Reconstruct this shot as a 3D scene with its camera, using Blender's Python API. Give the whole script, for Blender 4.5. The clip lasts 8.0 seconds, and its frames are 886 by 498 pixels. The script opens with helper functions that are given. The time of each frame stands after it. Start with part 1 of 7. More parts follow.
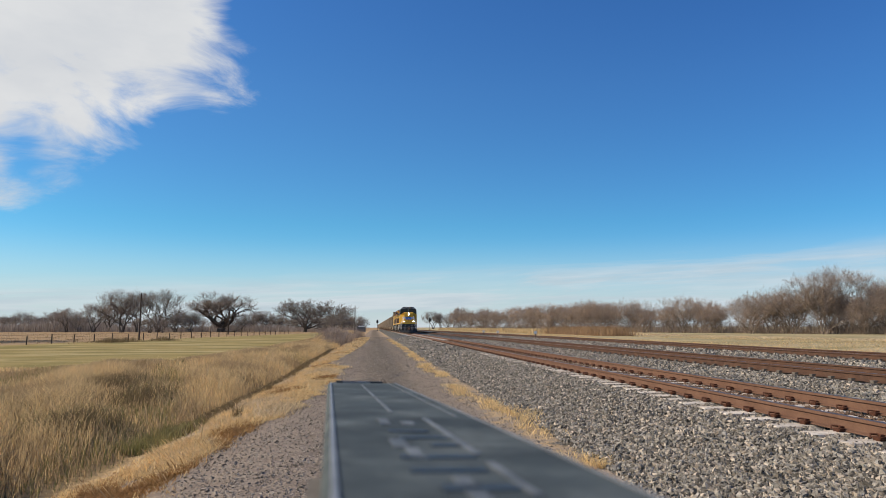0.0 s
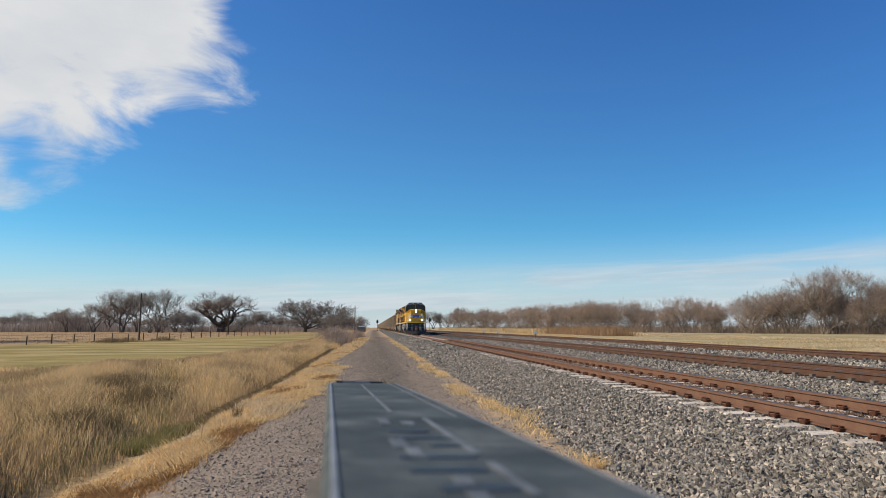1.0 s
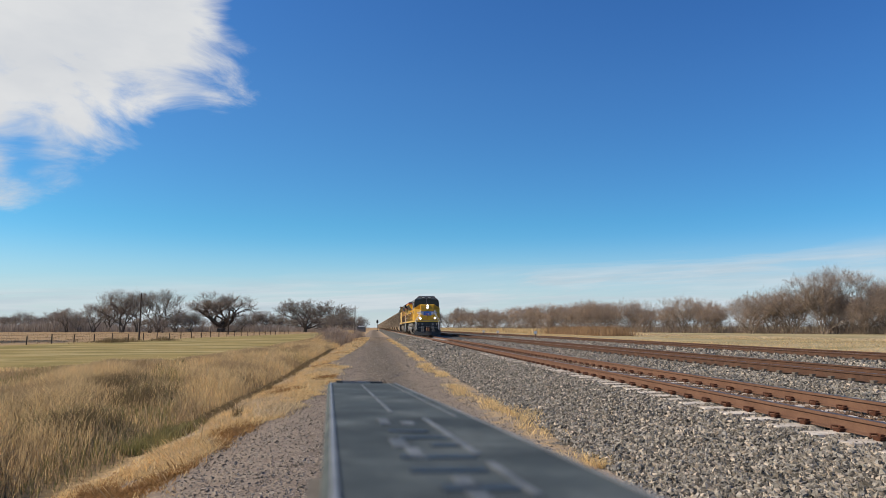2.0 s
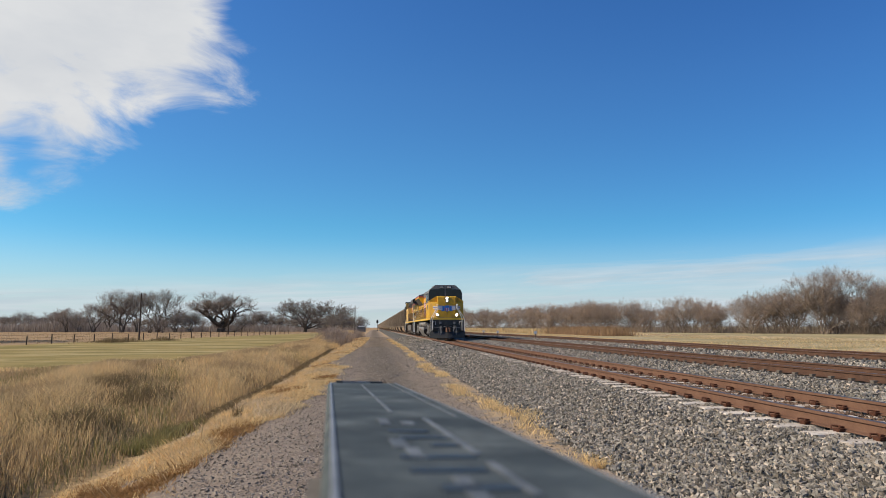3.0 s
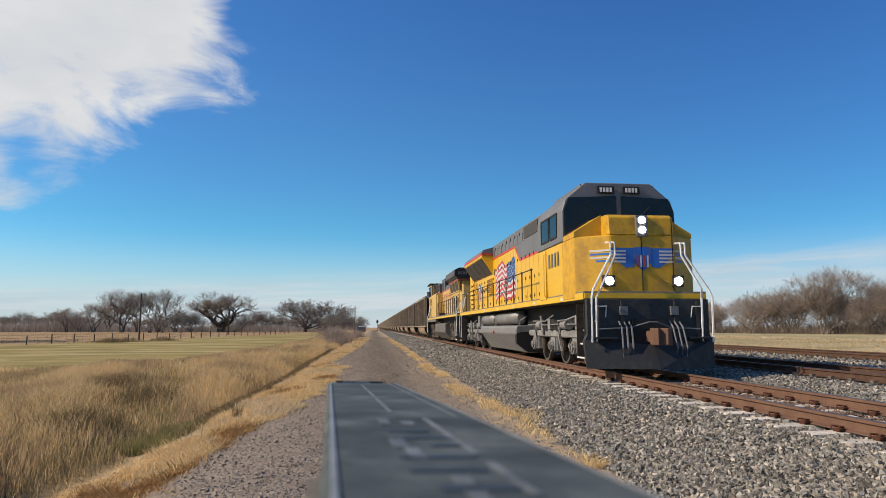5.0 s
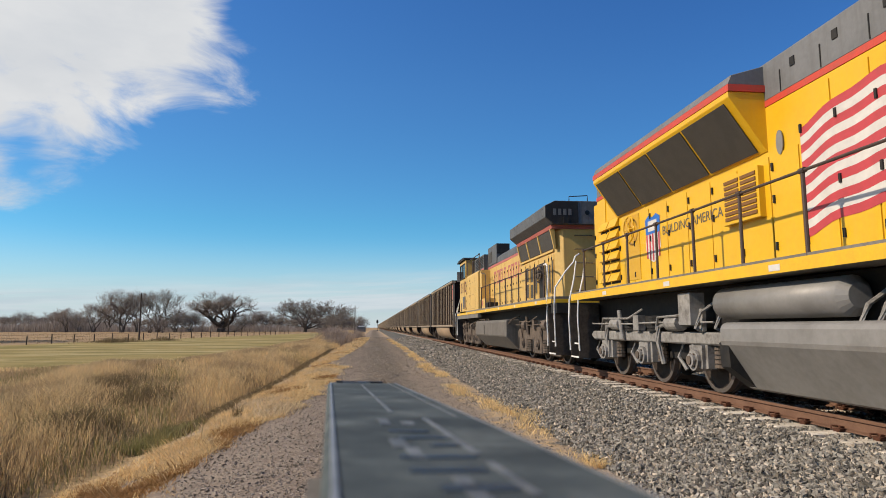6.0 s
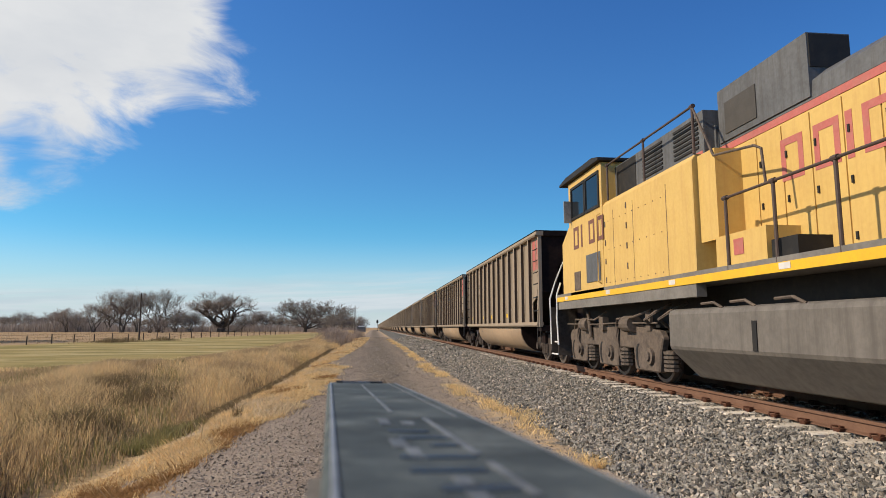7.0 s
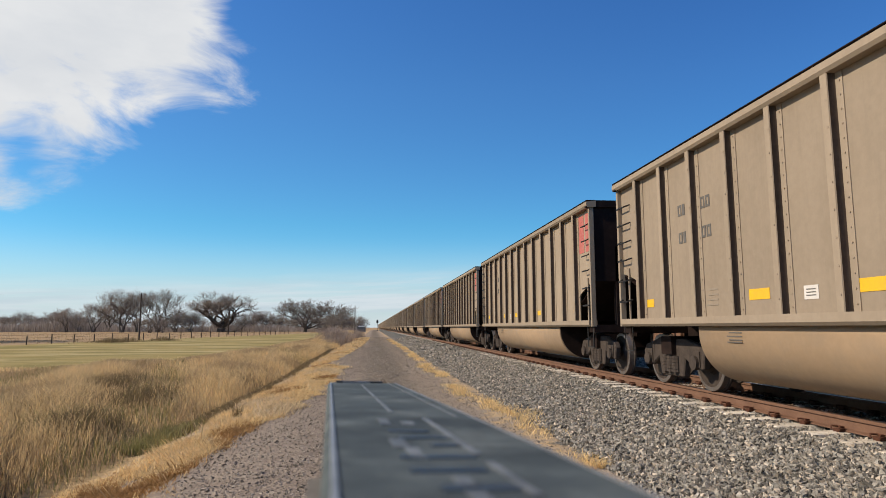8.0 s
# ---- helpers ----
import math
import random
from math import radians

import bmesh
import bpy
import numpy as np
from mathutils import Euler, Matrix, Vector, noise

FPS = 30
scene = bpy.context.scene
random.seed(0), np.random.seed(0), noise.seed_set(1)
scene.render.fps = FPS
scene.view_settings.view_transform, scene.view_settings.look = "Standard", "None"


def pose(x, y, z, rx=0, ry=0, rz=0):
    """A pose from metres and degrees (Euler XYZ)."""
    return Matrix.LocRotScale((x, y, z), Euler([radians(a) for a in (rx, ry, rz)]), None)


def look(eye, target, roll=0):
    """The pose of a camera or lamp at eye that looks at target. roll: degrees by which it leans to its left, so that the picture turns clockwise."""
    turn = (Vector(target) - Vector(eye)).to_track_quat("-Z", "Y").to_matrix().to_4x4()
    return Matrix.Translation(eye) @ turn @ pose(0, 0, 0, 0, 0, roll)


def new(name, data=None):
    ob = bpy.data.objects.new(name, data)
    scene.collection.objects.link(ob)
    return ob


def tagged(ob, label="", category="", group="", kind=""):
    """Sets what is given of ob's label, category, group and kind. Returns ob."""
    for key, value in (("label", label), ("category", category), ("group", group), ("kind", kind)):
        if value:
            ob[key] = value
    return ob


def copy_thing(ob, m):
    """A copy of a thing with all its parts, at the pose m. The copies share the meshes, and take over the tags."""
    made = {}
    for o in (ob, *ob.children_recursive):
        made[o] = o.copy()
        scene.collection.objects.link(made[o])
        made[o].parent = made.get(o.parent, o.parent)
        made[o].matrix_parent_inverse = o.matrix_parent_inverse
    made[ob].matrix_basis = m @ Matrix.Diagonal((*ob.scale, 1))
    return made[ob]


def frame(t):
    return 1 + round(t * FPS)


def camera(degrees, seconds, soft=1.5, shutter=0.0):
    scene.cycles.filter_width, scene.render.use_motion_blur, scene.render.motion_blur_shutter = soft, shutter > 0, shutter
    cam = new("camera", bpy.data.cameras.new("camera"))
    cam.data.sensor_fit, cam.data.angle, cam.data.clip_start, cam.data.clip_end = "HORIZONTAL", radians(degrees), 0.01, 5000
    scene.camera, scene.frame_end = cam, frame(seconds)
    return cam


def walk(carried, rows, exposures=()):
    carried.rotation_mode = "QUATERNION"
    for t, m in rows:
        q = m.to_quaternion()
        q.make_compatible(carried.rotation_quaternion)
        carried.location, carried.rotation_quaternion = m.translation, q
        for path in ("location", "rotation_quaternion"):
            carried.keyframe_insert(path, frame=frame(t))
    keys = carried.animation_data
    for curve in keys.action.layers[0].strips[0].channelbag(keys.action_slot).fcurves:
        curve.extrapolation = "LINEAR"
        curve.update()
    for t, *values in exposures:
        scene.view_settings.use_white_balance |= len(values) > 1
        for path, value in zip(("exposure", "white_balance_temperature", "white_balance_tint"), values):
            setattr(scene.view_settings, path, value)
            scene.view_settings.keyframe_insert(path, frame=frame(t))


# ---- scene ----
# camera: stands still on its support, looking along the line
EYE = (0.0, 0.0, 1.7915)
YAW, PITCH, ROLL = 6.26, 7.07, -0.13
AIM = (EYE[0] + math.sin(radians(YAW)) * math.cos(radians(PITCH)), EYE[1] + math.cos(radians(YAW)) * math.cos(radians(PITCH)), EYE[2] + math.sin(radians(PITCH)))
cam = camera(70.16, 8.0, soft=0.5)
cam.data.dof.use_dof, cam.data.dof.focus_distance, cam.data.dof.aperture_fstop = True, 60.0, 6.0
walk(cam, [(0.0, look(EYE, AIM, ROLL)), (8.0, look(EYE, AIM, ROLL))], exposures=[(0.0, 0.0), (5.0, 0.0), (6.5, 0.03), (8.0, 0.1)])

# the line
XC, RAIL = 6.437, 0.72           # centre of the nearest track, top of its rails
SPEED = 20.5                     # metres a second, towards the camera
XC2, RAIL2 = 11.05, 0.82
XC3, RAIL3 = 17.5, 0.85

# ---- light ----
SUN_AZ, SUN_EL = 263.0, 34.0     # compass-like: 0 along +y, 90 along +x
sun_dir = Vector((math.sin(radians(SUN_AZ)) * math.cos(radians(SUN_EL)), math.cos(radians(SUN_AZ)) * math.cos(radians(SUN_EL)), math.sin(radians(SUN_EL))))
sun_data = bpy.data.lights.new("sun", "SUN")
sun_data.energy, sun_data.angle, sun_data.color = 5.0, radians(0.53), (1.0, 0.86, 0.67)
sun = new("sun", sun_data)
sun.matrix_world = look((0, 0, 60), Vector((0, 0, 60)) - sun_dir)


class Tree:
    """Short hand for node trees."""

    def __init__(self, tree):
        self.t = tree

    def node(self, kind, **values):
        n = self.t.nodes.new("ShaderNode" + kind)
        for k, val in values.items():
            if k == "op":
                n.operation = val
            elif k == "ramp":
                while len(n.color_ramp.elements) < len(val):
                    n.color_ramp.elements.new(0.5)
                for e, (p, c) in zip(n.color_ramp.elements, val):
                    e.position, e.color = p, c
            else:
                sock = n.inputs[int(k[1:])] if k[0] == "i" and k[1:].isdigit() else n.inputs[k]
                if isinstance(val, bpy.types.NodeSocket):
                    self.t.links.new(val, sock)
                else:
                    sock.default_value = val
        return n

    def math(self, op, a, b=0.0, clamp=False):
        n = self.node("Math", op=op, i0=a, i1=b)
        n.use_clamp = clamp
        return n.outputs[0]

    def mix(self, fac, a, b, kind="MIX"):
        n = self.t.nodes.new("ShaderNodeMix")
        n.data_type, n.blend_type = "RGBA", kind
        for sock, val in ((n.inputs[0], fac), (n.inputs[6], a), (n.inputs[7], b)):
            if isinstance(val, bpy.types.NodeSocket):
                self.t.links.new(val, sock)
            else:
                sock.default_value = val if isinstance(val, float) else (*val[:3], 1)
        return n.outputs[2]

    def noise(self, vec, scale, detail=4.0, rough=0.6, distort=0.0):
        n = self.node("TexNoise", Vector=vec, Scale=scale, Detail=detail, Roughness=rough, Distortion=distort)
        return n.outputs[0]

    def ramp(self, fac, lo, hi):
        n = self.node("MapRange", Value=fac)
        n.interpolation_type = "SMOOTHSTEP"
        n.inputs[1].default_value, n.inputs[2].default_value = lo, hi
        return n.outputs[0]


def make_world():
    w = bpy.data.worlds.new("sky")
    scene.world = w
    w.use_nodes = True
    w.node_tree.nodes.clear()
    g = Tree(w.node_tree)
    sky = g.node("TexSky")
    sky.sky_type, sky.sun_disc = "NISHITA", False
    sky.sun_elevation, sky.sun_rotation = radians(SUN_EL), radians(SUN_AZ)
    sky.air_density, sky.dust_density, sky.ozone_density, sky.altitude = 1.0, 0.25, 3.0, 600
    d = g.node("TexCoord").outputs["Generated"]
    sep = g.node("SeparateXYZ", Vector=d).outputs
    tint = g.node("HueSaturation", Hue=0.5, Saturation=SKY_SAT, Value=1.0, Color=sky.outputs[0]).outputs[0]
    lift = g.node("ValToRGB", Fac=sep[2], ramp=[(0.0, (0.62, 0.80, 0.90, 1)), (0.16, (0.60, 0.90, 0.93, 1)), (0.36, (1.06, 0.97, 1.04, 1)), (0.6, (1.32, 0.96, 1.13, 1))]).outputs[0]
    tint = g.mix(1.0, g.mix(1.0, tint, lift, "MULTIPLY"), (1.53, 1.53, 1.50), "MULTIPLY")
    # the sky deepens away from the sun
    tint = g.mix(g.ramp(sep[0], -0.15, 0.75), g.mix(1.0, tint, (1.05, 1.05, 1.04), "MULTIPLY"), g.mix(1.0, tint, (0.72, 0.76, 0.84), "MULTIPLY"))
    # cloud bank over one part of the sky: one side of a slanting great circle, frayed
    side = g.math("MINIMUM", g.node("VectorMath", op="DOT_PRODUCT", i0=d, i1=CLOUD_N).outputs["Value"], g.node("VectorMath", op="DOT_PRODUCT", i0=d, i1=CLOUD_M).outputs["Value"])
    side = g.math("MINIMUM", side, g.math("SUBTRACT", sep[1], 0.05))
    stretch = g.node("Mapping", Vector=d, Scale=(1.2, 1.2, 2.6)).outputs[0]
    fray = g.noise(stretch, 5.0, 9.0, 0.60, 0.6)
    big = g.noise(d, 4.2, 3.0, 0.5)
    edge = g.math("ADD", side, g.math("ADD", g.math("MULTIPLY", g.math("SUBTRACT", fray, 0.5), 0.27), g.math("MULTIPLY", g.math("SUBTRACT", big, 0.5), 0.34)))
    bank = g.ramp(edge, -0.035, 0.05)
    # thin veil low over the horizon
    lean = g.math("SUBTRACT", sep[2], g.math("MULTIPLY", sep[0], 0.045))
    flat = g.node("CombineXYZ", X=g.math("MULTIPLY", sep[0], 1.1), Y=g.math("MULTIPLY", sep[1], 1.1), Z=g.math("MULTIPLY", lean, 15.0)).outputs[0]
    veil_n = g.noise(flat, 2.6, 8.0, 0.62, 0.5)
    low = g.math("SUBTRACT", 1.0, g.ramp(g.math("ADD", lean, g.math("MULTIPLY", g.math("SUBTRACT", veil_n, 0.5), 0.085)), 0.064, 0.094))
    veil = g.math("MULTIPLY", low, g.math("ADD", 0.16, g.math("MULTIPLY", g.ramp(veil_n, 0.38, 0.62), 0.62)))
    shade = g.mix(g.ramp(g.noise(stretch, 3.0, 5.0), 0.3, 0.7), (6.7, 6.95, 7.3), (7.9, 8.0, 8.1))
    haze = g.math("MULTIPLY", g.math("SUBTRACT", 1.0, g.ramp(sep[2], 0.0, 0.145)), 0.8)
    c = g.mix(haze, tint, (5.6, 6.5, 7.2))
    c = g.mix(veil, c, g.mix(g.ramp(g.noise(flat, 6.0, 5.0), 0.35, 0.65), (5.5, 6.4, 7.1), (6.9, 7.4, 7.9)))
    c = g.mix(bank, c, shade)
    bg = g.node("Background", Color=c, Strength=SKY_POWER)
    out = g.node("OutputWorld")
    w.node_tree.links.new(bg.outputs[0], out.inputs[0])


SKY_SAT, SKY_POWER = 1.3, 0.095
CLOUD_N, CLOUD_M = (-0.963, -0.269, 0.001), (-0.426, -0.419, 0.802)
make_world()

# ---- materials ----
MATS = {}


def mat(name, a, b=None, rough=0.7, metal=0.0, fine=30.0, coarse=2.0, bump=0.25, dirt=None, dirt_amount=0.5, streak=False, glow=0.0, island=0.0, per=0.0, step=0.01, spec=0.5, thin=0.0):
    """Surface of two tones a and b, mixed by a fine and a coarse noise, with dirt in patches or streaks."""
    if name in MATS:
        return MATS[name]
    m = bpy.data.materials.new(name)
    m.use_nodes = True
    g = Tree(m.node_tree)
    bs = m.node_tree.nodes["Principled BSDF"]
    b = b or tuple(x * 0.75 for x in a)
    spec = min(spec, 0.12) if rough >= 0.75 else spec
    vec = g.node("TexCoord").outputs["Object"]
    n1 = g.noise(vec, fine, 5.0, 0.65)
    n2 = g.noise(vec, coarse, 4.0, 0.6)
    k = g.math("ADD", g.math("MULTIPLY", g.ramp(n1, 0.3, 0.7), 0.5), g.math("MULTIPLY", g.ramp(n2, 0.35, 0.65), 0.5))
    col = g.mix(k, a, b)
    if dirt:
        dv = g.node("Mapping", Vector=vec, Scale=(3.0, 3.0, 0.25)).outputs[0] if streak else vec
        dn = g.noise(dv, coarse * 1.7 + 0.5, 6.0, 0.7)
        col = g.mix(g.math("MULTIPLY", g.ramp(dn, 0.42, 0.72), dirt_amount), col, dirt)
    if island:
        rnd = g.node("NewGeometry").outputs["Random Per Island"]
        v = g.math("ADD", 1.0 - island, g.math("MULTIPLY", rnd, 2 * island))
        if island > 0.6:
            odd = g.math("FRACT", g.math("MULTIPLY", rnd, 37.7))
            col = g.mix(g.math("MULTIPLY", g.ramp(odd, 0.66, 1.0), 0.7), col, (0.44, 0.36, 0.275))
        col = g.node("HueSaturation", Value=v, Color=col).outputs[0]
    if per:
        rnd = g.node("ObjectInfo").outputs["Random"]
        v = g.math("ADD", 1.0 - per, g.math("MULTIPLY", rnd, 2 * per))
        col = g.node("HueSaturation", Value=v, Color=col).outputs[0]
    m.node_tree.links.new(col, bs.inputs["Base Color"])
    rr = g.math("ADD", rough - 0.08, g.math("MULTIPLY", n1, 0.16), True)
    m.node_tree.links.new(rr, bs.inputs["Roughness"])
    bs.inputs["Metallic"].default_value = metal
    bs.inputs["Specular IOR Level"].default_value = spec
    if bump:
        bp = g.node("Bump", Strength=bump, Distance=step, Height=n1)
        m.node_tree.links.new(bp.outputs[0], bs.inputs["Normal"])
    if glow:
        bs.inputs["Emission Color"].default_value = (1.0, 0.93, 0.78, 1)
        bs.inputs["Emission Strength"].default_value = glow
    if thin:
        tr = g.node("BsdfTranslucent", Color=col)
        mx = g.node("MixShader", i0=thin, i1=bs.outputs[0], i2=tr.outputs[0])
        m.node_tree.links.new(mx.outputs[0], m.node_tree.nodes["Material Output"].inputs[0])
    MATS[name] = m
    return m


# ---- mesh tools ----
def part(name, bm, material, parent=None, label="", bevel=0.0, smooth=False):
    """Links a bmesh as one mesh object under a thing or a part."""
    if bevel:
        bmesh.ops.bevel(bm, geom=[e for e in bm.edges if len(e.link_faces) == 2 and e.calc_face_angle(0) > 0.5], offset=bevel, segments=1, affect="EDGES")
    me = bpy.data.meshes.new(name)
    if smooth:
        for f in bm.faces:
            f.smooth = True
    bm.to_mesh(me)
    bm.free()
    for x in (material if isinstance(material, (list, tuple)) else [material]):
        me.materials.append(x)
    ob = new(name, me)
    ob.parent = parent
    return tagged(ob, label)


def share(ob, parent, m):
    """One more object on the same mesh."""
    o = new(ob.name.split(".")[0], ob.data)
    o.parent, o.matrix_basis = parent, m
    if "label" in ob:
        o["label"] = ob["label"]
    return o


def box(bm, x0, x1, y0, y1, z0, z1, mi=0):
    vs = [bm.verts.new(p) for p in ((x0, y0, z0), (x1, y0, z0), (x1, y1, z0), (x0, y1, z0), (x0, y0, z1), (x1, y0, z1), (x1, y1, z1), (x0, y1, z1))]
    for q in ((3, 2, 1, 0), (4, 5, 6, 7), (0, 1, 5, 4), (1, 2, 6, 5), (2, 3, 7, 6), (3, 0, 4, 7)):
        bm.faces.new([vs[i] for i in q]).material_index = mi
    return bm


def prism(bm, prof, lo, hi, axis="y", mi=0):
    """A polygon pushed from lo to hi. axis y: prof is (x, z); axis x: (y, z); axis z: (x, y)."""
    put = {"y": lambda a, b, h: (a, h, b), "x": lambda a, b, h: (h, a, b), "z": lambda a, b, h: (a, b, h)}[axis]
    r0 = [bm.verts.new(put(a, b, lo)) for a, b in prof]
    r1 = [bm.verts.new(put(a, b, hi)) for a, b in prof]
    n = len(prof)
    fs = [bm.faces.new(r0), bm.faces.new(list(reversed(r1)))]
    for i in range(n):
        fs.append(bm.faces.new([r0[i], r1[i], r1[(i + 1) % n], r0[(i + 1) % n]]))
    for f in fs:
        f.material_index = mi
    bmesh.ops.recalc_face_normals(bm, faces=fs)
    return bm


def cyl(bm, p0, p1, r, n=12, r1=None, mi=0):
    p0, p1 = Vector(p0), Vector(p1)
    q = (p1 - p0).to_track_quat("Z", "Y")
    r1 = r if r1 is None else r1
    rings = []
    for p, rad in ((p0, r), (p1, r1)):
        rings.append([bm.verts.new(p + q @ Vector((rad * math.cos(2 * math.pi * i / n), rad * math.sin(2 * math.pi * i / n), 0))) for i in range(n)])
    fs = [bm.faces.new(list(reversed(rings[0]))), bm.faces.new(rings[1])]
    for i in range(n):
        fs.append(bm.faces.new([rings[0][i], rings[0][(i + 1) % n], rings[1][(i + 1) % n], rings[1][i]]))
    for f in fs:
        f.material_index = mi
    return bm


def tube(bm, pts, r, n=6):
    pts = [Vector(p) for p in pts]
    rings = []
    for i, p in enumerate(pts):
        a, b = pts[max(i - 1, 0)], pts[min(i + 1, len(pts) - 1)]
        q = (b - a).to_track_quat("Z", "Y")
        rings.append([bm.verts.new(p + q @ Vector((r * math.cos(2 * math.pi * k / n), r * math.sin(2 * math.pi * k / n), 0))) for k in range(n)])
    for s, t in zip(rings, rings[1:]):
        for k in range(n):
            bm.faces.new([s[k], s[(k + 1) % n], t[(k + 1) % n], t[k]])
    bm.faces.new(list(reversed(rings[0])))
    bm.faces.new(rings[-1])
    return bm


def bm_new():
    return bmesh.new()


def mesh_np(name, verts, faces, material, parent=None, label="", smooth=False):
    """A mesh from numpy arrays: verts n x 3, faces m x k."""
    me = bpy.data.meshes.new(name)
    m, k = faces.shape
    me.vertices.add(len(verts))
    me.vertices.foreach_set("co", np.ascontiguousarray(verts, dtype=np.float32).ravel())
    me.loops.add(m * k)
    me.loops.foreach_set("vertex_index", np.ascontiguousarray(faces, dtype=np.int32).ravel())
    me.polygons.add(m)
    me.polygons.foreach_set("loop_start", np.arange(0, m * k, k, dtype=np.int32))
    me.polygons.foreach_set("use_smooth", np.full(m, smooth))
    me.update(calc_edges=True)
    me.materials.append(material)
    ob = new(name, me)
    ob.parent = parent
    return tagged(ob, label)


def empty(name, label, category, group=""):
    return tagged(new(name), label, category, group)


rng = np.random.default_rng(7)
# ---- ground ----
def ground_height(x, y):
    """Height of the earth over the plan; numpy arrays."""
    wob = 0.05 * np.sin(y * 0.13 + 1.0) + 0.04 * np.sin(y * 0.31 + 2.0)
    px = [-400, -60, -14, -6.2, -4.9, -4.3, -3.6, -2.4, -1.6, 2.4, 3.0, 4.72, 5.15, 7.8, 9.3, 12.8, 14.4, 15.8, 19.2, 21.0, 26, 34, 60, 120, 600]
    pz = [0.35, -0.25, -0.35, -0.40, -0.55, -0.58, -0.35, -0.08, 0.0, 0.0, 0.03, 0.475, 0.512, 0.512, 0.61, 0.62, 0.60, 0.65, 0.65, 0.35, 0.3, 0.42, 0.35, 0.3, 0.3]
    z = np.interp(x + wob * 2, px, pz)
    road = np.exp(-((np.abs(x - 0.3) - 0.85) / 0.35) ** 2) * -0.03
    return z + road + wob * 0.4 * (x < -1.5) - 0.02


def make_ground():
    m = bpy.data.materials.new("earth")
    m.use_nodes = True
    g = Tree(m.node_tree)
    bs = m.node_tree.nodes["Principled BSDF"]
    vec = g.node("TexCoord").outputs["Object"]
    x, y, z = g.node("SeparateXYZ", Vector=vec).outputs
    n_big = g.noise(vec, 0.35, 5.0, 0.6)
    n_mid = g.noise(vec, 2.2, 5.0, 0.65)
    n_fine = g.noise(vec, 28.0, 4.0, 0.7)
    n_grit = g.node("TexVoronoi", Vector=vec, Scale=38.0)
    xw = g.math("ADD", x, g.math("ADD", g.math("MULTIPLY", g.math("SUBTRACT", n_mid, 0.5), 1.6), g.math("MULTIPLY", g.math("SUBTRACT", n_big, 0.5), 1.0)))
    gravel = g.mix(g.ramp(n_fine, 0.3, 0.7), (0.165, 0.132, 0.10), (0.38, 0.308, 0.24))
    gravel = g.mix(g.math("MULTIPLY", n_grit.outputs["Color"], 0.6), gravel, (0.34, 0.275, 0.21))
    gravel = g.mix(g.ramp(n_mid, 0.4, 0.7), gravel, (0.235, 0.185, 0.142))
    # darker oily strip down the middle of the road
    strip = g.math("SUBTRACT", 1.0, g.ramp(g.math("ABSOLUTE", g.math("SUBTRACT", xw, 0.45)), 0.35, 1.5))
    gravel = g.mix(g.math("MULTIPLY", strip, 0.7), gravel, g.mix(g.ramp(n_fine, 0.3, 0.7), (0.085, 0.072, 0.055), (0.17, 0.14, 0.108)))
    straw = g.mix(g.ramp(n_fine, 0.3, 0.7), (0.64, 0.46, 0.23), (0.48, 0.32, 0.15))
    reed = g.mix(g.ramp(n_mid, 0.3, 0.7), (0.36, 0.255, 0.13), (0.26, 0.185, 0.09))
    mown_n = g.noise(g.node("Mapping", Vector=vec, Scale=(0.14, 0.55, 1.0)).outputs[0], 0.4, 6.0, 0.65)
    mown = g.mix(g.ramp(g.noise(vec, 0.11, 5.0, 0.6), 0.40, 0.60), (0.315, 0.245, 0.095), (0.205, 0.175, 0.06))
    mown = g.mix(g.math("MULTIPLY", g.ramp(n_fine, 0.3, 0.7), 0.35), mown, (0.36, 0.26, 0.11))
    mown = g.mix(g.math("MULTIPLY", g.ramp(mown_n, 0.50, 0.62), 0.75), mown, (0.47, 0.375, 0.19))
    stone = g.node("TexVoronoi", Vector=vec, Scale=19.0)
    # bed darker than the loose stones, to paint the shade in their gaps
    ballast = g.mix(g.node("SeparateColor", Color=stone.outputs["Color"]).outputs[0], (0.04, 0.04, 0.038), (0.17, 0.165, 0.155))
    edge_x = g.math("ADD", xw, g.math("MULTIPLY", g.math("SUBTRACT", 1.0, g.ramp(y, 33.0, 46.0)), 6.5))
    c = g.mix(g.ramp(edge_x, -13.5, -11.0), mown, reed)
    c = g.mix(g.ramp(xw, -4.6, -3.8), c, g.mix(g.ramp(n_mid, 0.4, 0.6), gravel, straw))
    c = g.mix(g.ramp(g.math("ADD", xw, g.math("MULTIPLY", g.ramp(y, 9.0, 19.0), -0.75)), -3.0, -2.5), c, gravel)
    c = g.mix(g.math("MULTIPLY", g.ramp(xw, 2.2, 2.6), 0.6), c, g.mix(g.ramp(n_mid, 0.35, 0.6), gravel, straw))
    c = g.mix(g.ramp(xw, 2.8, 3.1), c, ballast)
    c = g.mix(g.ramp(xw, 20.0, 21.5), c, straw)
    bank = g.mix(g.ramp(mown_n, 0.40, 0.66), (0.44, 0.36, 0.215), (0.27, 0.235, 0.105))
    c = g.mix(g.ramp(xw, 25.0, 28.0), c, bank)
    # pinkish tan pasture beyond the slanting fence
    past = g.mix(g.ramp(n_big, 0.35, 0.65), (0.40, 0.275, 0.15), (0.30, 0.205, 0.115))
    c = g.mix(g.ramp(g.math("SUBTRACT", g.math("MULTIPLY", y, 0.133), x), 55.4, 57.5), c, past)
    m.node_tree.links.new(c, bs.inputs["Base Color"])
    bs.inputs["Roughness"].default_value, bs.inputs["Specular IOR Level"].default_value = 0.95, 0.08
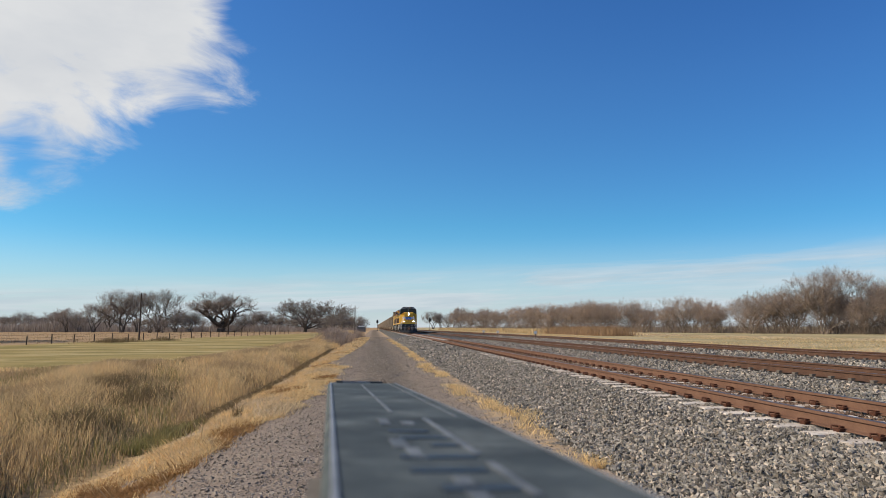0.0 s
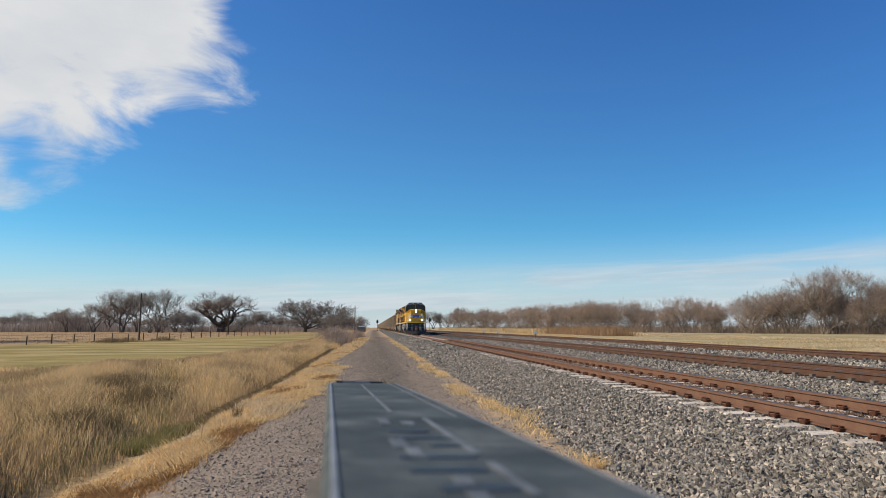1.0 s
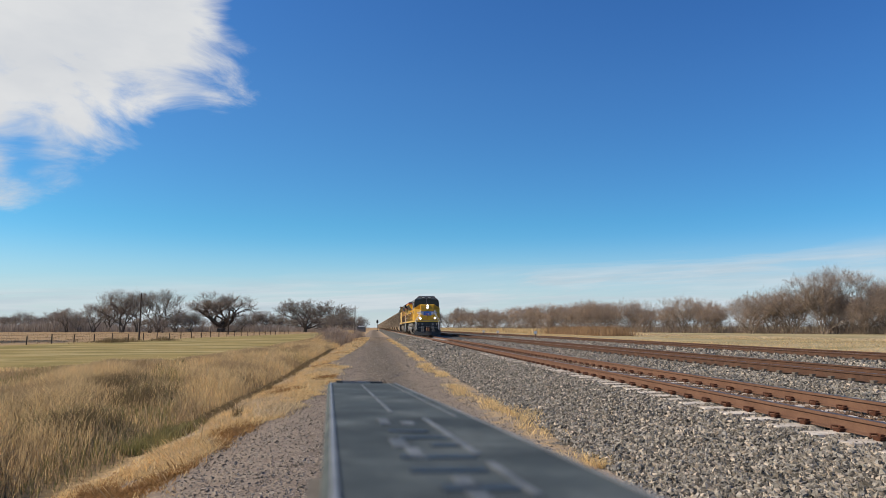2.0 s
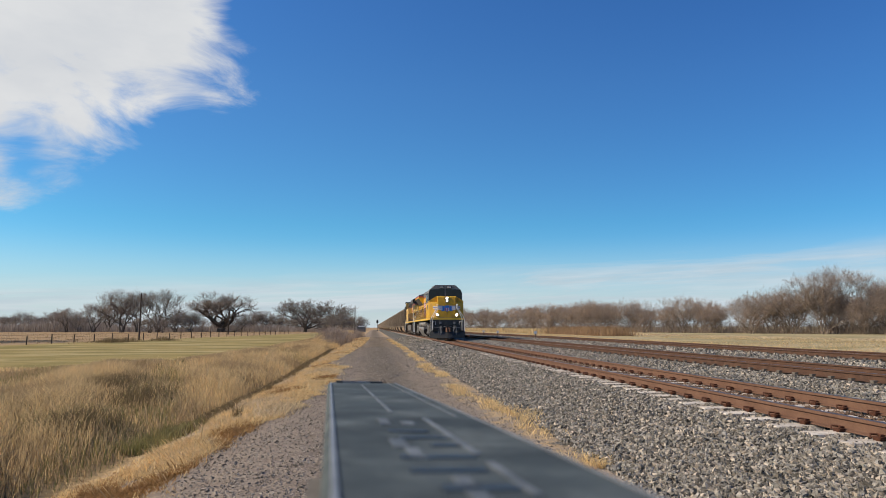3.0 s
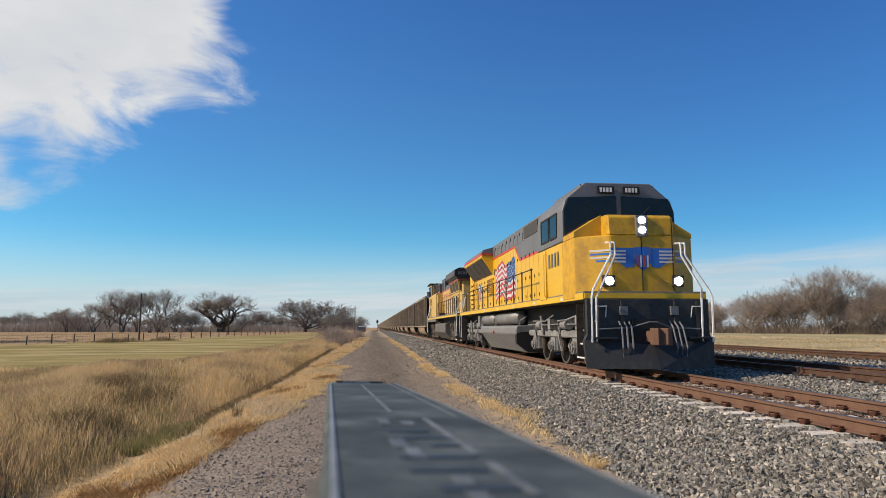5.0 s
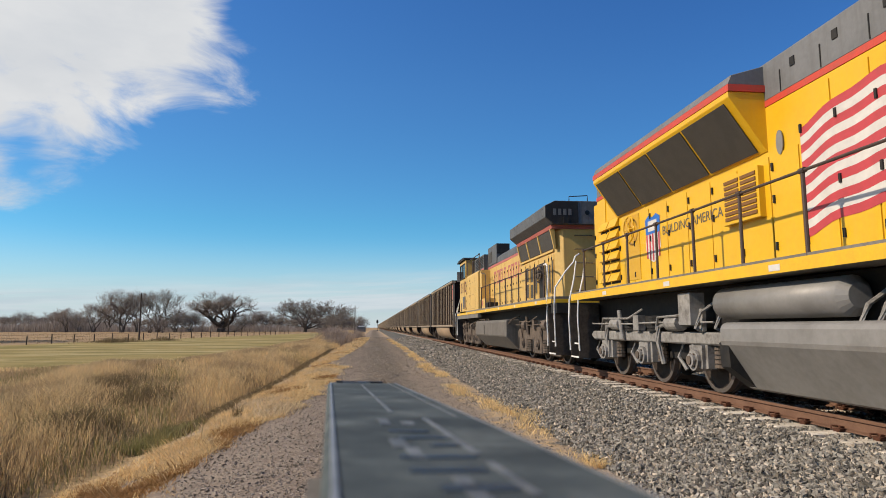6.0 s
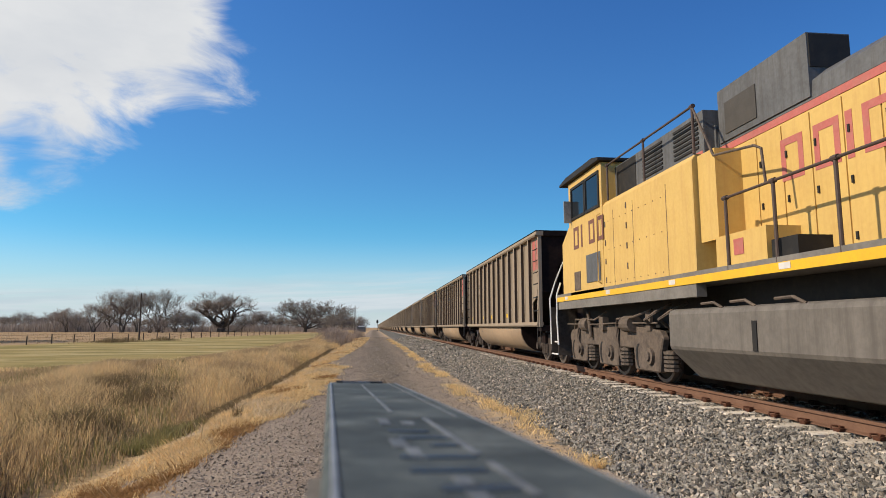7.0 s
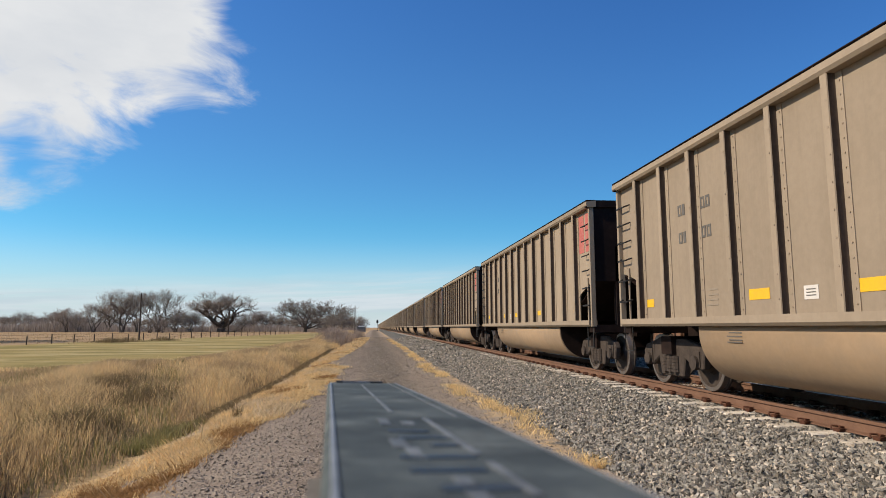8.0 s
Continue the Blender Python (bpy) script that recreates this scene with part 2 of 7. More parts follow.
    bp = g.node("Bump", Strength=0.7, Distance=0.03, Height=g.math("ADD", n_fine, g.math("MULTIPLY", stone.outputs["Distance"], -1.0)))
    m.node_tree.links.new(bp.outputs[0], bs.inputs["Normal"])
    xs = np.concatenate([[-3000, -1200, -500, -300, -200, -130, -90, -60, -40, -28, -20, -16, -14, -12, -10, -8, -7], np.arange(-6.4, 5.6, 0.2), np.arange(6, 22, 0.5), [23, 25, 28, 31, 34, 38, 45, 60, 80, 110, 160, 250, 400, 800, 1500, 3000]])
    ys = np.concatenate([[-3000, -800, -200, -60, -20, -8], np.arange(-4, 40, 0.4), np.arange(40, 120, 2.0), np.arange(120, 300, 10.0), [340, 400, 500, 700, 1000, 1500, 2200, 4000]])
    gx, gy = np.meshgrid(xs, ys)
    gz = ground_height(gx, gy)
    nx, ny = len(xs), len(ys)
    idx = np.arange(nx * ny).reshape(ny, nx)
    f = np.stack([idx[:-1, :-1], idx[:-1, 1:], idx[1:, 1:], idx[1:, :-1]], -1).reshape(-1, 4)
    ob = mesh_np("ground", np.stack([gx, gy, gz], -1).reshape(-1, 3), f, m, smooth=True)
    tagged(ob, "gravel track between dry grass, ditch, field and ballast", "ground", kind="structure")


make_ground()


# ---- stones ----
def stones(name, n, xr, yr, size, material, label, near_bias=1.5, parent=None, lift=0.35, pile=0.6):
    """Loose angular stones strewn over the ground, more of them near the camera."""
    base = np.array([[1, 0, 0], [-1, 0, 0], [0, 1, 0], [0, -1, 0], [0, 0, 1], [0, 0, -1]], float)
    fc = np.array([[0, 2, 4], [2, 1, 4], [1, 3, 4], [3, 0, 4], [2, 0, 5], [1, 2, 5], [3, 1, 5], [0, 3, 5]])
    u = rng.random(n)
    y = yr[0] + (yr[1] - yr[0]) * u ** near_bias
    x = rng.uniform(xr[0], xr[1], n)
    far = np.clip((y - 14) / 30, 0, 1)
    s = size * rng.uniform(0.55, 1.25, n) * (1 + 0.5 * far)
    v = base[None] * rng.uniform(0.6, 1.25, (n, 6, 1)) + rng.normal(0, 0.22, (n, 6, 3))
    v *= (s[:, None, None] * np.stack([np.ones(n), rng.uniform(0.6, 1.0, n), rng.uniform(0.5, 0.85, n)], -1)[:, None, :])
    q = rng.normal(0, 1, (n, 4))
    q /= np.linalg.norm(q, axis=1, keepdims=True)
    w, a, b, c = q.T
    rot = np.stack([1 - 2 * (b * b + c * c), 2 * (a * b - c * w), 2 * (a * c + b * w), 2 * (a * b + c * w), 1 - 2 * (a * a + c * c), 2 * (b * c - a * w), 2 * (a * c - b * w), 2 * (b * c + a * w), 1 - 2 * (a * a + b * b)], -1).reshape(n, 3, 3)
    v = np.einsum("nij,nkj->nki", rot, v)
    z = ground_height(x, y) + s * (lift + rng.uniform(-0.5 * pile, pile, n))
    v += np.stack([x, y, z], -1)[:, None, :]
    f = (fc[None] + 6 * np.arange(n)[:, None, None]).reshape(-1, 3)
    ob = mesh_np(name, v.reshape(-1, 3), f, material, parent)
    return tagged(ob, label, "ballast", kind="stuff")


def blades(name, x, y, height, width, lean, material, label, category="grass", z0=None, bow=0.3):
    """Dry blades: a bent strip of three points a blade."""
    n = len(x)
    z = ground_height(x, y) if z0 is None else z0
    a = rng.uniform(0, 2 * math.pi, n)
    la = rng.uniform(0, 2 * math.pi, n)
    lx, ly = np.cos(la) * lean * height, np.sin(la) * lean * height
    wx, wy = np.cos(a) * width, np.sin(a) * width
    p = np.zeros((n, 5, 3))
    p[:, 0] = np.stack([x - wx, y - wy, z - 0.02], -1)
    p[:, 1] = np.stack([x + wx, y + wy, z - 0.02], -1)
    p[:, 2] = np.stack([x + lx * bow + wx * 0.7, y + ly * bow + wy * 0.7, z + height * 0.6], -1)
    p[:, 3] = np.stack([x + lx * bow - wx * 0.7, y + ly * bow - wy * 0.7, z + height * 0.6], -1)
    p[:, 4] = np.stack([x + lx, y + ly, z + height * (1 - 0.35 * lean)], -1)
    k = 5 * np.arange(n)[:, None, None]
    f = (np.array([[0, 1, 2], [0, 2, 3], [3, 2, 4]])[None] + k).reshape(-1, 3)
    ob = mesh_np(name, p.reshape(-1, 3), f, material)
    return tagged(ob, label, category, kind="stuff")


# ---- tracks ----
def make_track(xc, top, y0, y1, rust, side, concrete, name, near):
    """Two rails, ties with rail clips; ties near the camera are pieces of their own."""
    track = empty(name, "railway track of rusty steel rails on concrete ties", "railway track")
    track["kind"] = "structure"
    prof = [(-0.076, -0.175), (0.076, -0.175), (0.076, -0.160), (0.012, -0.145), (0.010, -0.050), (0.036, -0.040), (0.036, -0.006), (0.028, 0.0), (-0.028, 0.0), (-0.036, -0.006), (-0.036, -0.040), (-0.010, -0.050), (-0.012, -0.145), (-0.076, -0.160)]
    for s in (-0.7525, 0.7525):
        bm = bm_new()
        cuts = list(np.arange(y0, 60, 12.0)) + [90, 150, 300, y1]
        for a, b in zip(cuts, cuts[1:]):
            prism(bm, [(xc + s + u, top + w) for u, w in prof], a, b)
        part("rail", bm, rust, track)
        bm = bm_new()
        box(bm, xc + s - 0.012 - 0.02, xc + s + 0.012 + 0.02, y0, y1, top - 0.0035, top + 0.0008)
        part("running_band", bm, side, track, "worn running band of the rail head")
    bm = bm_new()
    tie_prof = [(-0.13, -0.24), (0.13, -0.24), (0.115, 0.0), (-0.115, 0.0)]
    prism(bm, [(a, b) for a, b in tie_prof], -1.3, 1.3, "x")
    tie = part("tie", bm, concrete, track, bevel=0.012)
    bm = bm_new()
    for u in (-1, 1):
        box(bm, u * 0.105 - 0.04, u * 0.105 + 0.04, -0.05, 0.05, 0.0, 0.04)
        tube(bm, [(u * 0.16, -0.06, 0.015), (u * 0.15, -0.07, 0.065), (u * 0.08, -0.045, 0.06), (u * 0.08, 0.045, 0.06), (u * 0.15, 0.07, 0.065), (u * 0.16, 0.06, 0.015)], 0.013, 5)
    clip = part("rail_clip", bm, M_CLIP, track)
    first = True
    n = 0
    y = 2.35
    zt = top - 0.185
    far_v, far_f = [], []
    while y < 190:
        jig = rng.normal(0, 0.012)
        if n < near:
            if first:
                tie.matrix_basis = pose(xc, y, zt, 0, 0, rng.normal(0, 0.4))
                clip.matrix_basis = pose(xc - 0.7525, y, zt)
                share(clip, track, pose(xc + 0.7525, y, zt))
                first = False
            else:
                share(tie, track, pose(xc + jig, y, zt + rng.normal(0, 0.004), 0, 0, rng.normal(0, 0.5)))
                for s in (-0.7525, 0.7525):
                    share(clip, track, pose(xc + s, y, zt))
        else:
            k = 8 * len(far_v)
            far_v.append([(xc + a + jig, y + b, zt + c) for a, b, c in ((-1.3, -0.12, -0.2), (1.3, -0.12, -0.2), (1.3, 0.12, -0.2), (-1.3, 0.12, -0.2), (-1.3, -0.12, 0), (1.3, -0.12, 0), (1.3, 0.12, 0), (-1.3, 0.12, 0))])
            far_f += [[k + i for i in q] for q in ((4, 5, 6, 7), (0, 1, 5, 4), (1, 2, 6, 5), (2, 3, 7, 6), (3, 0, 4, 7))]
            for s in (-0.7525, 0.7525):
                for u in (-0.1, 0.1):
                    k = 8 * len(far_v)
                    far_v.append([(xc + s + u + a, y + b, zt + c) for a, b, c in ((-0.05, -0.05, 0), (0.05, -0.05, 0), (0.05, 0.05, 0), (-0.05, 0.05, 0), (-0.05, -0.05, 0.055), (0.05, -0.05, 0.055), (0.05, 0.05, 0.055), (-0.05, 0.05, 0.055))])
                    far_f += [[k + i for i in q] for q in ((4, 5, 6, 7), (0, 1, 5, 4), (1, 2, 6, 5), (2, 3, 7, 6), (3, 0, 4, 7))]
        y += 0.61
        n += 1
    if far_v:
        me = mesh_np("far_ties", np.array(far_v).reshape(-1, 3), np.array(far_f), concrete, track)
        tagged(me, "row of ties farther along the track", kind="stuff")
    return track


M_RUST = mat("rail_rust", (0.175, 0.098, 0.066), (0.125, 0.07, 0.048), 0.85, 0.1, 40, 3, 0.3, dirt=(0.20, 0.115, 0.075), dirt_amount=0.6, step=0.004)
M_RUST2 = mat("rail_rust_dark", (0.11, 0.06, 0.04), (0.075, 0.045, 0.034), 0.85, 0.1, 40, 3, 0.3, dirt=(0.15, 0.09, 0.06), step=0.004)
M_BAND = mat("rail_worn_band", (0.20, 0.13, 0.10), (0.15, 0.09, 0.07), 0.42, 0.8, 60, 3, 0.05, step=0.002)
M_CLIP = mat("clip_rust", (0.10, 0.042, 0.025), (0.06, 0.028, 0.02), 0.8, 0.2, 60, 6, 0.3, step=0.003)
M_TIE = mat("tie_concrete", (0.66, 0.60, 0.51), (0.52, 0.46, 0.385), 0.9, 0, 45, 4, 0.4, dirt=(0.26, 0.18, 0.12), dirt_amount=0.6, per=0.15)
M_TIE2 = mat("tie_weathered", (0.17, 0.145, 0.12), (0.10, 0.085, 0.07), 0.9, 0, 45, 4, 0.4, dirt=(0.06, 0.05, 0.045), dirt_amount=0.7)
M_STONE = mat("ballast_stone", (0.285, 0.264, 0.225), (0.08, 0.074, 0.064), 0.9, 0, 60, 9, 0.3, dirt=(0.28, 0.235, 0.19), dirt_amount=0.35, island=0.65)
M_STONE_R = mat("ballast_rusty", (0.20, 0.135, 0.095), (0.085, 0.058, 0.043), 0.9, 0, 60, 9, 0.3, dirt=(0.23, 0.15, 0.10), dirt_amount=0.5, island=0.45)
M_GRIT = mat("road_grit", (0.36, 0.305, 0.24), (0.13, 0.108, 0.086), 0.95, 0, 60, 9, 0.3, island=0.55)
M_STRAW = mat("straw", (0.78, 0.585, 0.31), (0.68, 0.485, 0.23), 0.8, 0, 3.0, 0.9, 0, dirt=(0.56, 0.44, 0.26), dirt_amount=0.8, island=0.3, thin=0.35)
M_STRAW_P = mat("straw_pale", (0.70, 0.57, 0.38), (0.58, 0.45, 0.27), 0.85, 0, 3.0, 0.9, 0, dirt=(0.50, 0.38, 0.22), dirt_amount=0.7, island=0.3, thin=0.35)
M_STRAW_B = mat("straw_brown", (0.36, 0.20, 0.075), (0.26, 0.14, 0.055), 0.8, 0, 3.0, 0.9, 0, dirt=(0.42, 0.27, 0.12), dirt_amount=0.8, island=0.3, thin=0.3)
M_REED = mat("reed_grass", (0.70, 0.52, 0.285), (0.60, 0.435, 0.225), 0.85, 0, 2.0, 0.5, 0, dirt=(0.48, 0.37, 0.20), dirt_amount=0.8, island=0.3, thin=0.5)
M_REED_B = mat("reed_brown", (0.52, 0.38, 0.215), (0.41, 0.295, 0.162), 0.85, 0, 2.0, 0.5, 0, dirt=(0.26, 0.20, 0.10), dirt_amount=0.8, island=0.35, thin=0.4)
M_GREEN = mat("green_grass", (0.20, 0.195, 0.075), (0.30, 0.25, 0.11), 0.8, 0, 3.0, 1.0, 0, island=0.3, thin=0.4)
M_BRUSH = mat("ditch_brush", (0.22, 0.16, 0.085), (0.15, 0.115, 0.06), 0.85, 0, 3.0, 1.0, 0, island=0.3, thin=0.3)

make_track(XC, RAIL, -30, 1500, M_RUST, M_BAND, M_TIE, "track_1", 95)
make_track(XC2, RAIL2, -30, 1500, M_RUST2, M_BAND, M_TIE2, "track_2", 0)
make_track(XC3, RAIL3, -30, 1500, M_RUST2, M_BAND, M_TIE2, "track_3", 0)

stones("ballast", 74000, (2.95, 5.1), (4.0, 30.0), 0.033, M_STONE, "grey angular crushed-stone ballast beside the nearest track", 1.5, lift=0.4)
stones("ballast", 16000, (2.9, 5.1), (30.0, 90.0), 0.055, M_STONE, "grey crushed-stone ballast farther along the track", 1.4)
stones("ballast", 17000, (4.95, 5.63), (4.0, 48.0), 0.031, M_STONE, "grey ballast between the tie ends of the nearest track", 1.5, lift=0.3, pile=0.5)
stones("ballast", 40000, (5.76, 7.12), (4.0, 60.0), 0.031, M_STONE_R, "rust-stained ballast between the rails of the nearest track", 1.5, lift=0.6, pile=0.45)
stones("ballast", 6000, (7.2, 7.9), (4.0, 40.0), 0.032, M_STONE, "grey ballast behind the nearest track", 1.5, lift=0.2, pile=0.35)
stones("ballast", 9000, (10.3, 11.8), (8.0, 70.0), 0.045, M_STONE_R, "rust-stained ballast between the rails of the second track", 1.4, lift=0.2, pile=0.3)
stones("ballast", 40000, (7.6, 10.0), (6.0, 60.0), 0.042, M_STONE, "grey ballast between two tracks", 1.5, lift=0.3)
stones("ballast", 22000, (12.2, 16.3), (10.0, 80.0), 0.055, M_STONE, "grey ballast between the farther tracks", 1.4, lift=0.3)
stones("road_gravel", 60000, (-2.4, 3.0), (4.5, 120.0), 0.015, M_GRIT, "brown gravel loose on the service road", 2.2, lift=0.1, pile=0.1)
stones("road_pebbles", 11000, (-2.4, 2.7), (4.5, 60.0), 0.026, M_GRIT, "larger pale pebbles scattered on the service road", 1.8, lift=0.1, pile=0.05)


def grass():
    # golden mat between road and ditch, ragged at both sides, broken by a gravelly gap
    n = 190000
    y = 5 + 110 * rng.random(n) ** 2.0
    left = np.interp(y, [5, 9, 11, 14, 16, 28, 36, 60, 120], [-4.7, -4.25, -3.95, -3.5, -3.75, -3.75, -3.3, -3.5, -3.5]) + 0.16 * np.sin(y * 1.1) + 0.1 * np.sin(y * 2.9 + 1)
    right = np.interp(y, [5, 9.5, 11.5, 13, 17, 22, 30, 34, 42, 64, 120], [-2.6, -2.4, -2.4, -1.95, -1.55, -1.35, -1.35, -2.4, -1.9, -1.2, -0.8]) + 0.13 * np.sin(y * 1.7 + 2) + 0.08 * np.sin(y * 4.3)
    u = rng.random(n)
    x = left + (right - left) * u + rng.normal(0, 0.09, n)
    clump = np.sin(x * 4.1 + y * 1.9) + np.sin(y * 2.7 - x * 3.3 + 1) + np.sin(x * 9.0 + y * 5.1) * 0.7
    bare = np.exp(-((y - 35) / 3.2) ** 2) * 2.2 + np.clip(0.12 - u, 0, 1) * 8 + np.clip(u - 0.9, 0, 1) * 8
    keep = clump + rng.normal(0, 0.6, n) > -1.7 + bare
    x, y, u, clump = x[keep], y[keep], u[keep], clump[keep]
    tone = np.sin(x * 2.6 + y * 0.9) + np.sin(y * 1.7 - x) * 0.8 + np.sin(y * 0.5) + rng.normal(0, 0.5, len(x)) - np.clip(u - 0.55, 0, 1) * 3.0 * (y < 12.5) + np.clip(0.3 - u, 0, 1) * 2.0
    h = rng.uniform(0.03, 0.10, len(x)) * (1.15 + 0.45 * clump / 2) + (rng.random(len(x)) < 0.03) * 0.14
    h = np.clip(h, 0.02, 0.35)
    b = tone < -1.25
    pale = tone > 1.1
    blades("dry_grass", x[b], y[b], h[b], 0.004 + y[b] * 0.00018, 1.3, M_STRAW_B, "matted rust-brown dry grass along the road edge", bow=0.5)
    blades("dry_grass", x[pale], y[pale], h[pale] * 1.3, 0.004 + y[pale] * 0.00018, 1.1, M_STRAW_P, "pale bleached dry grass along the ditch", bow=0.5)
    b = ~b & ~pale
    blades("dry_grass", x[b], y[b], h[b] * 1.15, 0.004 + y[b] * 0.00018, 1.25, M_STRAW, "matted golden dry grass along the road edge", bow=0.5)
    # a single dead stalk standing in the straw
    k = 60
    blades("weeds", -3.0 + rng.normal(0, 0.05, k), 14.9 + rng.normal(0, 0.06, k), rng.uniform(0.15, 0.5, k), 0.006, 0.5, M_BRUSH, "dead brown weed standing in the straw", "weeds")
    # strip at the toe of the ballast
    n = 17000
    y = 8 + 86 * rng.random(n) ** 1.6
    x = np.interp(y, [4, 9, 12, 18, 28, 50, 90], [3.1, 3.0, 2.85, 2.5, 2.45, 2.6, 2.4]) + rng.normal(0, 0.13, n) + 0.12 * np.sin(y * 0.6) + 0.1 * np.sin(y * 2.1)
    keep = (np.sin(y * 1.1) + np.sin(y * 0.47 + 1) + np.sin(y * 2.9 + x * 3) * 0.6 + rng.normal(0, 0.6, n)) > -0.1
    x, y = x[keep], y[keep]
    blades("dry_grass", x, y, rng.uniform(0.04, 0.17, len(x)), 0.004 + y * 0.00018, 0.9, M_STRAW, "golden dry grass at the foot of the ballast", bow=0.5)
    # tall grass beyond the ditch
    n = 270000
    y = 6 + 130 * rng.random(n) ** 1.7
    wide = np.interp(y, [6, 20, 35, 44, 60, 90], [9.5, 11.0, 14.5, 8.8, 7.2, 7.0])
    u = rng.random(n)
    x = np.interp(y, [8, 14], [-4.7, -4.15]) - wide * u ** 1.05 - np.abs(rng.normal(0, 0.5, n))
    patch = np.sin(x * 0.9 + y * 0.21) + np.sin(y * 0.37 + 1.3 * x) * 0.6
    h = np.clip(rng.normal(0.46, 0.15, n) + 0.16 * patch + 0.12 * np.sin(2.3 * x + 1.1 * y), 0.10, 0.95) * np.interp(u, [0, 0.06, 0.65, 1.0], [0.6, 1.0, 0.85, 0.3])
    g = ((patch < -0.85) & (rng.random(n) < 0.4)) | ((np.sin(x * 1.9 + 2) + np.sin(y * 0.8 + x * 0.6) > 1.15) & (y < 20) & (x < -5.2) & (rng.random(n) < 0.5))
    tone = np.sin(x * 1.3 + 0.5 * y) + np.sin(y * 0.23 - x * 0.7 + 2) + np.sin(y * 0.9 + 0.4 * x) * 0.7 + rng.normal(0, 0.7, n)
    b = (tone > 0.35 - 0.5 * np.clip((-6.5 - x) / 3, 0, 1)) & ~g
    blades("tall_grass", x[b], y[b], h[b] * 0.9, 0.0045 + y[b] * 0.00022, 0.45, M_REED_B, "brown dry grass among the tan stalks")
    b = ~b & ~g
    blades("tall_grass", x[b], y[b], h[b], 0.0040 + y[b] * 0.00022, 0.38, M_REED, "tall dry tan grass beyond the ditch")
    blades("green_tufts", x[g], y[g], h[g] * 0.7, 0.005 + y[g] * 0.00022, 0.4, M_GREEN, "greenish grass among the dry stalks")
    # ditch edge: greener
    n = 1500
    y = 12.7 + 2.6 * rng.random(n) ** 1.0
    x = -4.25 - 0.5 * np.exp(-((y - 11.5) / 1.5) ** 2) + rng.normal(0, 0.24, n)
    blades("ditch_grass", x, y, rng.uniform(0.08, 0.36, n), 0.005 + y * 0.0002, 0.5, M_GREEN, "green grass along the ditch")
    # dark matted growth in the ditch bottom
    n = 7000
    y = 14 + 50 * rng.random(n) ** 1.3
    x = np.interp(y, [14, 30], [-4.1, -3.95]) + rng.normal(0, 0.16, n)
    blades("ditch_growth", x, y, rng.uniform(0.08, 0.3, n), 0.006 + y * 0.0002, 0.7, M_BRUSH, "dark brown matted growth in the ditch")
    # brown weeds
    for cx, cy, r, k in ((-9.3, 13.2, 0.9, 1300), (-8.2, 17, 1.2, 1200), (-7.0, 11.5, 0.9, 800), (-5.6, 9.0, 0.6, 900), (-9.5, 24, 1.3, 1800), (-6.2, 14.5, 0.7, 900), (-9.8, 14, 0.8, 900), (-6.6, 20, 0.9, 900), (-5.4, 26, 1.0, 700)):
        x, y = cx + rng.normal(0, r * 0.5, k), cy + rng.normal(0, r, k)
        blades("weeds", x, y, rng.uniform(0.3, 0.8, k), 0.006, 0.6, M_BRUSH, "brown dead weeds in the tall grass", "weeds")
    # rough grass beyond the far track
    n = 26000
    y = 12 + 190 * rng.random(n) ** 1.3
    x = 21.0 + 6 * rng.random(n)
    blades("dry_grass", x, y, rng.uniform(0.1, 0.4, n), 0.012 + y * 0.0003, 0.5, M_REED, "rough dry grass beyond the tracks")


grass()


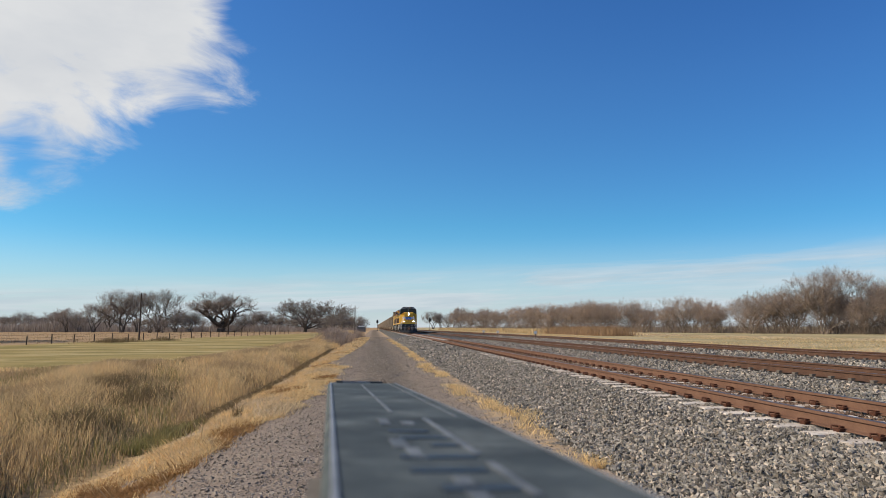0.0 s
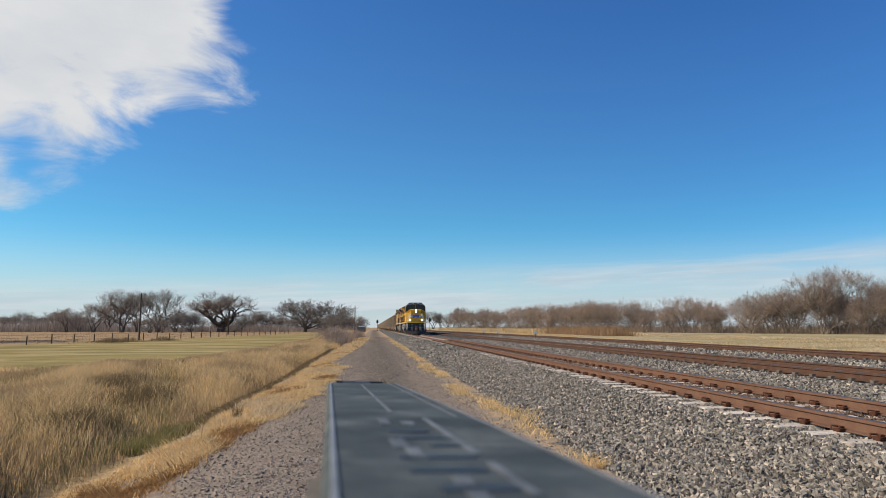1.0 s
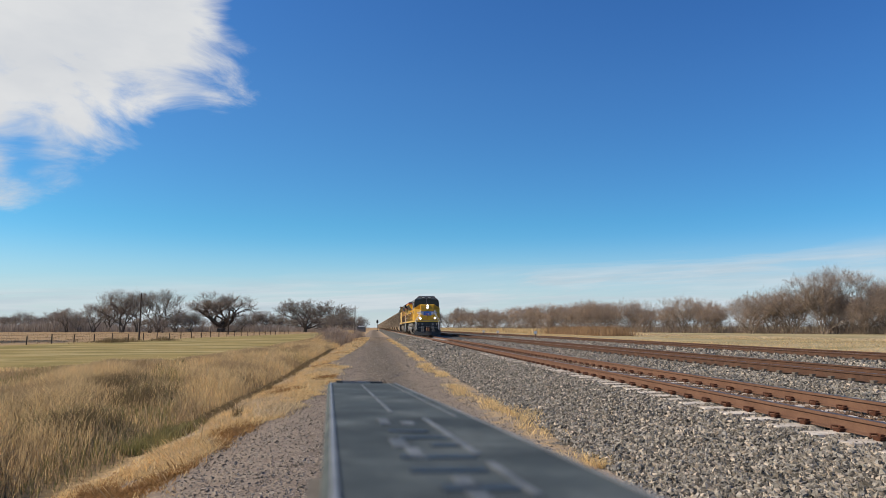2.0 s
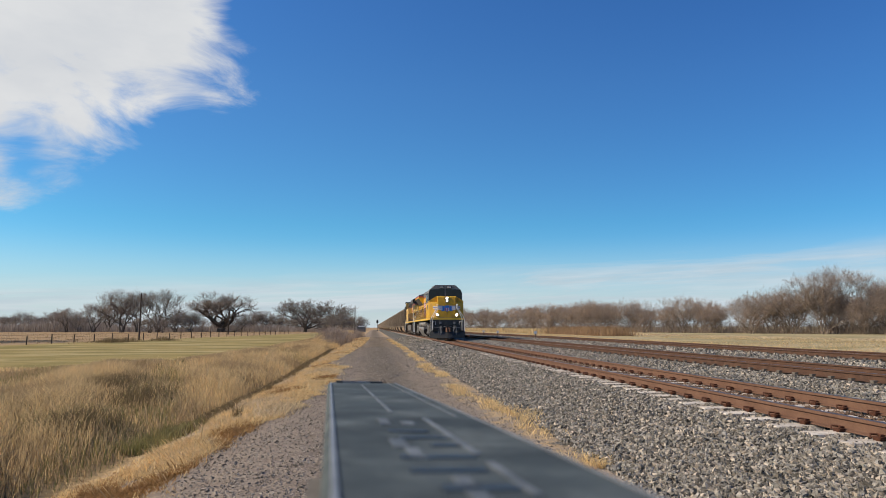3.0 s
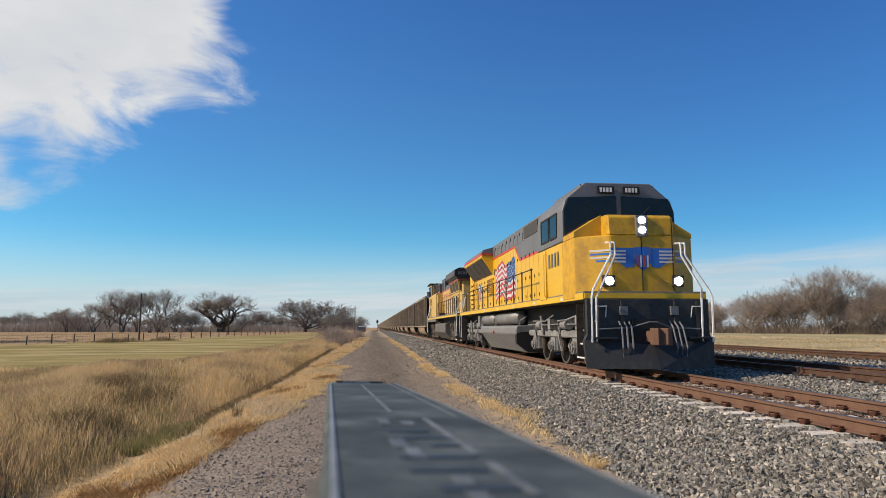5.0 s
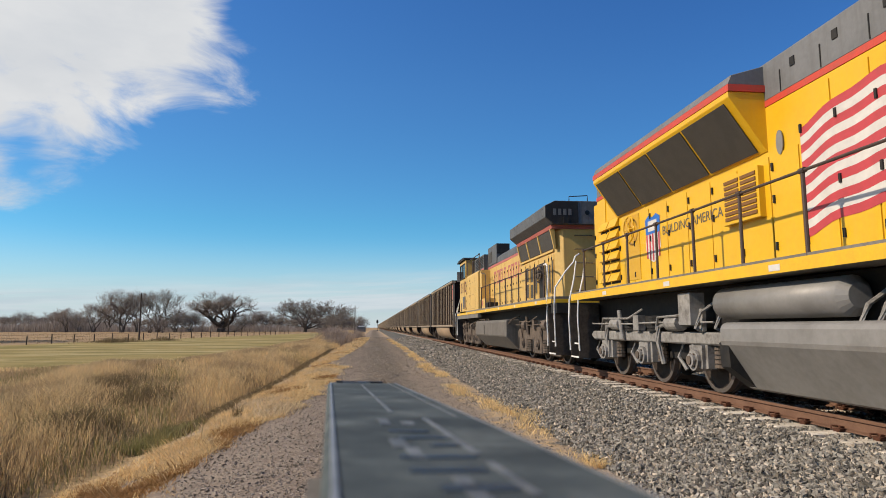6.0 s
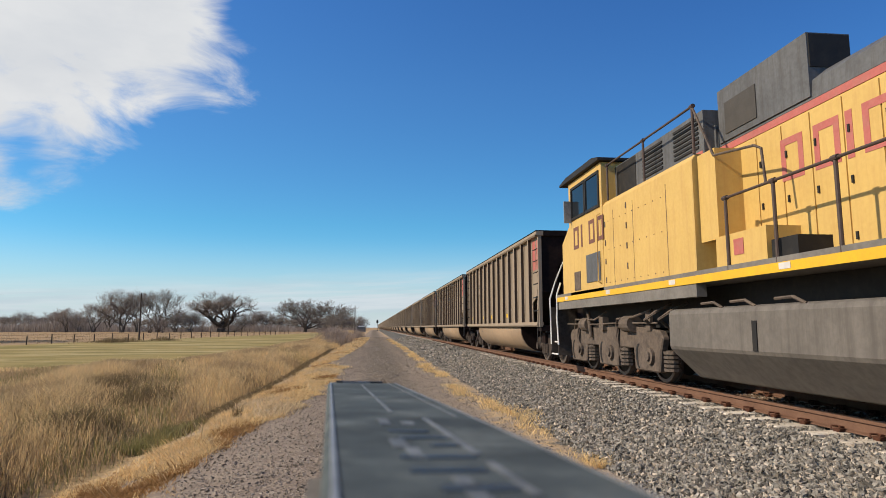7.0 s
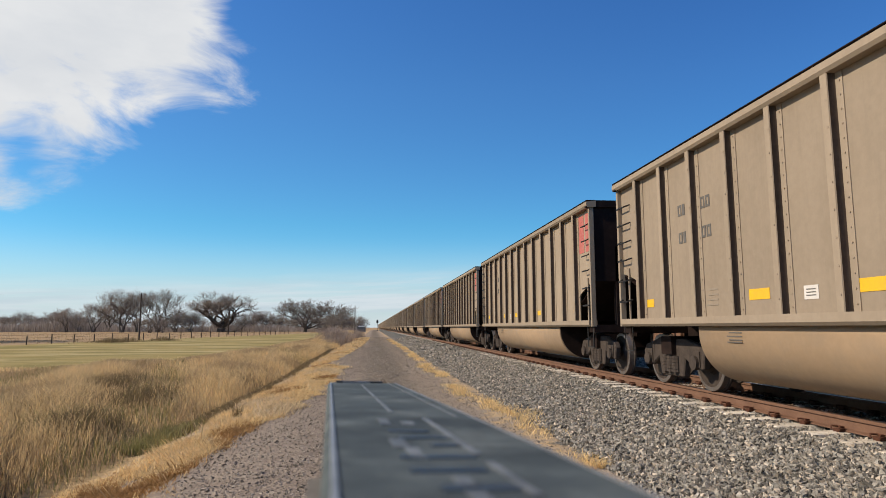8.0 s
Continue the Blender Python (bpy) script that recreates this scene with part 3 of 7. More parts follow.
# ---- trees ----
def grow(seed, height, spread, trunk_h, stems, depth, twigs, droop=0.0, r0=0.28):
    """Limbs as tapered tubes and twigs as thin ribbons, in the tree's own space."""
    rg = random.Random(seed)
    segs, tips = [], []

    def branch(p, way, length, r, level):
        steps = 3
        for k in range(steps):
            way = (way + Vector((rg.gauss(0, 0.14), rg.gauss(0, 0.14), rg.gauss(0.09, 0.10) - droop * (level > 2)))).normalized()
            q = p + way * length / steps
            segs.append((p, q, r * (1 - 0.22 * k / steps), r * (1 - 0.22 * (k + 1) / steps)))
            p = q
            if level >= 2:
                tips.append((p, way))
            if 1 <= level < depth and rg.random() < 0.5:
                side = Vector((rg.gauss(0, 1), rg.gauss(0, 1), rg.gauss(0.2, 0.5))).normalized()
                branch(p, (way * 0.5 + side).normalized(), length * rg.uniform(0.4, 0.6), r * 0.42, max(level + 2, depth - 1))
        r *= 0.74
        if level >= depth or length < 0.25:
            tips.append((p, way))
            tips.append((p, way))
            return
        for _ in range(2 if rg.random() < 0.55 else 3):
            side = Vector((rg.gauss(0, 1), rg.gauss(0, 1), rg.gauss(0.15, 0.6))).normalized()
            w = (way * 0.75 + side * (0.55 + spread * 0.35)).normalized()
            branch(p, w, length * rg.uniform(0.62, 0.85), r * rg.uniform(0.62, 0.8), level + 1)

    for s in range(stems):
        a = 2 * math.pi * s / stems + rg.uniform(0, 1)
        lean = 0.0 if stems == 1 else 0.30
        p = Vector((0.35 * lean * 3 * math.cos(a), 0.35 * lean * 3 * math.sin(a), -0.3))
        way = Vector((lean * math.cos(a), lean * math.sin(a), 1)).normalized()
        top = p + way * (trunk_h + 0.3)
        segs.append((p, top, r0 * 1.25, r0))
        n = 6 if stems == 1 else 2
        for k in range(n):
            b = a + 2 * math.pi * k / n + rg.uniform(-0.4, 0.4)
            w = Vector((spread * math.cos(b), spread * math.sin(b), rg.uniform(0.15, 1.5))).normalized()
            branch(top, w, (height - trunk_h) * 0.36, r0 * 0.62, 1)
    zmax = max(q.z for _, q, _, _ in segs) * 1.04
    k = height / zmax
    n = len(segs)
    p = np.array([s[0] for s in segs]) * k
    q = np.array([s[1] for s in segs]) * k
    ra, rb = np.array([s[2] for s in segs]), np.array([s[3] for s in segs])
    d = q - p
    d /= np.linalg.norm(d, axis=1, keepdims=True) + 1e-9
    u = np.cross(d, np.where(np.abs(d[:, 2:]) > 0.9, [[1.0, 0, 0]], [[0, 0, 1.0]]))
    u /= np.linalg.norm(u, axis=1, keepdims=True) + 1e-9
    w = np.cross(d, u)
    v = []
    for base, rad in ((p, ra), (q, rb)):
        for i in range(4):
            a = i * math.pi / 2
            v.append(base + rad[:, None] * (u * math.cos(a) + w * math.sin(a)))
    v = np.stack(v, 1)
    fc = np.array([[i, (i + 1) % 4, 4 + (i + 1) % 4, 4 + i] for i in range(4)])
    f = (fc[None] + 8 * np.arange(n)[:, None, None]).reshape(-1, 4)
    rr = np.random.default_rng(seed)
    tp = np.array([t[0] for t in tips]) * k
    tw = np.array([t[1] for t in tips])
    tp, tw = np.repeat(tp, twigs, 0), np.repeat(tw, twigs, 0)
    m = len(tp)
    wd = tw * 1.1 + rr.normal(0, 0.5, (m, 3))
    wd[:, 2] += 0.15 - droop
    wd /= np.linalg.norm(wd, axis=1, keepdims=True)
    ln = rr.uniform(0.5, 1.5, m)[:, None] * height / 13
    sd = np.cross(wd, rr.normal(0, 1, (m, 3)))
    sd = sd / (np.linalg.norm(sd, axis=1, keepdims=True) + 1e-9) * rr.uniform(0.007, 0.012, m)[:, None] * height / 11
    mid = tp + wd * ln * 0.5 + rr.normal(0, 0.04, (m, 3))
    tv = np.stack([tp - sd, tp + sd, mid + sd * 0.8, mid - sd * 0.8, tp + wd * ln], 1)
    tf = (np.array([[0, 1, 2], [0, 2, 3], [3, 2, 4]])[None] + 5 * np.arange(m)[:, None, None]).reshape(-1, 3)
    return v.reshape(-1, 3), f, tv.reshape(-1, 3), tf


M_BARK = mat("bark_dark", (0.11, 0.093, 0.08), (0.078, 0.066, 0.057), 0.95, 0, 6, 0.6, 0.3, per=0.15, step=0.05)
M_TWIG = mat("twigs_grey", (0.30, 0.255, 0.22), (0.22, 0.185, 0.16), 0.95, 0, 3, 0.3, 0, island=0.3, per=0.15, thin=0.45)
M_BARK2 = mat("bark_brown", (0.19, 0.15, 0.12), (0.12, 0.095, 0.075), 0.95, 0, 6, 0.6, 0.3, per=0.2, step=0.05)
M_TWIG2 = mat("twigs_tan", (0.44, 0.34, 0.26), (0.36, 0.272, 0.207), 0.95, 0, 3, 0.3, 0, island=0.35, per=0.2, thin=0.45)
M_TWIG3 = mat("twigs_brown", (0.395, 0.316, 0.255), (0.315, 0.25, 0.20), 0.95, 0, 3, 0.3, 0, island=0.35, per=0.2, thin=0.45)


def make_tree(seed, label, bark, twig, group, **k):
    t = empty("tree", label, "tree", group)
    v, f, tv, tf = grow(seed, **k)
    mesh_np("trunk", v, f, bark, t)
    mesh_np("crown", tv, tf, twig, t, "bare leafless twigs")
    return t


KIND = {}


def plant(kind, x, y, size, turn, wide=1.0):
    """One more tree of a kind; size is its height in metres."""
    t, h = KIND[kind]
    z = float(ground_height(np.array([x]), np.array([y]))[0])
    m = pose(x, y, z - 0.05, 0, 0, turn) @ Matrix.Diagonal((size / h * wide, size / h * wide, size / h, 1))
    if t.get("used"):
        return copy_thing(t, m)
    t["used"] = 1
    t.matrix_basis = m
    return t


def make_trees():
    field, wood = "bare trees beyond the field", "bare trees beyond the tracks"
    KIND["oak"] = (make_tree(11, "broad spreading bare tree with dark crooked limbs beyond the field", M_BARK, M_TWIG, field, height=17, spread=1.15, trunk_h=2.0, stems=1, depth=6, twigs=2, r0=0.95), 17)
    KIND["oak_b"] = (make_tree(12, "round-crowned bare tree with dense twigs beyond the field", M_BARK, M_TWIG, field, height=15, spread=0.95, trunk_h=1.4, stems=1, depth=6, twigs=3, r0=0.62), 15)
    KIND["elm"] = (make_tree(13, "tall bare tree with upright limbs beyond the field", M_BARK, M_TWIG, field, height=18, spread=0.45, trunk_h=2.6, stems=3, depth=6, twigs=1, r0=0.40), 18)
    KIND["elm_b"] = (make_tree(14, "bare tree with thin upright limbs beyond the field", M_BARK, M_TWIG, field, height=16, spread=0.55, trunk_h=2.4, stems=2, depth=6, twigs=2, r0=0.40), 16)
    KIND["scrub"] = (make_tree(15, "low grey bare scrub tree", M_BARK, M_TWIG, field, height=8, spread=0.8, trunk_h=0.8, stems=5, depth=5, twigs=2, r0=0.13), 8)
    KIND["wood_a"] = (make_tree(21, "tan bare tree of the wood beyond the tracks", M_BARK2, M_TWIG2, wood, height=9, spread=0.7, trunk_h=0.6, stems=4, depth=5, twigs=2, r0=0.13), 9)
    KIND["wood_b"] = (make_tree(22, "brown bare tree of the wood beyond the tracks", M_BARK2, M_TWIG3, wood, height=9, spread=0.55, trunk_h=0.7, stems=4, depth=5, twigs=2, r0=0.12), 9)
    KIND["wood_c"] = (make_tree(23, "round tan bare tree with many stems beyond the tracks", M_BARK2, M_TWIG2, wood, height=9, spread=1.0, trunk_h=0.7, stems=5, depth=5, twigs=2, r0=0.13), 9)
    KIND["wood_d"] = (make_tree(24, "tall grey-brown bare tree above the wood", M_BARK2, M_TWIG3, wood, height=14, spread=0.4, trunk_h=2.2, stems=2, depth=6, twigs=1, r0=0.18), 14)
    at = lambda px, y: ((px - 660.9) / 1131.0 * 1.02 * y)
    for kind, px, y, h, turn in (
            ("oak", 405, 300, 19.0, 20), ("oak_b", 545, 300, 15.5, 0), ("oak_b", 583, 310, 13.0, 130), ("elm", 245, 290, 19.0, 40),
            ("elm", 303, 300, 18.5, 200), ("elm_b", 268, 310, 17.0, 90), ("elm_b", 200, 300, 12.5, 10), ("elm_b", 158, 320, 11.0, 150),
            ("elm_b", 224, 330, 14.5, 250), ("scrub", 355, 300, 10.5, 60), ("scrub", 330, 320, 9.0, 160), ("elm_b", 480, 380, 11.5, 80), ("elm_b", 500, 390, 10.5, 180),
            ("elm_b", 455, 380, 11.0, 300), ("scrub", 438, 330, 8.0, 30), ("scrub", 290, 270, 6.0, 70), ("scrub", 310, 280, 5.0, 170), ("scrub", 140, 340, 8.5, 20),
            ("scrub", 175, 330, 7.0, 210), ("scrub", 603, 210, 6.0, 33), ("scrub", 617, 260, 6.0, 133), ("scrub", 590, 200, 4.6, 233), ("scrub", 640, 420, 7.0, 50), ("scrub", 632, 380, 7.5, 99),
            ("elm_b", 765, 520, 14, 12), ("elm_b", 778, 540, 13, 112), ("scrub", 790, 520, 10, 0)):
        plant(kind, at(px, y), y, h, turn, {"oak": 1.55, "oak_b": 1.2}.get(kind, 1.05))
    plant("oak", -73.0, 104.0, 14.5, 75)
    # far low wood on the skyline
    rg = random.Random(5)
    for k in range(46):
        y = rg.uniform(430, 520)
        plant(rg.choice(("scrub", "oak_b", "scrub")), at(-40 + k * 14.5 + rg.uniform(-6, 6), y), y, rg.uniform(8.0, 11.0) if k < 16 else rg.uniform(6.5, 9.5), rg.uniform(0, 360))
    # the wood beyond the tracks, along a slanting edge
    line_x, line_y, line_h = [40, 50, 57, 62, 68, 78, 86, 93, 112], [330, 270, 215, 180, 152, 132, 112, 104, 92], [11, 11, 9.5, 8.8, 9.2, 8.2, 9.6, 9.8, 10.5]
    for k in range(78):
        u = k / 77 * 8
        x, y, h = (float(np.interp(u, range(9), v)) for v in (line_x, line_y, line_h))
        back = rg.random() ** 1.4 * 16
        x, y = x + back * 0.85 + rg.uniform(-1, 1), y + back + rg.uniform(-2, 2)
        kind = rg.choice(("wood_a", "wood_a", "wood_b", "wood_c") if u < 5.3 else ("wood_b", "wood_b", "wood_a", "wood_b"))
        plant(kind, x, y, h * rg.uniform(0.66, 1.1), rg.uniform(0, 360))
    for x, y, h in ((86.5, 113, 13.2), (90, 114, 13.0), (95, 108, 12.0), (99, 106, 11.5), (83, 118, 10.5), (104, 104, 12.5)):
        plant("wood_d", x, y, h, rg.uniform(0, 360))
    plant("wood_c", 61.0, 172.0, 9.4, 15)


make_trees()


def thickets():
    # grey undergrowth along the skyline beyond the field
    n = 36000
    y = rng.uniform(320, 420, n)
    x = -rng.random(n) * 0.68 * y - 8
    blades("undergrowth", x, y, rng.uniform(0.8, 5.4, n) * (0.75 + 0.25 * np.sin(x * 0.07)) * np.interp(x / y, [-0.6, -0.45, -0.36], [1.7, 1.5, 1.0]), 0.09, 0.3, M_TWIG, "grey leafless undergrowth along the skyline", "brush")
    # brush at the foot of the wood and reddish scrub by the far track
    n = 22000
    u = rng.random(n) * 8
    x = np.interp(u, range(9), [40, 50, 57, 62, 68, 78, 86, 93, 112]) + rng.normal(0.5, 1.4, n) + rng.random(n) * 9
    y = np.interp(u, range(9), [330, 270, 215, 180, 152, 132, 112, 104, 92]) + rng.normal(0, 2.0, n) + rng.random(n) * 9
    blades("brush", x, y, rng.uniform(0.6, 3.4, n), 0.022, 0.5, M_TWIG3, "brown leafless brush at the foot of the wood", "brush")
    n = 9000
    y = rng.uniform(92, 135, n)
    x = 37 + (y - 92) * 0.05 + rng.normal(0, 1.6, n)
    blades("scrub", x, y, rng.uniform(0.5, 2.0, n), 0.02, 0.4, mat("scrub_russet", (0.33, 0.215, 0.12), (0.24, 0.15, 0.085), 0.9, 0, 3, 0.5, 0, island=0.3), "russet scrub beside the far track", "brush")
    n = 9000
    y = rng.uniform(130, 330, n)
    x = 33 + rng.random(n) * 9
    blades("dry_grass", x, y, rng.uniform(0.5, 1.5, n), 0.05, 0.4, M_REED, "high tan grass before the wood")
    n = 30000
    y = rng.uniform(50, 135, n)
    x = np.interp(y, [50, 60, 80, 135], [55, 52, 48, 50]) + rng.normal(0, 1.5, n)
    blades("dry_grass", x, y, rng.uniform(0.08, 0.28, n), 0.035, 0.9, M_STRAW_P, "pale dry grass along the crest of the bank")
    n = 26000
    y = rng.uniform(28, 130, n)
    x = 24 + 24 * rng.random(n)
    keep = np.sin(x * 0.5 + y * 0.09) + np.sin(x * 0.23 - y * 0.05 + 1) + rng.normal(0, 0.5, n) > -0.1
    blades("dry_grass", x[keep], y[keep], rng.uniform(0.04, 0.13, keep.sum()), 0.03, 0.9, M_REED, "short dry grass in patches on the bank")
    for cx, cy, w, hh, k in ((-5.0, 92, 0.9, 3.0, 1500), (-6.3, 100, 1.0, 3.4, 1500), (-4.4, 84, 0.7, 1.8, 900), (-3.4, 125, 0.8, 2.2, 900)):
        blades("shrub", cx + rng.normal(0, w, k), cy + rng.normal(0, w * 1.6, k), hh * rng.uniform(0.3, 1.0, k), 0.014, 0.4, M_TWIG3, "tan leafless shrub beside the road", "shrub")
    n = 9000
    y = rng.uniform(95, 260, n)
    x = -5.2 - rng.random(n) * 3.5 - (y - 95) * 0.012
    blades("dry_grass", x, y, rng.uniform(0.4, 1.5, n), 0.04, 0.4, M_REED, "high tan grass beside the road far off")
    n = 9000
    y = rng.uniform(90, 290, n)
    x = -40 - rng.random(n) * 150 + (y - 90) * 0.12
    blades("dry_grass", x, y, rng.uniform(0.08, 0.3, n), 0.09, 0.6, M_REED_B, "rough tan pasture beyond the fence")
    for cx, cy, w in ((-37.2, 101, 1.6), (-38.0, 97, 1.1), (-35.2, 112, 1.0)):
        k = 500
        d = np.abs(rng.normal(0, 1, k))
        blades("shrub", cx + w * 1.3 * d * rng.choice((-1, 1), k), cy + rng.normal(0, w, k), rng.uniform(0.4, 1.1, k) * np.exp(-0.5 * d * d), 0.02, 0.5, M_BRUSH, "low brown shrub along the fence", "shrub")


thickets()


# ---- fence, poles, signals ----
def make_fence():
    fence = empty("fence", "wire fence on weathered wooden posts across the field", "fence")
    wood = mat("post_wood", (0.085, 0.066, 0.05), (0.055, 0.043, 0.034), 0.9, 0, 12, 2, 0.3, per=0.2)
    a, b = Vector((-47.5, 62.0, 0)), Vector((-27.5, 212.0, 0))
    n = 30
    heads = []
    for k in range(n + 1):
        p = a.lerp(b, k / n)
        z = float(ground_height(np.array([p.x]), np.array([p.y]))[0])
        h = 1.2 + 0.12 * math.sin(k * 2.3)
        bm = cyl(bm_new(), (0, 0, -0.2), (0.02 * math.sin(k * 1.7), 0, h), 0.085, 8, 0.075)
        post = part("fence_post", bm, wood, fence)
        post.matrix_basis = pose(p.x, p.y, z)
        heads.append((p.x, p.y, z))
    for h in (0.45, 0.85, 1.2):
        part("wire", tube(bm_new(), [(x, y, z + h) for x, y, z in heads], 0.012, 4), M_RUST2, fence)


def make_pole(x, y, h):
    pole = empty("utility_pole", "weathered wooden utility pole standing in the field", "utility pole")
    z = float(ground_height(np.array([x]), np.array([y]))[0])
    pole.matrix_basis = pose(x, y, z)
    part("pole", cyl(bm_new(), (0, 0, -0.3), (0, 0, h), 0.16, 10, 0.11), mat("pole_wood", (0.10, 0.08, 0.065), (0.07, 0.055, 0.045), 0.9, 0, 12, 2, 0.3), pole)


def make_signal(x, y, h):
    sg = empty("railway_signal", "railway signal mast with a black target head", "railway signal")
    z = float(ground_height(np.array([x]), np.array([y]))[0])
    sg.matrix_basis = pose(x, y, z)
    part("mast", cyl(bm_new(), (0, 0, -0.2), (0, 0, h - 0.6), 0.10, 8), M_SIGNAL, sg)
    bm = bm_new()
    prism(bm, [(-0.45, h - 1.6), (0.45, h - 1.6), (0.55, h - 1.1), (0.45, h - 0.1), (0, h + 0.1), (-0.45, h - 0.1), (-0.55, h - 1.1)], -0.12, 0.12)
    part("target_head", bm, M_DARK, sg, "black signal head")
    part("hood", cyl(bm_new(), (0, -0.35, h - 0.7), (0, -0.1, h - 0.7), 0.18, 10), M_DARK, sg)
    part("base_box", box(bm_new(), -0.35, 0.35, -0.3, 0.3, -0.2, 0.5), M_SIGNAL, sg, bevel=0.02)


M_SIGNAL = mat("signal_metal", (0.16, 0.16, 0.155), (0.11, 0.11, 0.105), 0.6, 0.3, 12, 2, 0.1)
M_DARK = mat("dark_metal", (0.02, 0.02, 0.022), (0.035, 0.035, 0.035), 0.5, 0.3, 30, 6, 0.1, step=0.002)
make_fence()
make_pole(-41.6, 119.0, 8.4)
make_pole(-44.0, 200.0, 6.8)
make_pole(-6.6, 228.0, 10.0)
make_signal(2.0, 330.0, 5.6)
make_signal(26.5, 300.0, 5.8)


def make_hut():
    hut = empty("signal_hut", "small pale metal signal hut beside the line", "hut")
    hut.matrix_basis = pose(-5.6, 300.0, -0.3)
    part("walls", box(bm_new(), -2.0, 2.0, -1.2, 1.2, 0, 2.4), M_SIGNAL, hut, bevel=0.03)
    part("roof", prism(bm_new(), [(-2.2, 2.4), (2.2, 2.4), (0, 2.9)], -1.35, 1.35), M_WHITE_PAINT, hut)


M_WHITE_PAINT = mat("hut_white", (0.62, 0.62, 0.60), (0.5, 0.5, 0.48), 0.6, 0, 10, 2, 0.05)
make_hut()
for x, y in ((13.6, 78.0), (14.2, 72.0), (15.0, 58.0)):
    st = empty("marker_stake", "small white-topped marker stake in the ballast", "marker stake", "stakes between the tracks")
    st.matrix_basis = pose(x, y, float(ground_height(np.array([x]), np.array([y]))[0]))
    part("stake", box(bm_new(), -0.05, 0.05, -0.03, 0.03, -0.1, 0.55), M_BARK2, st)
    part("cap", box(bm_new(), -0.14, 0.14, -0.035, 0.035, 0.551, 0.80), M_WHITE_PAINT, st, "white plate")


# ---- train: every car has its own space, y back from its front end, z up from the rail ----
S_LOCO1, S_LOCO2, S_HOP, PITCH_HOP, N_HOP = -47.6, -24.6, -2.15, 15.95, 42
MOVING, ROLLING = [], []

M_Y1 = mat("paint_yellow", (0.68, 0.395, 0.008), (0.62, 0.35, 0.008), 0.42, 0, 12, 1.2, 0.04, dirt=(0.58, 0.36, 0.05), dirt_amount=0.3, streak=True, step=0.003)
# darker copy of the hood yellow: shade of the front in the colour, plus dirt
M_NOSE = mat("paint_yellow_grimy", (0.60, 0.325, 0.008), (0.50, 0.265, 0.008), 0.55, 0, 9, 1.6, 0.05, dirt=(0.30, 0.16, 0.03), dirt_amount=0.75, step=0.003)
M_Y2 = mat("paint_yellow_faded", (0.575, 0.385, 0.115), (0.50, 0.325, 0.092), 0.6, 0, 14, 1.5, 0.06, dirt=(0.44, 0.26, 0.08), dirt_amount=0.5, streak=True, step=0.003)
M_GREY = mat("paint_grey", (0.16, 0.161, 0.164), (0.12, 0.121, 0.124), 0.55, 0, 14, 1.5, 0.05, dirt=(0.10, 0.095, 0.09), dirt_amount=0.5, streak=True, step=0.003)
M_LIP = mat("lip_grey", (0.19, 0.175, 0.155), (0.12, 0.11, 0.098), 0.7, 0, 14, 1.5, 0.05, dirt=(0.10, 0.09, 0.075), dirt_amount=0.5, step=0.003)
M_GREY2 = mat("paint_grey_sooty", (0.115, 0.118, 0.122), (0.068, 0.07, 0.073), 0.6, 0, 14, 1.5, 0.05, dirt=(0.05, 0.045, 0.04), dirt_amount=0.7, streak=True, step=0.003)
M_RED = mat("paint_red", (0.55, 0.055, 0.03), (0.45, 0.05, 0.03), 0.5, 0, 20, 3, 0.03, dirt=(0.30, 0.08, 0.05), dirt_amount=0.5, step=0.002)
M_REDF = mat("paint_red_faded", (0.44, 0.12, 0.10), (0.35, 0.09, 0.075), 0.6, 0, 20, 3, 0.03, dirt=(0.35, 0.16, 0.12), dirt_amount=0.6, step=0.002)
M_STRIPE = mat("stripe_yellow", (0.70, 0.42, 0.012), (0.60, 0.35, 0.02), 0.5, 0, 20, 3, 0.03, step=0.002)
M_BLACK = mat("black_steel", (0.014, 0.014, 0.015), (0.022, 0.021, 0.02), 0.65, 0.0, 20, 3, 0.1, spec=0.25, dirt=(0.04, 0.034, 0.028), dirt_amount=0.6, step=0.004)
M_PILOT = mat("pilot_grey", (0.022, 0.022, 0.023), (0.014, 0.014, 0.014), 0.6, 0.0, 12, 2.5, 0.12, dirt=(0.055, 0.05, 0.045), dirt_amount=0.6, step=0.004)
M_MESH = mat("radiator_mesh", (0.045, 0.041, 0.036), (0.065, 0.058, 0.05), 0.7, 0.1, 90, 4, 0.5, step=0.006)
M_RAILB = mat("rail_brown", (0.07, 0.045, 0.035), (0.045, 0.03, 0.025), 0.7, 0, 20, 3, 0.05, step=0.002)
M_GLASS = mat("cab_glass", (0.008, 0.011, 0.014), (0.012, 0.016, 0.02), 0.1, 0, 5, 1, 0.0, spec=0.3)
M_SILVER = mat("truck_silver", (0.29, 0.275, 0.255), (0.19, 0.18, 0.17), 0.65, 0.0, 16, 2.5, 0.2, dirt=(0.07, 0.06, 0.05), dirt_amount=0.8, step=0.006)
M_DUST = mat("truck_dust", (0.155, 0.122, 0.098), (0.095, 0.075, 0.06), 0.85, 0, 16, 2.5, 0.25, dirt=(0.06, 0.05, 0.045), dirt_amount=0.8, step=0.006)
M_TRUCK = mat("hopper_truck", (0.066, 0.052, 0.044), (0.04, 0.032, 0.028), 0.85, 0, 16, 2.5, 0.25, dirt=(0.09, 0.07, 0.058), dirt_amount=0.6, step=0.006)
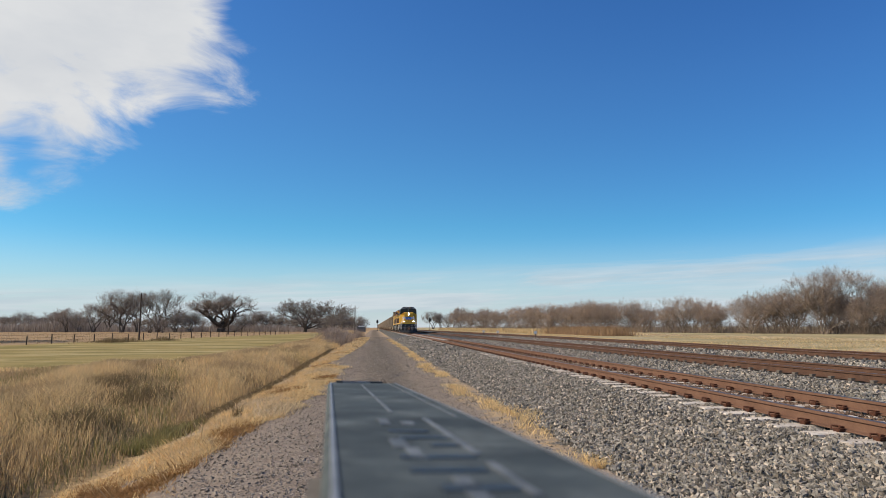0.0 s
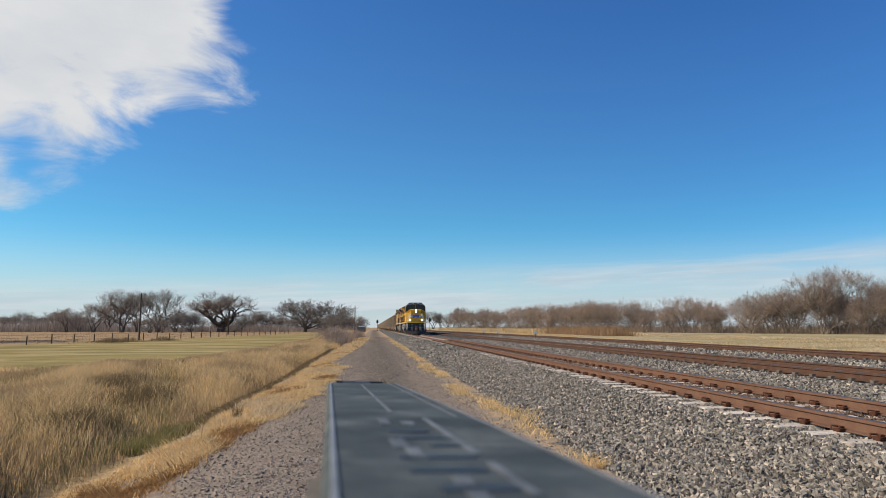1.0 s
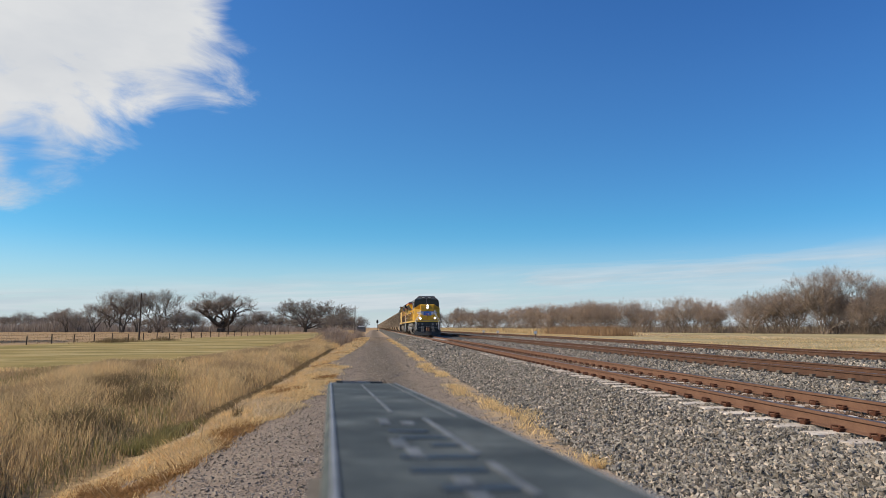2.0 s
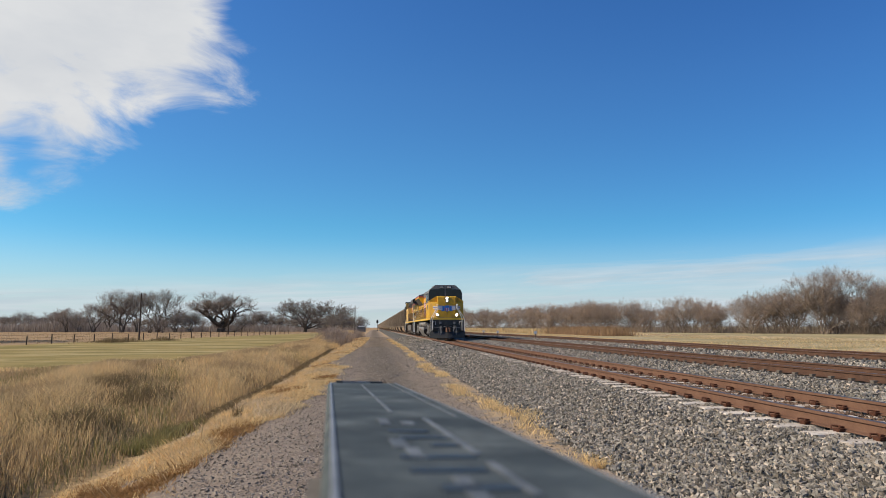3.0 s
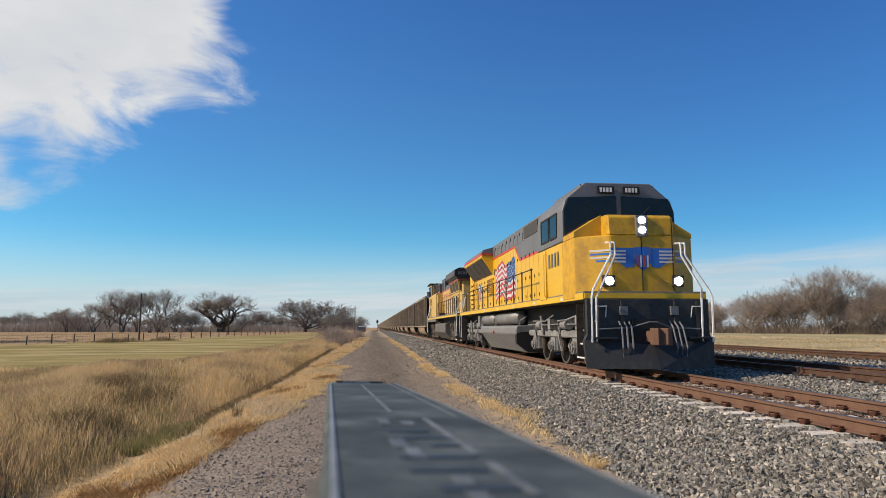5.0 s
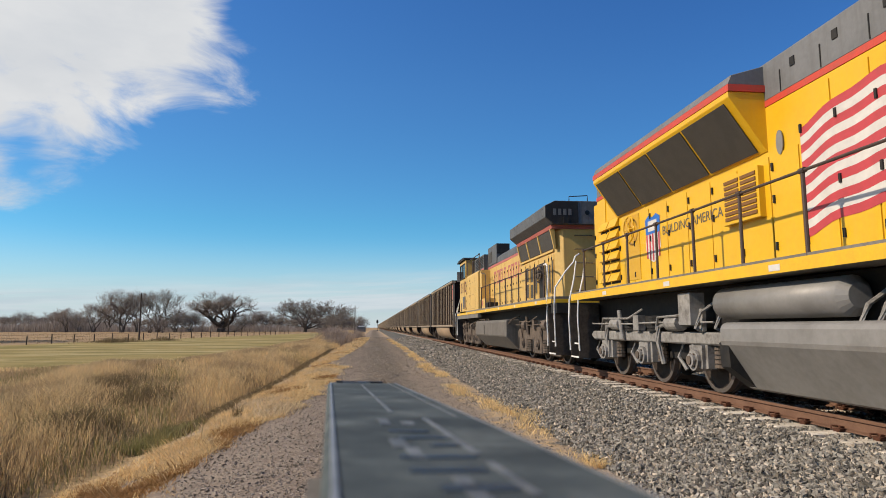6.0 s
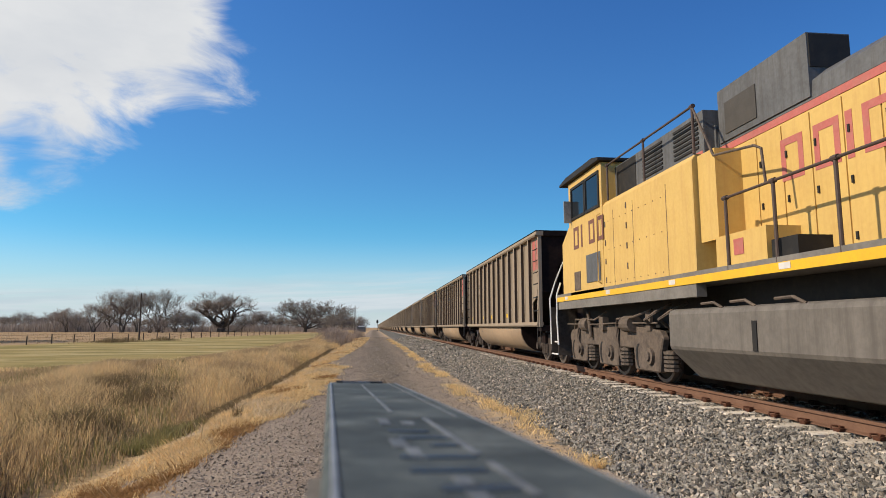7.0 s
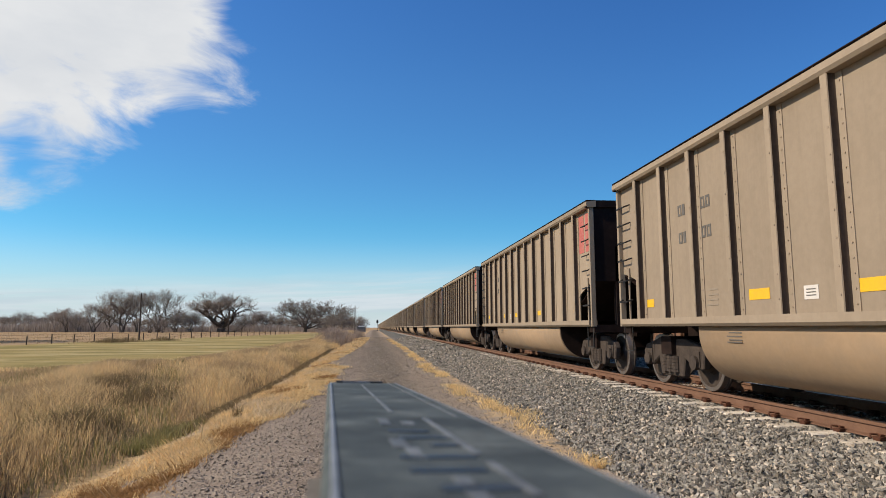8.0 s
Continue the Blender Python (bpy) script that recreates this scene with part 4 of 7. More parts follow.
M_STEP = mat("step_steel", (0.075, 0.06, 0.049), (0.042, 0.034, 0.028), 0.8, 0, 16, 2.5, 0.15, dirt=(0.11, 0.09, 0.073), dirt_amount=0.6, step=0.004)
M_TANK1 = mat("tank_grey", (0.235, 0.225, 0.212), (0.185, 0.177, 0.168), 0.5, 0.1, 10, 0.9, 0.05, dirt=(0.14, 0.13, 0.12), dirt_amount=0.6, step=0.003)
M_TANK2 = mat("tank_dusty", (0.155, 0.138, 0.12), (0.10, 0.089, 0.077), 0.7, 0.0, 10, 0.9, 0.1, dirt=(0.08, 0.07, 0.06), dirt_amount=0.8, streak=True, step=0.003)
M_WHITE = mat("rail_white", (0.72, 0.71, 0.68), (0.6, 0.59, 0.56), 0.5, 0, 20, 4, 0.05, step=0.002)
M_FLAGW = mat("decal_white", (0.60, 0.57, 0.53), (0.50, 0.47, 0.44), 0.45, 0, 6, 1.5, 0.0)
M_FLAGR = mat("decal_red", (0.48, 0.05, 0.06), (0.38, 0.045, 0.05), 0.45, 0, 6, 1.5, 0.0)
M_FLAGB = mat("decal_blue", (0.025, 0.07, 0.22), (0.02, 0.05, 0.15), 0.45, 0, 6, 1.5, 0.0)
M_LOGO = mat("logo_blue", (0.02, 0.14, 0.48), (0.02, 0.11, 0.40), 0.45, 0, 6, 1.5, 0.0)
M_LAMP = mat("lamp_glow", (0.9, 0.88, 0.8), rough=0.3, bump=0, glow=14.0)
M_WHEEL = mat("wheel_steel", (0.06, 0.046, 0.038), (0.036, 0.028, 0.024), 0.75, 0.05, 30, 5, 0.2, dirt=(0.05, 0.04, 0.035), dirt_amount=0.6, step=0.003)
M_TREAD = mat("wheel_tread", (0.22, 0.19, 0.17), (0.15, 0.13, 0.12), 0.4, 0.6, 30, 5, 0.05, step=0.001)
# rib webs darker than the tan sheets: shade of their sides put into the colour
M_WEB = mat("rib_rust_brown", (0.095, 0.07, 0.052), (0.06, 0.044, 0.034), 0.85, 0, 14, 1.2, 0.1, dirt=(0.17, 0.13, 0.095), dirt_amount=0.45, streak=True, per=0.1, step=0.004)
M_TAN = mat("hopper_tan", (0.295, 0.238, 0.178), (0.25, 0.20, 0.148), 0.75, 0, 10, 0.8, 0.08, dirt=(0.20, 0.16, 0.12), dirt_amount=0.3, streak=True, per=0.10, step=0.004)
M_TUB = mat("hopper_tub", (0.34, 0.235, 0.145), (0.285, 0.197, 0.12), 0.7, 0, 10, 0.8, 0.05, dirt=(0.22, 0.17, 0.12), dirt_amount=0.5, per=0.10, step=0.004)
# near-black brown: the shade between the cars is put into this colour
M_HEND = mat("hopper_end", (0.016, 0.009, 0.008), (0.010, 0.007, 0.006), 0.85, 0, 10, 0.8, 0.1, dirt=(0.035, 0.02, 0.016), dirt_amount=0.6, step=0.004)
M_COAL = mat("coal", (0.018, 0.018, 0.019), (0.03, 0.03, 0.03), 0.7, 0, 14, 3, 1.0, step=0.08)
M_STAIN = mat("faint_lettering", (0.22, 0.185, 0.145), (0.26, 0.215, 0.17), 0.75, 0, 20, 4, 0)
M_INK = mat("dark_lettering", (0.08, 0.075, 0.07), (0.11, 0.10, 0.09), 0.7, 0, 20, 4, 0)


def wheelset(parent, y, r, rolls):
    """Axle with two flanged wheels; turns on its own space."""
    bm = cyl(bm_new(), (-1.0, 0, 0), (1.0, 0, 0), 0.085, 12)
    axle = part("axle", bm, M_WHEEL, parent, smooth=False)
    axle.matrix_basis = pose(0, y, r)
    for s in (-1, 1):
        bm = bm_new()
        ring = [(0.685, r + 0.028), (0.715, r + 0.025), (0.73, r), (0.82, r - 0.006), (0.825, r - 0.07), (0.79, r - 0.09), (0.78, 0.2), (0.83, 0.16), (0.83, 0.0), (0.69, 0.0)]
        n = 28
        rows = [[bm.verts.new((s * a, rad * math.cos(2 * math.pi * i / n), rad * math.sin(2 * math.pi * i / n))) for i in range(n)] for a, rad in ring[:-2] + [(0.83, 0.02)]]
        for u, (p, q) in enumerate(zip(rows, rows[1:])):
            for i in range(n):
                f = bm.faces.new([p[i], q[i], q[(i + 1) % n], p[(i + 1) % n]])
                f.material_index = 1 if u in (2, 3) else 0
        bm.faces.new(rows[-1])
        bm.faces.new(rows[0])
        bmesh.ops.recalc_face_normals(bm, faces=bm.faces)
        part("wheel", bm, [M_WHEEL, M_TREAD], axle)
    if rolls:
        ROLLING.append((axle, y, r))
    return axle


def axle_box(bm, s, y, z):
    cyl(bm, (s * 0.98, y, z), (s * 1.26, y, z), 0.17, 12)
    cyl(bm, (s * 1.26, y, z), (s * 1.31, y, z), 0.11, 10)
    box(bm, min(s * 0.98, s * 1.2), max(s * 0.98, s * 1.2), y - 0.2, y + 0.2, z - 0.13, z + 0.24)


def spring(bm, x, y, z0, z1, r):
    k = 5
    for i in range(k):
        z = z0 + (z1 - z0) * (i + 0.5) / k
        cyl(bm, (x, y, z - 0.028), (x, y, z + 0.022), r, 10)
    cyl(bm, (x, y, z0), (x, y, z1), r * 0.72, 8)


def spring_mesh(x, y, z0, z1, r):
    bm = bm_new()
    spring(bm, x, y, z0, z1, r)
    return bm


def loco_truck(lo, yc, silver, r=0.53):
    """A three-axle truck: cast side frames, springs, axle boxes, brake gear."""
    m = M_SILVER if silver else M_DUST
    axles = (-2.03, 0.0, 2.03)
    for dy in axles:
        wheelset(lo, yc + dy, r, True)
    for s in (-1, 1):
        lohi = lambda p, q: (min(s * p, s * q), max(s * p, s * q))
        if silver:
            prof = [(-3.05, 0.88), (-2.9, 0.98), (2.9, 0.98), (3.05, 0.88), (2.85, 0.78), (-2.85, 0.78)]
        else:
            prof = [(-2.75, 0.86), (-2.6, 1.0), (-1.6, 1.1), (1.6, 1.1), (2.6, 1.0), (2.75, 0.86)]
            for a in reversed(axles):
                prof += [(a + 0.62, 0.64), (a + 0.56, 0.22), (a - 0.52, 0.22), (a - 0.62, 0.64)]
        part("side_frame", prism(bm_new(), [(yc + a, b) for a, b in prof], *lohi(1.02, 1.17), "x"), m, lo, bevel=0.025)
        for dy in axles:
            y = yc + dy
            bm = bm_new()
            if silver:
                axle_box(bm, s, y, r)
                box(bm, *lohi(1.0, 1.14), y - 0.27, y - 0.19, 0.4, 0.80)
                box(bm, *lohi(1.0, 1.14), y + 0.19, y + 0.27, 0.4, 0.80)
            else:
                cyl(bm, (s * 1.17, y - 0.2, 0.52), (s * 1.23, y - 0.2, 0.52), 0.16, 14)
                cyl(bm, (s * 1.23, y - 0.2, 0.52), (s * 1.27, y - 0.2, 0.52), 0.09, 10)
            part("axle_box", bm, m, lo, bevel=0.012)
            if silver:
                bm = bm_new()
                cyl(bm, (s * 1.16, y + 0.02, 0.53), (s * 1.33, y + 0.02, 0.53), 0.075, 10)
                for k in range(6):
                    a = k * math.pi / 3
                    cyl(bm, (s * 1.26, y + 0.11 * math.cos(a), 0.53 + 0.11 * math.sin(a)), (s * 1.285, y + 0.11 * math.cos(a), 0.53 + 0.11 * math.sin(a)), 0.018, 6)
                part("journal_cap", bm, M_DUST, lo)
                part("brake_shoe", prism(bm_new(), [(y + 0.50, 0.34), (y + 0.62, 0.30), (y + 0.66, 0.56), (y + 0.60, 0.76), (y + 0.52, 0.72)], *lohi(0.76, 0.98), "x"), M_BLACK, lo)
                part("brake_link", tube(bm_new(), [(s * 1.05, y + 0.68, 0.80), (s * 1.12, y + 0.74, 0.55), (s * 1.05, y + 0.60, 0.34)], 0.035), m, lo)
                part("coil_spring", spring_mesh(s * 1.0, y - 0.42, 0.42, 0.77, 0.1), M_DUST, lo)
            else:
                # dark crescent slot and a nest of springs in every pedestal
                arc = [(0.36 + 0.14 * math.cos(t * math.pi / 8 - math.pi / 2), 0.50 + 0.24 * math.sin(t * math.pi / 8 - math.pi / 2)) for t in range(9)]
                back = [(0.33 + 0.09 * math.cos(t * math.pi / 8 - math.pi / 2), 0.50 + 0.22 * math.sin(t * math.pi / 8 - math.pi / 2)) for t in range(8, -1, -1)]
                part("pedestal_slot", prism(bm_new(), [(y + a, b) for a, b in arc + back], *lohi(1.165, 1.178), "x"), M_BLACK, lo)
                part("coil_spring", spring_mesh(s * 1.06, y - 0.83, 0.26, 0.64, 0.15), m, lo)
        if silver:
            part("rubber_spring", spring_mesh(s * 1.05, yc - 0.35, 0.985, 1.28, 0.2), M_BLACK, lo)
            part("rubber_spring", spring_mesh(s * 1.05, yc + 0.75, 0.985, 1.28, 0.2), M_BLACK, lo)
        for dy in (-1.35, 1.25):
            bm = bm_new()
            rad = 0.13 if silver else 0.17
            cyl(bm, (s * 1.2, yc + dy - 0.24, 1.13), (s * 1.2, yc + dy + 0.2, 1.13), rad, 14)
            cyl(bm, (s * 1.2, yc + dy + 0.2, 1.13), (s * 1.2, yc + dy + 0.27, 1.13), rad * 0.75, 12)
            cyl(bm, (s * 1.2, yc + dy + 0.27, 1.13), (s * 1.18, yc + dy + 0.62, 1.08), 0.04, 8)
            part("brake_cylinder", bm, m, lo)
            part("brake_lever", tube(bm_new(), [(s * 1.2, yc + dy + 0.62, 1.18), (s * 1.21, yc + dy + 0.68, 0.8), (s * 1.14, yc + dy + 0.6, 0.4)], 0.045), m, lo)
        for pts, rad in (([(s * 1.24, yc - 2.7, 1.14), (s * 1.24, yc - 0.6, 1.15), (s * 1.25, yc + 0.6, 1.13), (s * 1.24, yc + 2.7, 1.15)], 0.018),
                         ([(s * 1.1, yc - 2.2, 1.4), (s * 1.3, yc - 1.7, 1.26), (s * 1.3, yc - 0.9, 1.24), (s * 1.2, yc - 0.6, 1.02)], 0.022),
                         ([(s * 1.1, yc + 0.2, 1.42), (s * 1.28, yc + 0.5, 1.24), (s * 1.28, yc + 1.9, 1.26), (s * 1.15, yc + 2.4, 1.0)], 0.022)):
            part("brake_pipe", tube(bm_new(), pts, rad), m, lo)
        part("valve", box(bm_new(), *lohi(1.12, 1.26), yc + 0.05, yc + 0.3, 1.0, 1.3), m, lo, bevel=0.02)
        part("bracket", box(bm_new(), *lohi(1.14, 1.2), yc - 2.3, yc - 2.1, 1.0, 1.36), m, lo, bevel=0.01)
        part("damper", cyl(bm_new(), (s * 1.22, yc + 0.95, 0.82), (s * 1.26, yc + 1.0, 1.42), 0.05, 10), m, lo)
    bm = bm_new()
    box(bm, -0.9, 0.9, yc - 2.6, yc + 2.6, 0.5, 1.05)
    box(bm, -0.6, 0.6, yc - 0.6, yc + 0.6, 1.05, 1.45)
    part("truck_bolster", bm, M_BLACK, lo)


def hood_door(bm, s, x, y0, y1, z0, z1, t=0.018):
    box(bm, min(s * x, s * (x + t)), max(s * x, s * (x + t)), y0 + 0.012, y1 - 0.012, z0, z1)


def handrail(lo, s, ya, yb, step, material, top_z=2.87, x=1.5, base=1.95):
    n = max(1, round((yb - ya) / step))
    for i in range(n + 1):
        y = ya + (yb - ya) * i / n
        bm = cyl(bm_new(), (s * x, y, base - 0.22), (s * x, y, top_z + 0.03), 0.024, 8)
        cyl(bm, (s * x, y - 0.045, top_z), (s * x, y + 0.045, top_z), 0.036, 8)
        part("rail_post", bm, material, lo)
    bm = tube(bm_new(), [(s * x, ya, top_z), (s * x, yb, top_z)], 0.020, 8)
    part("handrail", bm, material, lo)


def grabs(lo, pts, w, along, material, out=0.09):
    """Grab irons: at every point a small bent bar."""
    for p in pts:
        a, o = Vector(along) * w * 0.5, Vector(out) if isinstance(out, tuple) else Vector((-out, 0, 0))
        p = Vector(p)
        part("grab_iron", tube(bm_new(), [p - a, p - a + o, p + a + o, p + a], 0.014, 5), material, lo)


def steps_block(lo, s, y0, y1, x_in=0.95, x_out=1.5):
    """Corner steps: dark well, four treads with bright edges."""
    bm = bm_new()
    box(bm, min(s * x_in, s * (x_in + 0.02)), max(s * x_in, s * (x_in + 0.02)), y0, y1, 0.35, 1.62)
    part("step_back", bm, M_STEP, lo)
    for y in (y0, y1 - 0.02):
        bm = bm_new()
        box(bm, min(s * x_in, s * x_out), max(s * x_in, s * x_out), y, y + 0.02, 0.32, 1.62)
        part("step_cheek", bm, M_STEP, lo)
    for k, z in enumerate((0.36, 0.68, 1.0, 1.32)):
        bm = bm_new()
        xo = x_out - 0.09 * k
        box(bm, min(s * x_in, s * xo), max(s * x_in, s * xo), y0 + 0.02, y1 - 0.02, z - 0.02, z)
        part("step_tread", bm, M_STEP, lo)
        bm = bm_new()
        box(bm, min(s * xo, s * (xo + 0.012)), max(s * xo, s * (xo + 0.012)), y0 + 0.02, y1 - 0.02, z - 0.03, z + 0.006)
        part("tread_edge", bm, M_WHITE, lo, "white tread edge")


def coupler(lo, y, d):
    bm = bm_new()
    box(bm, -0.13, 0.13, min(y, y + d * 0.5), max(y, y + d * 0.5), 0.72, 0.98)
    prism(bm, [(-0.2, y + d * 0.45), (0.22, y + d * 0.45), (0.26, y + d * 0.62), (0.1, y + d * 0.75), (-0.02, y + d * 0.62), (-0.12, y + d * 0.74), (-0.22, y + d * 0.62)], 0.66, 1.04, "z")
    part("coupler", bm, M_RUST, lo, "rusty knuckle coupler", bevel=0.015)


def frame_bar(xa, xb, y0, y1, z0, z1, w):
    """A plain upright bar of a letter's size: a hollow frame with strokes w wide, or solid where it is narrow."""
    bm = bm_new()
    xa, xb = min(xa, xb), max(xa, xb)
    if y1 - y0 < 3 * w:
        return box(bm, xa, xb, y0, y1, z0, z1)
    for q in ((y0, y0 + w, z0, z1), (y1 - w, y1, z0, z1), (y0 + w, y1 - w, z0, z0 + w), (y0 + w, y1 - w, z1 - w, z1)):
        box(bm, xa, xb, *q)
    return bm


def letters(lo, text, size, m, material, label):
    cu = bpy.data.curves.new("lettering", "FONT")
    cu.body, cu.size, cu.extrude, cu.align_x = text, size, 0.002, "LEFT"
    tmp = new("lettering", cu)
    me = bpy.data.meshes.new_from_object(tmp)
    bpy.data.objects.remove(tmp)
    me.materials.clear()
    me.materials.append(material)
    ob = new("lettering", me)
    ob.parent, ob.matrix_basis = lo, m
    return tagged(ob, label)


SIDE = Matrix(((0, 0, -1, 0), (-1, 0, 0, 0), (0, 1, 0, 0), (0, 0, 0, 1)))      # lettering on the side that faces -x


def flag(lo, x, y_near, y_far, z0, z1):
    """Waving striped flag decal on the hood side, drawn in thin bands."""
    n = 26
    L = y_far - y_near
    wave = lambda u: 0.13 * math.sin(u * 10.5 + 0.6) * (0.5 + 0.6 * u) + 0.045 * math.sin(u * 23)
    top = lambda u: z1 + 0.08 * u + wave(u)
    hgt = lambda u: (z1 - z0) * (1.0 - 0.10 * u)
    for k in range(13):
        bm = bm_new()
        pts = []
        for i in range(n + 1):
            u = i / n
            zt = top(u)
            a, b = zt - hgt(u) * k / 13, zt - hgt(u) * (k + 1) / 13
            pts.append((bm.verts.new((x, y_near + L * u, a)), bm.verts.new((x, y_near + L * u, b))))
        for p, q in zip(pts, pts[1:]):
            bm.faces.new([p[0], q[0], q[1], p[1]])
        part("flag_stripe", bm, M_FLAGR if k % 2 == 0 else M_FLAGW, lo)
    bm = bm_new()
    pts = []
    for i in range(13):
        u = 0.40 * i / 12
        pts.append((bm.verts.new((x - 0.002, y_near + L * u, top(u) + 0.01)), bm.verts.new((x - 0.002, y_near + L * u, top(u) - hgt(u) * 7 / 13))))
    for p, q in zip(pts, pts[1:]):
        bm.faces.new([p[0], q[0], q[1], p[1]])
    part("flag_canton", bm, M_FLAGB, lo, "blue field of the flag")
    bm = bm_new()
    for r in range(7):
        for c in range(6):
            u = 0.03 + 0.062 * (c + 0.5 * (r % 2))
            zc = top(u) - hgt(u) * (0.35 + r) / 13.5
            star = [bm.verts.new((x - 0.004, y_near + L * u + (0.05 if i % 2 == 0 else 0.02) * math.sin(i * math.pi / 5), zc + (0.05 if i % 2 == 0 else 0.02) * math.cos(i * math.pi / 5))) for i in range(10)]
            bm.faces.new(star)
    part("flag_stars", bm, M_FLAGW, lo, "white stars")
    bm = cyl(bm_new(), (x - 0.004, y_near - 0.05, z1 + 0.25), (x - 0.004, y_near - 0.42, z0 - 0.35), 0.018, 6)
    part("flag_pole", bm, M_FLAGW, lo, "pale painted flag pole")


def shield(lo, x, yc, zc, w, h):
    """Shield emblem: blue head, red and white stripes below, no lettering."""
    out = [(-0.5, 0.42), (-0.25, 0.5), (0, 0.44), (0.25, 0.5), (0.5, 0.42), (0.46, 0.1), (0.5, -0.2), (0.3, -0.42), (0, -0.5), (-0.3, -0.42), (-0.5, -0.2), (-0.46, 0.1)]
    bm = bm_new()
    bm.faces.new([bm.verts.new((x, yc + a * w, zc + b * h)) for a, b in out])
    part("emblem", bm, M_FLAGW, lo, "white shield emblem")
    bm = bm_new()
    bm.faces.new([bm.verts.new((x - 0.002, yc + a * w, zc + b * h)) for a, b in [(-0.5, 0.42), (-0.25, 0.5), (0, 0.44), (0.25, 0.5), (0.5, 0.42), (0.46, 0.1), (-0.46, 0.1)]])
    part("emblem_head", bm, M_LOGO, lo, "blue head of the emblem")
    for i in range(5):
        a = -0.40 + 0.2 * i
        lo_z = -0.46 + 0.4 * a * a
        bm = bm_new()
        bm.faces.new([bm.verts.new((x - 0.002, yc + q * w, zc + b * h)) for q, b in [(a - 0.05, 0.1), (a + 0.05, 0.1), (a + 0.05, lo_z), (a - 0.05, lo_z)]])
        part("emblem_stripe", bm, M_FLAGR, lo, "red stripe")
    for b in (0.33, 0.2):
        bm = box(bm_new(), x - 0.005, x - 0.003, yc - 0.3 * w, yc + 0.3 * w, zc + (b - 0.045) * h, zc + (b + 0.045) * h)
        part("emblem_bar", bm, M_FLAGW, lo, "white bar")


def sill(lo, y0, y1, stripe, deck=1.91, body=M_GREY):
    """Walkway edge: a grey lip over a yellow stripe, the deep frame set back below it."""
    bm = bm_new()
    box(bm, -1.52, 1.52, y0, y1, deck - 0.19, deck)
    part("walkway", bm, body, lo, bevel=0.008)
    part("frame", box(bm_new(), -0.9, 0.9, y0 + 0.3, y1 - 0.3, 1.0, deck - 0.195), M_BLACK, lo)
    for s in (-1, 1):
        bm = bm_new()
        box(bm, min(s * 1.522, s * 1.53), max(s * 1.522, s * 1.53), y0 + 0.02, y1 - 0.02, deck - 0.19, deck - 0.19 + stripe)
        part("sill_stripe", bm, M_STRIPE, lo, "yellow sill stripe")
        for y in np.arange(y0 + 1.6, y1 - 0.5, 2.9):
            part("reflector", box(bm_new(), min(s * 1.531, s * 1.534), max(s * 1.531, s * 1.534), y, y + 0.22, deck - 0.16, deck - 0.08), M_FLAGW, lo, "small white reflector")


